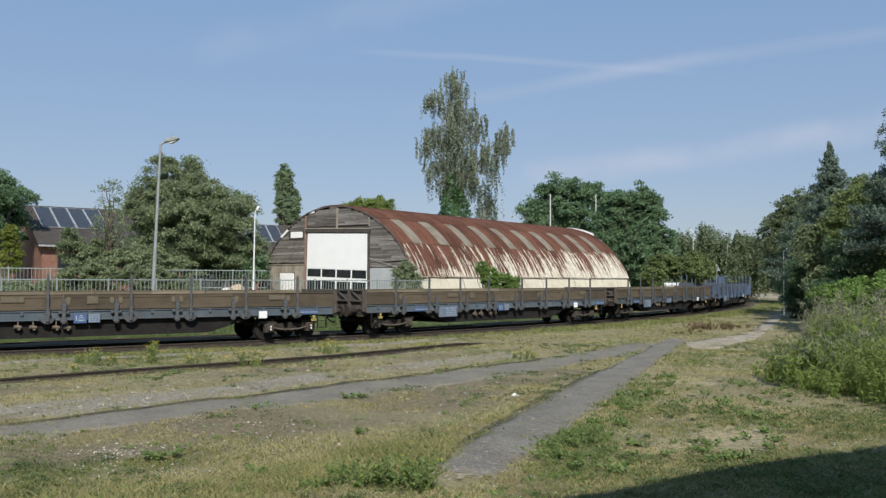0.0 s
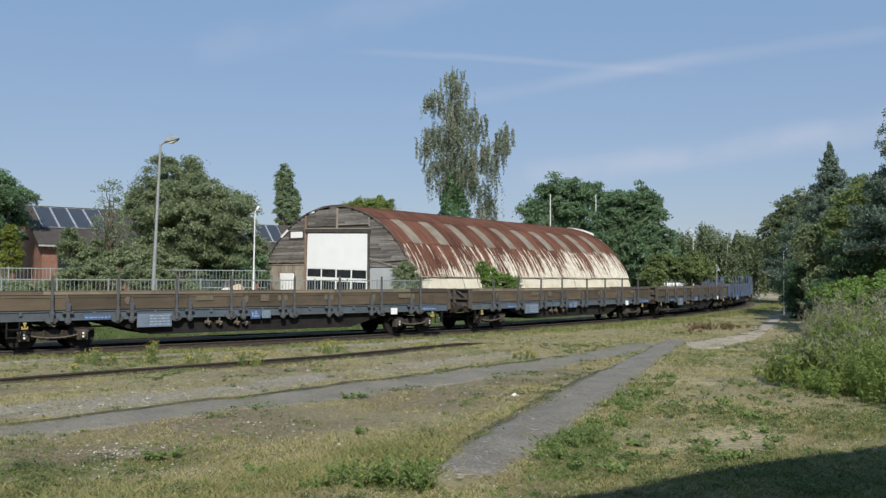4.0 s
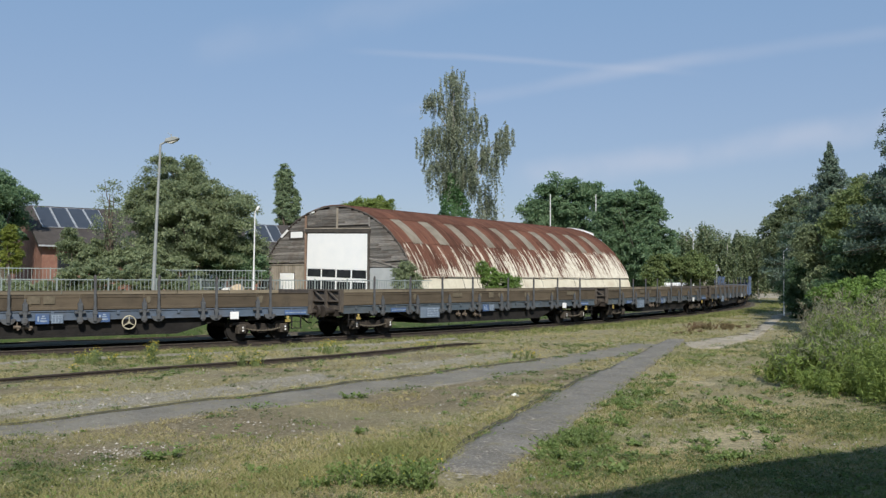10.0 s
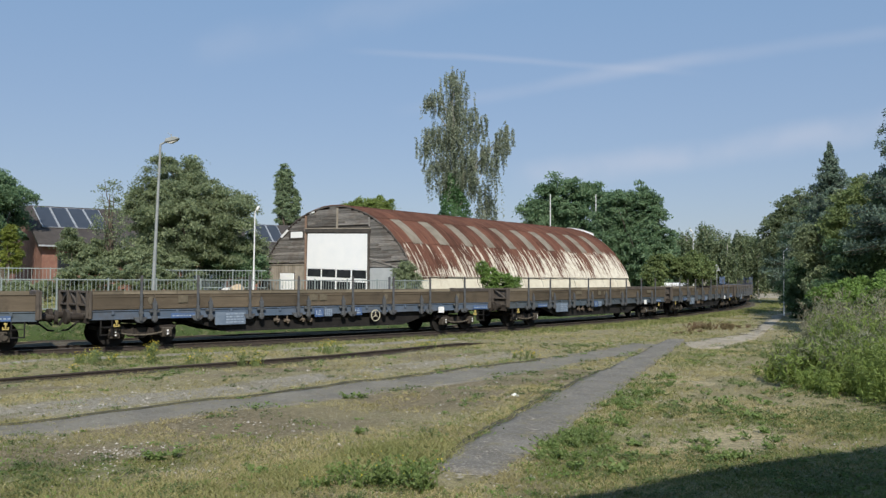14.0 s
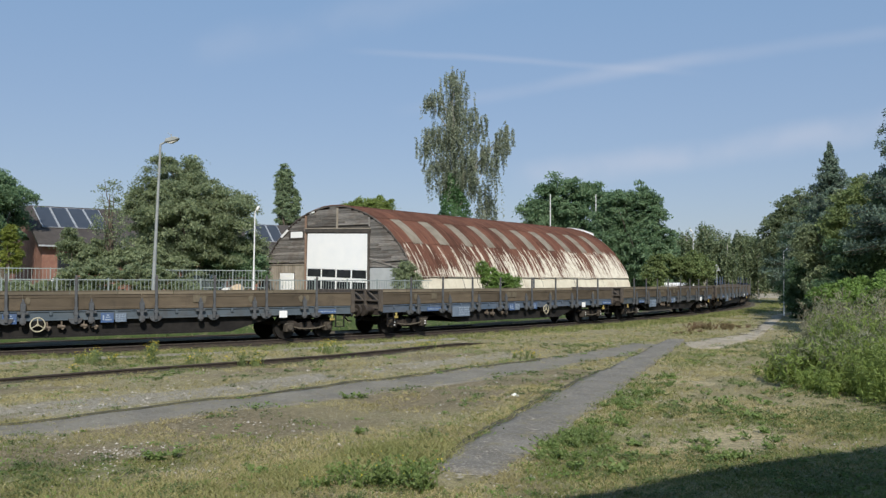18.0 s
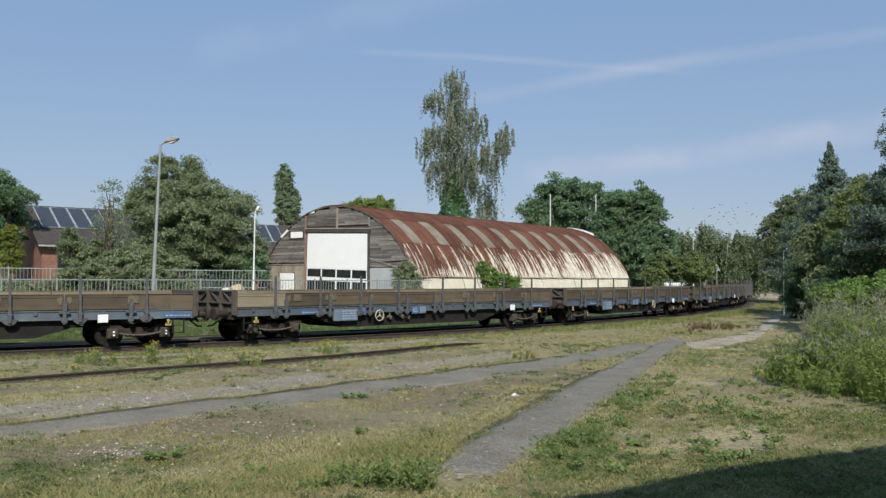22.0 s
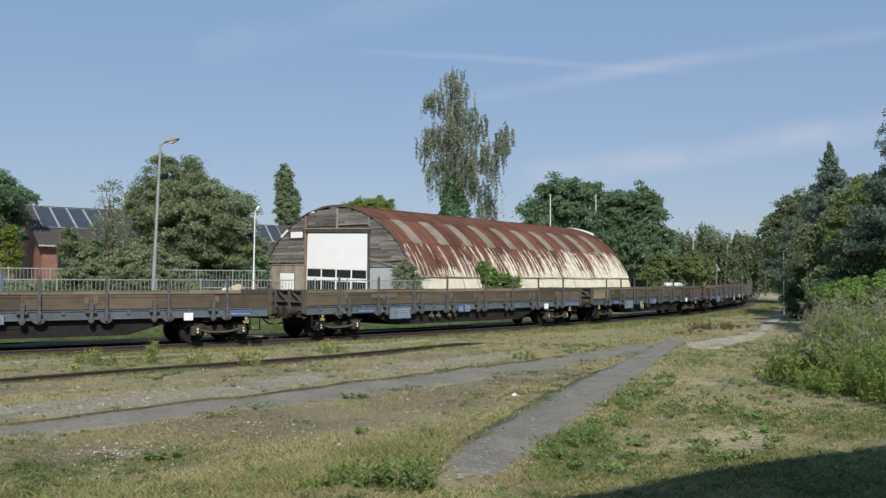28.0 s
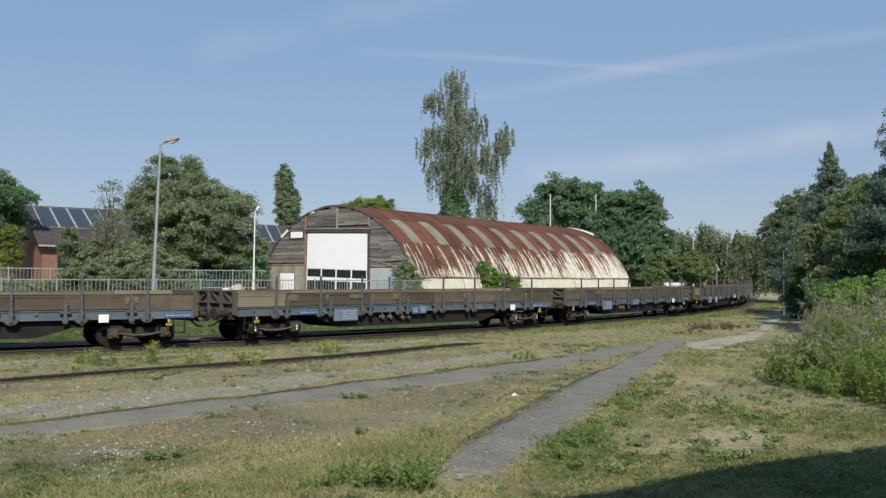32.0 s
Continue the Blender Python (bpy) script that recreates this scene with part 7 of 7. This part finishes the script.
# ---------------------------------------------------------------- tall weeds before the lane-side trees
def weeds(name, spots, label, leaf, per, high, lean, size, seed, flower=None, longer=2.2, upright=0.0, bloom=0.22, petal=0.03, foot=None):
    """Clumps of stalks that fan out from a common root, with small leaves along them."""
    rng = np.random.default_rng(seed)
    o = np.array([spots[0][0], spots[0][1], flat_z(spots[0][0], spots[0][1])])
    t = thing(name, pose(*o), label, "weeds")
    st, tops, low, fl = Shape(), [], [], []
    for sx, sy, rad, hh in spots:
        left = int(per * rad * rad)
        while left > 0:
            n = min(left, int(rng.integers(5, 12)))
            left -= n
            a, r = rng.uniform(0, math.tau), rad * math.sqrt(rng.random())
            root = np.array([sx + r * math.cos(a), sy + r * math.sin(a), 0])
            root[2] = flat_z(root[0], root[1])
            tall = high * hh * rng.uniform(0.55, 1.12) * (1.08 - 0.5 * (r / rad) ** 2)
            swing = rng.normal(0, lean * 0.8, 2)
            for k in range(n):
                b = root + np.array([*rng.normal(0, 0.05, 2), 0])
                h = tall * rng.uniform(0.65, 1.05)
                e = b + np.array([*((swing + rng.normal(0, lean * 1.2, 2)) * h), h])
                mid = b + (e - b) * 0.55 + np.array([0, 0, 0.08 * h])
                st.tube(b - o, mid - o, 0.007, 0.005, 4, False).tube(mid - o, e - o, 0.005, 0.002, 4, False)
                m = int(16 * h / max(0.5, 10 * size) + 8)
                u = rng.uniform(0.10, 1.0, m)
                line = np.where((u < 0.55)[:, None], b + (mid - b) * (u / 0.55)[:, None], mid + (e - mid) * ((u - 0.55) / 0.45)[:, None])
                sp = (0.035 + 0.13 * (1 - u)) * min(h, 1.6)
                q = line + rng.normal(0, 1, (m, 3)) * sp[:, None] * np.array([1, 1, 0.6]) - o
                cut = rng.uniform(0.78, 0.95)
                tops.append(q[u >= cut] if foot is not None else q)
                low.append(q[u < cut])
                if flower is not None and rng.random() < bloom:
                    fl.append(e + rng.normal(0, 0.05, (4, 3)) - o)
    tagged(part("stem", st, leaf, t), kind="stuff")
    for q, mat, big in ((tops, leaf, 1.0), (low, foot, 1.25)):
        if mat is not None:
            p = np.concatenate(q)
            tagged(part("leaves", leaf_mesh("leaves", p, np.zeros_like(p), np.full(len(p), size * big), mat, rng, longer, upright), mat, t), kind="stuff")
    if fl:
        p = np.concatenate(fl)
        tagged(part("flowers", leaf_mesh("flowers", p, np.zeros_like(p), np.full(len(p), petal), flower, rng, 1.0), flower, t, "small yellow flowers"), kind="stuff")
    return t


weeds("tall_weeds", [(8.0, 20.4, 0.6, 0.38), (8.4, 19.8, 0.6, 0.46), (8.7, 21.2, 0.8, 0.60), (9.3, 21.8, 0.9, 0.74), (9.4, 20.4, 0.8, 0.72),
                      (10.2, 22.6, 1.0, 0.86), (10.5, 20.8, 1.0, 0.92), (11.4, 22.0, 1.2, 1.0), (11.5, 24.0, 1.2, 1.0), (12.4, 26.5, 1.4, 1.0)],
      "tall grey-green weeds in a dense clump beside the path", M["leaf_sage"], 95, 1.95, 0.17, 0.036, 41, None, 4.2, 1.3, 0.22, 0.03, M["leaf_weed"])
weeds("withered_mugwort", [(11.6, 24.6, 0.9, 0.95), (12.6, 25.6, 1.1, 1.05), (13.6, 27.2, 1.3, 1.15), (12.4, 27.6, 1.0, 1.0), (11.3, 25.8, 0.7, 0.8), (13.0, 24.4, 1.0, 1.0)],
      "grey-brown withered weeds with feathery tops", M["leaf_plume"], 85, 2.05, 0.17, 0.033, 48, None, 4.6, 1.5)
weeds("leafy_undergrowth", [(8.6, 22.6, 0.5, 0.50), (8.2, 19.4, 0.5, 0.42), (8.7, 18.7, 0.6, 0.62), (9.0, 17.8, 0.55, 0.70), (9.5, 19.2, 0.7, 0.95), (8.9, 17.0, 0.5, 0.62), (9.7, 18.1, 0.7, 1.0), (10.4, 19.0, 0.8, 1.2), (10.2, 17.5, 0.7, 0.95), (9.5, 16.6, 0.5, 0.7)],
      "bright leafy undergrowth at the foot of the tall weeds", M["leaf_weed"], 210, 1.36, 0.22, 0.038, 42, None, 2.4)
weeds("withered_dock", [(13.0, 44.2, 0.8, 0.9), (14.3, 45.4, 0.9, 1.0), (15.2, 46.2, 0.8, 0.7), (13.6, 43.6, 0.8, 0.7), (11.9, 42.0, 0.6, 0.6), (10.9, 39.6, 0.45, 0.45)],
      "rust-brown withered dock beside the track", M["leaf_rust"], 110, 0.42, 0.3, 0.036, 43)
weeds("flowering_weeds", [(-8.6, 25.6, 0.5, 1.0), (-10.0, 25.2, 0.6, 0.8), (-6.9, 25.0, 0.4, 0.9), (-5.6, 24.9, 0.5, 0.8), (-3.7, 28.9, 0.5, 0.8), (-9.3, 21.8, 0.3, 0.6), (2.6, 27.6, 0.4, 0.7), (-0.5, 31.0, 0.4, 0.6)],
      "yellow-flowering weeds beside the rusty rail", M["leaf_olive"], 210, 0.58, 0.2, 0.026, 44, M["flower"], 2.2, 0.0, 0.75, 0.026)
weeds("leafy_weeds", [(-0.85, 10.55, 0.38, 1.0), (-0.45, 10.75, 0.34, 1.0), (-0.2, 10.45, 0.3, 0.8), (-1.25, 10.2, 0.3, 0.6)],
      "leafy weeds at the end of the footpath", M["leaf_foot"], 330, 0.42, 0.5, 0.026, 45, M["flower"], 2.0, 0.0, 0.10, 0.016)
weeds("leafy_weeds", [(1.45, 12.0, 0.40, 0.7), (1.85, 12.9, 0.42, 0.8), (2.2, 13.6, 0.40, 0.8), (2.45, 14.3, 0.36, 0.7), (2.9, 15.3, 0.36, 0.7), (3.6, 17.2, 0.4, 0.8), (4.3, 18.9, 0.36, 0.7), (2.3, 12.4, 0.3, 0.5), (5.6, 22.4, 0.4, 0.6)],
      "green leafy weeds along the footpath", M["leaf_foot"], 300, 0.26, 0.8, 0.028, 46)


# ---------------------------------------------------------------- single herbs in the dry field
def herb_mesh(seed):
    """A low herb: short stalks that lean outwards, each with broad leaves."""
    rng = np.random.default_rng(seed)
    p = []
    stalk = Shape()
    for k in range(int(rng.integers(7, 12))):
        a, ln = rng.uniform(0, math.tau), rng.uniform(0.10, 0.22)
        stalk.tube((0, 0, -0.01), (math.cos(a) * ln * 0.78, math.sin(a) * ln * 0.78, ln * 0.46), 0.004, 0.002, 4, False)
        for u in np.linspace(0.25, 1.0, 7):
            p.append((math.cos(a) * ln * u * 0.8, math.sin(a) * ln * u * 0.8, ln * (1.1 * u - 0.62 * u * u)))
    p = np.array(p) + rng.normal(0, 0.012, (len(p), 3))
    p[:, 2] = np.maximum(p[:, 2], 0.004)
    o = np.tile(np.array([0, 0, 0.7]), (len(p), 1))
    stem = stalk.mesh("stem")
    stem.materials.append(M["leaf_olive"])
    return leaf_mesh("leaves", p, o, np.full(len(p), 0.036), M["leaf_foot"], rng, 1.7, 0.2), stem


def herbs():
    rng = np.random.default_rng(401)
    kinds = [herb_mesh(410 + k) for k in range(6)]
    spots = [(3.83, 18.8, 1.2), (5.6, 17.6, 1.4), (5.5, 15.5, 1.3), (1.75, 11.5, 1.1), (2.25, 11.3, 1.3), (3.1, 12.3, 0.9), (4.1, 12.1, 1.3), (4.0, 13.1, 1.1), (2.9, 13.1, 0.9),
             (6.3, 17.2, 1.2), (-3.87, 11.9, 1.3), (-3.7, 12.1, 1.1), (-1.27, 13.9, 1.1), (-1.96, 18.2, 1.2), (-1.7, 18.4, 1.0), (-2.3, 11.0, 1.0)]
    while len(spots) < 92:
        y = 11.6 * (21.0 / 11.6) ** rng.random()
        x = 0.14 * y + 0.4 + rng.uniform(0, 1) ** 0.9 * 0.24 * y
        if not near(np.array([x]), np.array([y]), FOOT, 0.75)[0]:
            spots.append((x, y, rng.uniform(0.45, 1.0)))
    for i, (x, y, k) in enumerate(spots):
        h = thing("weed", pose(x, y, float(ground_z(np.array([x]), np.array([y]))[0]), 0, 0, rng.uniform(0, 360)) @ Matrix.Scale(k, 4), "low green leafy weed in the dry turf", "weed", "weeds scattered over the turf")
        part("leaves", kinds[i % 6][0], M["leaf_foot"], h)
        part("stem", kinds[i % 6][1], M["leaf_olive"], h)


herbs()


# ---------------------------------------------------------------- grass, one object of stuff for each sort
def grass(name, label, leaf, count, area, size, keep, seed):
    rng = np.random.default_rng(seed)
    x0, x1, y0, y1 = area
    n = int(count)
    # more tufts where the ground lies nearer
    y = y0 * (y1 / y0) ** rng.random(n)
    x = y * rng.uniform(x0, x1, n)
    p = np.stack([x, y, 0 * x], 1)
    k = keep(x, y, rng)
    x, y = x[k], y[k]
    z = ground_z(x, y)
    p = np.stack([x, y, z], 1)
    blades = 5
    p = np.repeat(p, blades, 0)
    m = len(p)
    p[:, :2] += rng.normal(0, size * 0.6, (m, 2))
    far = (p[:, 1] / 14.0) ** 0.5
    h = size * rng.uniform(0.35, 1.2, m) ** 1.2 * np.clip(far, 0.8, 1.6)
    w = size * 0.12 * rng.uniform(0.7, 1.3, m) * np.clip(far, 0.8, 2.2)
    a = rng.uniform(0, math.tau, m)
    d = np.stack([np.cos(a) * w, np.sin(a) * w, 0 * a], 1)
    lean = rng.normal(0, 0.85, (m, 2)) * h[:, None]
    v = np.stack([p - d, p + d, p + np.concatenate([lean, h[:, None]], 1)], 1)
    tagged(new(name, raw_mesh(name, v.reshape(-1, 3), np.arange(3 * m).reshape(m, 3), leaf)), label, "grass", "", "stuff")


def keep_tall(x, y, rng):
    d = np.exp(-(off_line(x, y, [(-4.2, 9.6), (-2.6, 10.3), (-1.4, 11.0), (-0.3, 12.6)]) / 0.75) ** 2)
    return ~bare(x, y, rng) & (d * (0.55 + 0.45 * patch(x, y, 2.0, 69)) > rng.random(len(x))) & (y < 14) & ((x < -1.5) | (y > 11.2))


def keep_rank(x, y, rng):
    w, s = from_line(x, y)
    d = (0.12 + 0.88 * step(8, 26, s)) * np.exp(-((w + 2.9 + 0.012 * s) / 0.9) ** 2) * step(-30, -20, s) * (0.6 + 0.4 * step(0, 15, s)) * (1 - step(78, 90, s)) * (w < -1.6)
    return (d * (0.75 + 0.5 * patch(x, y, 0.9, 75)) > rng.random(len(x))) & ~near(x, y, LANE, 0.5) & ~near(x, y, FOOT, 0.4)


def keep_bank(x, y, rng):
    w, s = from_line(x, y)
    edge = 4.15 - 0.80 * step(2, 16, s)
    return (w > edge - 0.15) & (w < 7.0) & (s > -26) & (s < 60) & (0.55 + 0.5 * patch(x, y, 1.2, 83) > rng.random(len(x)))


def straw_litter(count, seed):
    """Loose dead stalks and clippings lying on the ground."""
    rng = np.random.default_rng(seed)
    y = 8.8 * (30 / 8.8) ** rng.random(count)
    x = y * rng.uniform(-0.56, 0.56, count)
    k = ~bare(x, y, rng, 0.25) & (0.55 + 0.4 * patch(x, y, 1.9, 71) > rng.random(count))
    x, y = x[k], y[k]
    n = len(x)
    a = rng.uniform(0, math.tau, n)
    ln = rng.uniform(0.015, 0.07, n)
    w = rng.uniform(0.002, 0.006, n) * np.clip((y / 12) ** 0.5, 0.8, 1.6)
    c = np.stack([x, y, ground_z(x, y) + rng.uniform(0.004, 0.02, n)], 1)
    d = np.stack([np.cos(a) * ln, np.sin(a) * ln, rng.normal(0, 0.15, n) * ln], 1)
    e = np.stack([-np.sin(a) * w, np.cos(a) * w, 0 * a], 1)
    v = np.stack([c - d - e, c - d + e, c + d], 1)
    tagged(new("straw_litter", raw_mesh("straw_litter", v.reshape(-1, 3), np.arange(3 * n).reshape(n, 3), M["straw"])), "dead stalks and clippings strewn on the ground", "straw", "", "stuff")


def rosettes(name, label, leaf, count, size, seed, share):
    """Low plants that lie flat on the ground in clumps of broad leaves."""
    rng = np.random.default_rng(seed)
    y = 8.8 * (34 / 8.8) ** rng.random(count)
    x = y * rng.uniform(-0.58, 0.60, count)
    k = ~bare(x, y, rng, 0.0) & (share(x, y) > rng.random(count))
    x, y = x[k], y[k]
    r = rng.uniform(0.04, 0.19, len(x)) * rng.uniform(0.6, 1.4, len(x))
    n = 30
    a = rng.uniform(0, math.tau, (len(x), n))
    q = r[:, None] * np.sqrt(rng.random((len(x), n)))
    px, py = x[:, None] + q * np.cos(a) * 1.3, y[:, None] + q * np.sin(a)
    px, py = px.ravel(), py.ravel()
    hz = rng.random(len(px)) * np.repeat(0.015 + 0.32 * r, n)
    p = np.stack([px, py, ground_z(px, py) + 0.008 + hz], 1)
    o = np.tile(np.array([0, 0, 1.1]), (len(p), 1))
    tagged(new(name, leaf_mesh(name, p, o, np.full(len(p), size) * np.clip((p[:, 1] / 14) ** 0.5, 0.9, 1.4), leaf, rng, 1.5, 0.0, 1.0)), label, "weeds", "", "stuff")


def bare(x, y, rng, keep=0.08):
    """True where nothing but odd tufts grow."""
    w, s = from_line(x, y)
    b = near(x, y, LANE, 0.50) | near(x, y, FOOT, 0.33) | near(x, y, TROD, 0.35) | ((w > -1.6) & (w < 4.1))
    b |= gravel_share(x, y) * 1.4 > rng.random(len(x))
    return b & (rng.random(len(x)) > keep)


def keep_dry(x, y, rng):
    g = 0.34 * patch(x, y, 0.8, 51) + 0.30 * patch(x, y, 2.4, 52) + 0.34 + 0.10 * dry_spots(x, y) - 0.44 * earth_share(x, y)
    straw = np.exp(-(off_line(x, y, [(-2.2, 10.6), (-0.5, 12.3), (0.5, 15.2), (2.2, 19.5)]) / 0.7) ** 2)
    return ~bare(x, y, rng) & (g + 0.6 * straw > rng.random(len(x))) & (y < 75)


def keep_green(x, y, rng):
    return ~bare(x, y, rng) & (green_share(x, y) * 0.85 - 0.12 - 0.55 * (from_line(x, y)[0] > 2.3) > rng.random(len(x)))


def clover_share(x, y):
    """Dark clumps, most of them in the field beside the footpath and in the shade."""
    g = 0.06 + 0.34 * patch(x, y, 1.1, 57) + 0.36 * patch(x, y, 3.4, 58)
    g += 0.5 * np.exp(-((x - 7.0) / 1.8) ** 2 - ((y - 15.0) / 1.5) ** 2)
    g += 0.22 * (x > 1.0 + 0.1 * y) + 0.30 * ((x > 1.0) & (y < 12.0 + 0.25 * (x - 2)))
    g += 0.45 * np.exp(-((x + 5.1) / 0.6) ** 2 - ((y - 11.3) / 0.55) ** 2) + 0.4 * np.exp(-((x + 3.75) / 0.45) ** 2 - ((y - 11.7) / 0.4) ** 2) - 0.12 * earth_share(x, y)
    return g - 0.25 * dry_spots(x, y) - 0.2 * np.exp(-(off_line(x, y, VERGE) / 0.7) ** 2) - 0.12 * (x < 0)


def verge_share(x, y):
    return 0.62 * np.exp(-(off_line(x, y, VERGE) / 0.30) ** 2) * (0.5 + 0.8 * patch(x, y, 1.8, 66)) + 0.03 + 0.12 * patch(x, y, 1.5, 67)


grass("dry_grass", "short straw-coloured dry grass", M["grass_dry"], 150000, (-0.56, 0.56, 8.8, 70.0), 0.050, keep_dry, 61)
grass("green_grass", "short patchy green grass", M["grass_green"], 130000, (-0.56, 0.56, 8.8, 80.0), 0.055, keep_green, 62)
rosettes("clover", "dark green clover and low weeds in patches", M["leaf_clover"], 11000, 0.028, 63, clover_share)
rosettes("verge_weeds", "fresh green low weeds beside the footpath", M["leaf_bright"], 8000, 0.027, 64, verge_share)
straw_litter(110000, 72)
grass("tall_grass", "longer pale yellow-green grass beside the footpath", M["grass_pale"], 24000, (-0.5, 0.1, 9.0, 14.0), 0.085, keep_tall, 73)
grass("rank_grass", "rank yellow-green grass beside the track", M["grass_pale"], 90000, (-0.56, 0.42, 20.0, 105.0), 0.10, keep_rank, 76)
grass("rank_grass", "fresh green grass beside the track", M["grass_green"], 100000, (-0.56, 0.42, 20.0, 105.0), 0.10, keep_rank, 77)

grass("bank_grass", "unmown green grass on the bank behind the track", M["grass_bank"], 60000, (-0.60, 0.42, 27.0, 85.0), 0.09, keep_bank, 84)


# ---------------------------------------------------------------- a flock of birds far off
def bird_meshes():
    body = Shape().tube((-0.14, 0, 0), (0.0, 0, 0.012), 0.012, 0.045, 8).tube((0.0, 0, 0.012), (0.11, 0, 0.02), 0.045, 0.022, 8).tube((0.11, 0, 0.02), (0.16, 0, 0.016), 0.022, 0.003, 8)
    tail = Shape().prism([(-0.24, -0.004), (-0.24, 0.004), (-0.12, 0.006), (-0.12, -0.006)], -0.03, 0.03)
    out = [("body", body), ("tail", tail)]
    for sg in (-1, 1):
        v = []
        for x, y, z in ((-0.06, 0.03, 0.02), (0.07, 0.03, 0.03), (0.05, 0.14, 0.10), (-0.08, 0.15, 0.09), (-0.05, 0.27, 0.13)):
            v += [(x, sg * y, z), (x, sg * y, z + 0.012)]
        out.append(("wing", Shape().add(v, [(0, 2, 4, 6), (1, 7, 5, 3), (6, 4, 8), (7, 9, 5), (0, 1, 3, 2), (2, 3, 5, 4), (4, 5, 9, 8), (8, 9, 7, 6), (6, 7, 1, 0)])))
    made = []
    for name, sh in out:
        me = sh.mesh(name)
        me.transform(Matrix.Scale(0.75, 4))
        me.materials.append(M["bird"])
        made.append((name, me))
    return made


BIRD = bird_meshes()
bird_rng = np.random.default_rng(55)
FLOCK = []
for i in range(30):
    b = thing("bird", pose(28.6, 150.0, 0.3), "small dark bird flying in a loose flock", "bird", "flock of birds")
    for name, me in BIRD:
        part(name, me, None, b)
    FLOCK.append((b, bird_rng.normal(0, 1, 3) * (1.9, 3.0, 0.9), bird_rng.uniform(-8, 8)))


def fly():
    """From the ground behind the trees, across the open sky, down behind the next trees."""
    way = ((0.0, 28.6, 0.4, 10), (18.6, 28.6, 0.4, 10), (19.4, 29.4, 7.0, -35), (20.2, 32.0, 11.0, -14), (21.0, 39.6, 12.2, -4), (22.0, 48.5, 13.4, -3),
           (22.6, 54.2, 13.0, 4), (23.3, 61.5, 9.5, 12), (24.2, 66.0, 4.0, 20), (24.7, 67.5, 0.4, 5), (32.0, 67.5, 0.4, 5))
    for b, o, roll in FLOCK:
        rows = []
        for t, x, z, tip in way:
            px, py = x + o[0], 150.0 + o[1]
            up = z + (o[2] if z > 3 else 0.0)
            if z < 1:
                up = flat_z(px, py) + 0.05
            rows.append((t, pose(px, py, up, roll if z > 3 else 0, tip if z > 3 else 0, 0)))
        walk(b, rows)


motions()
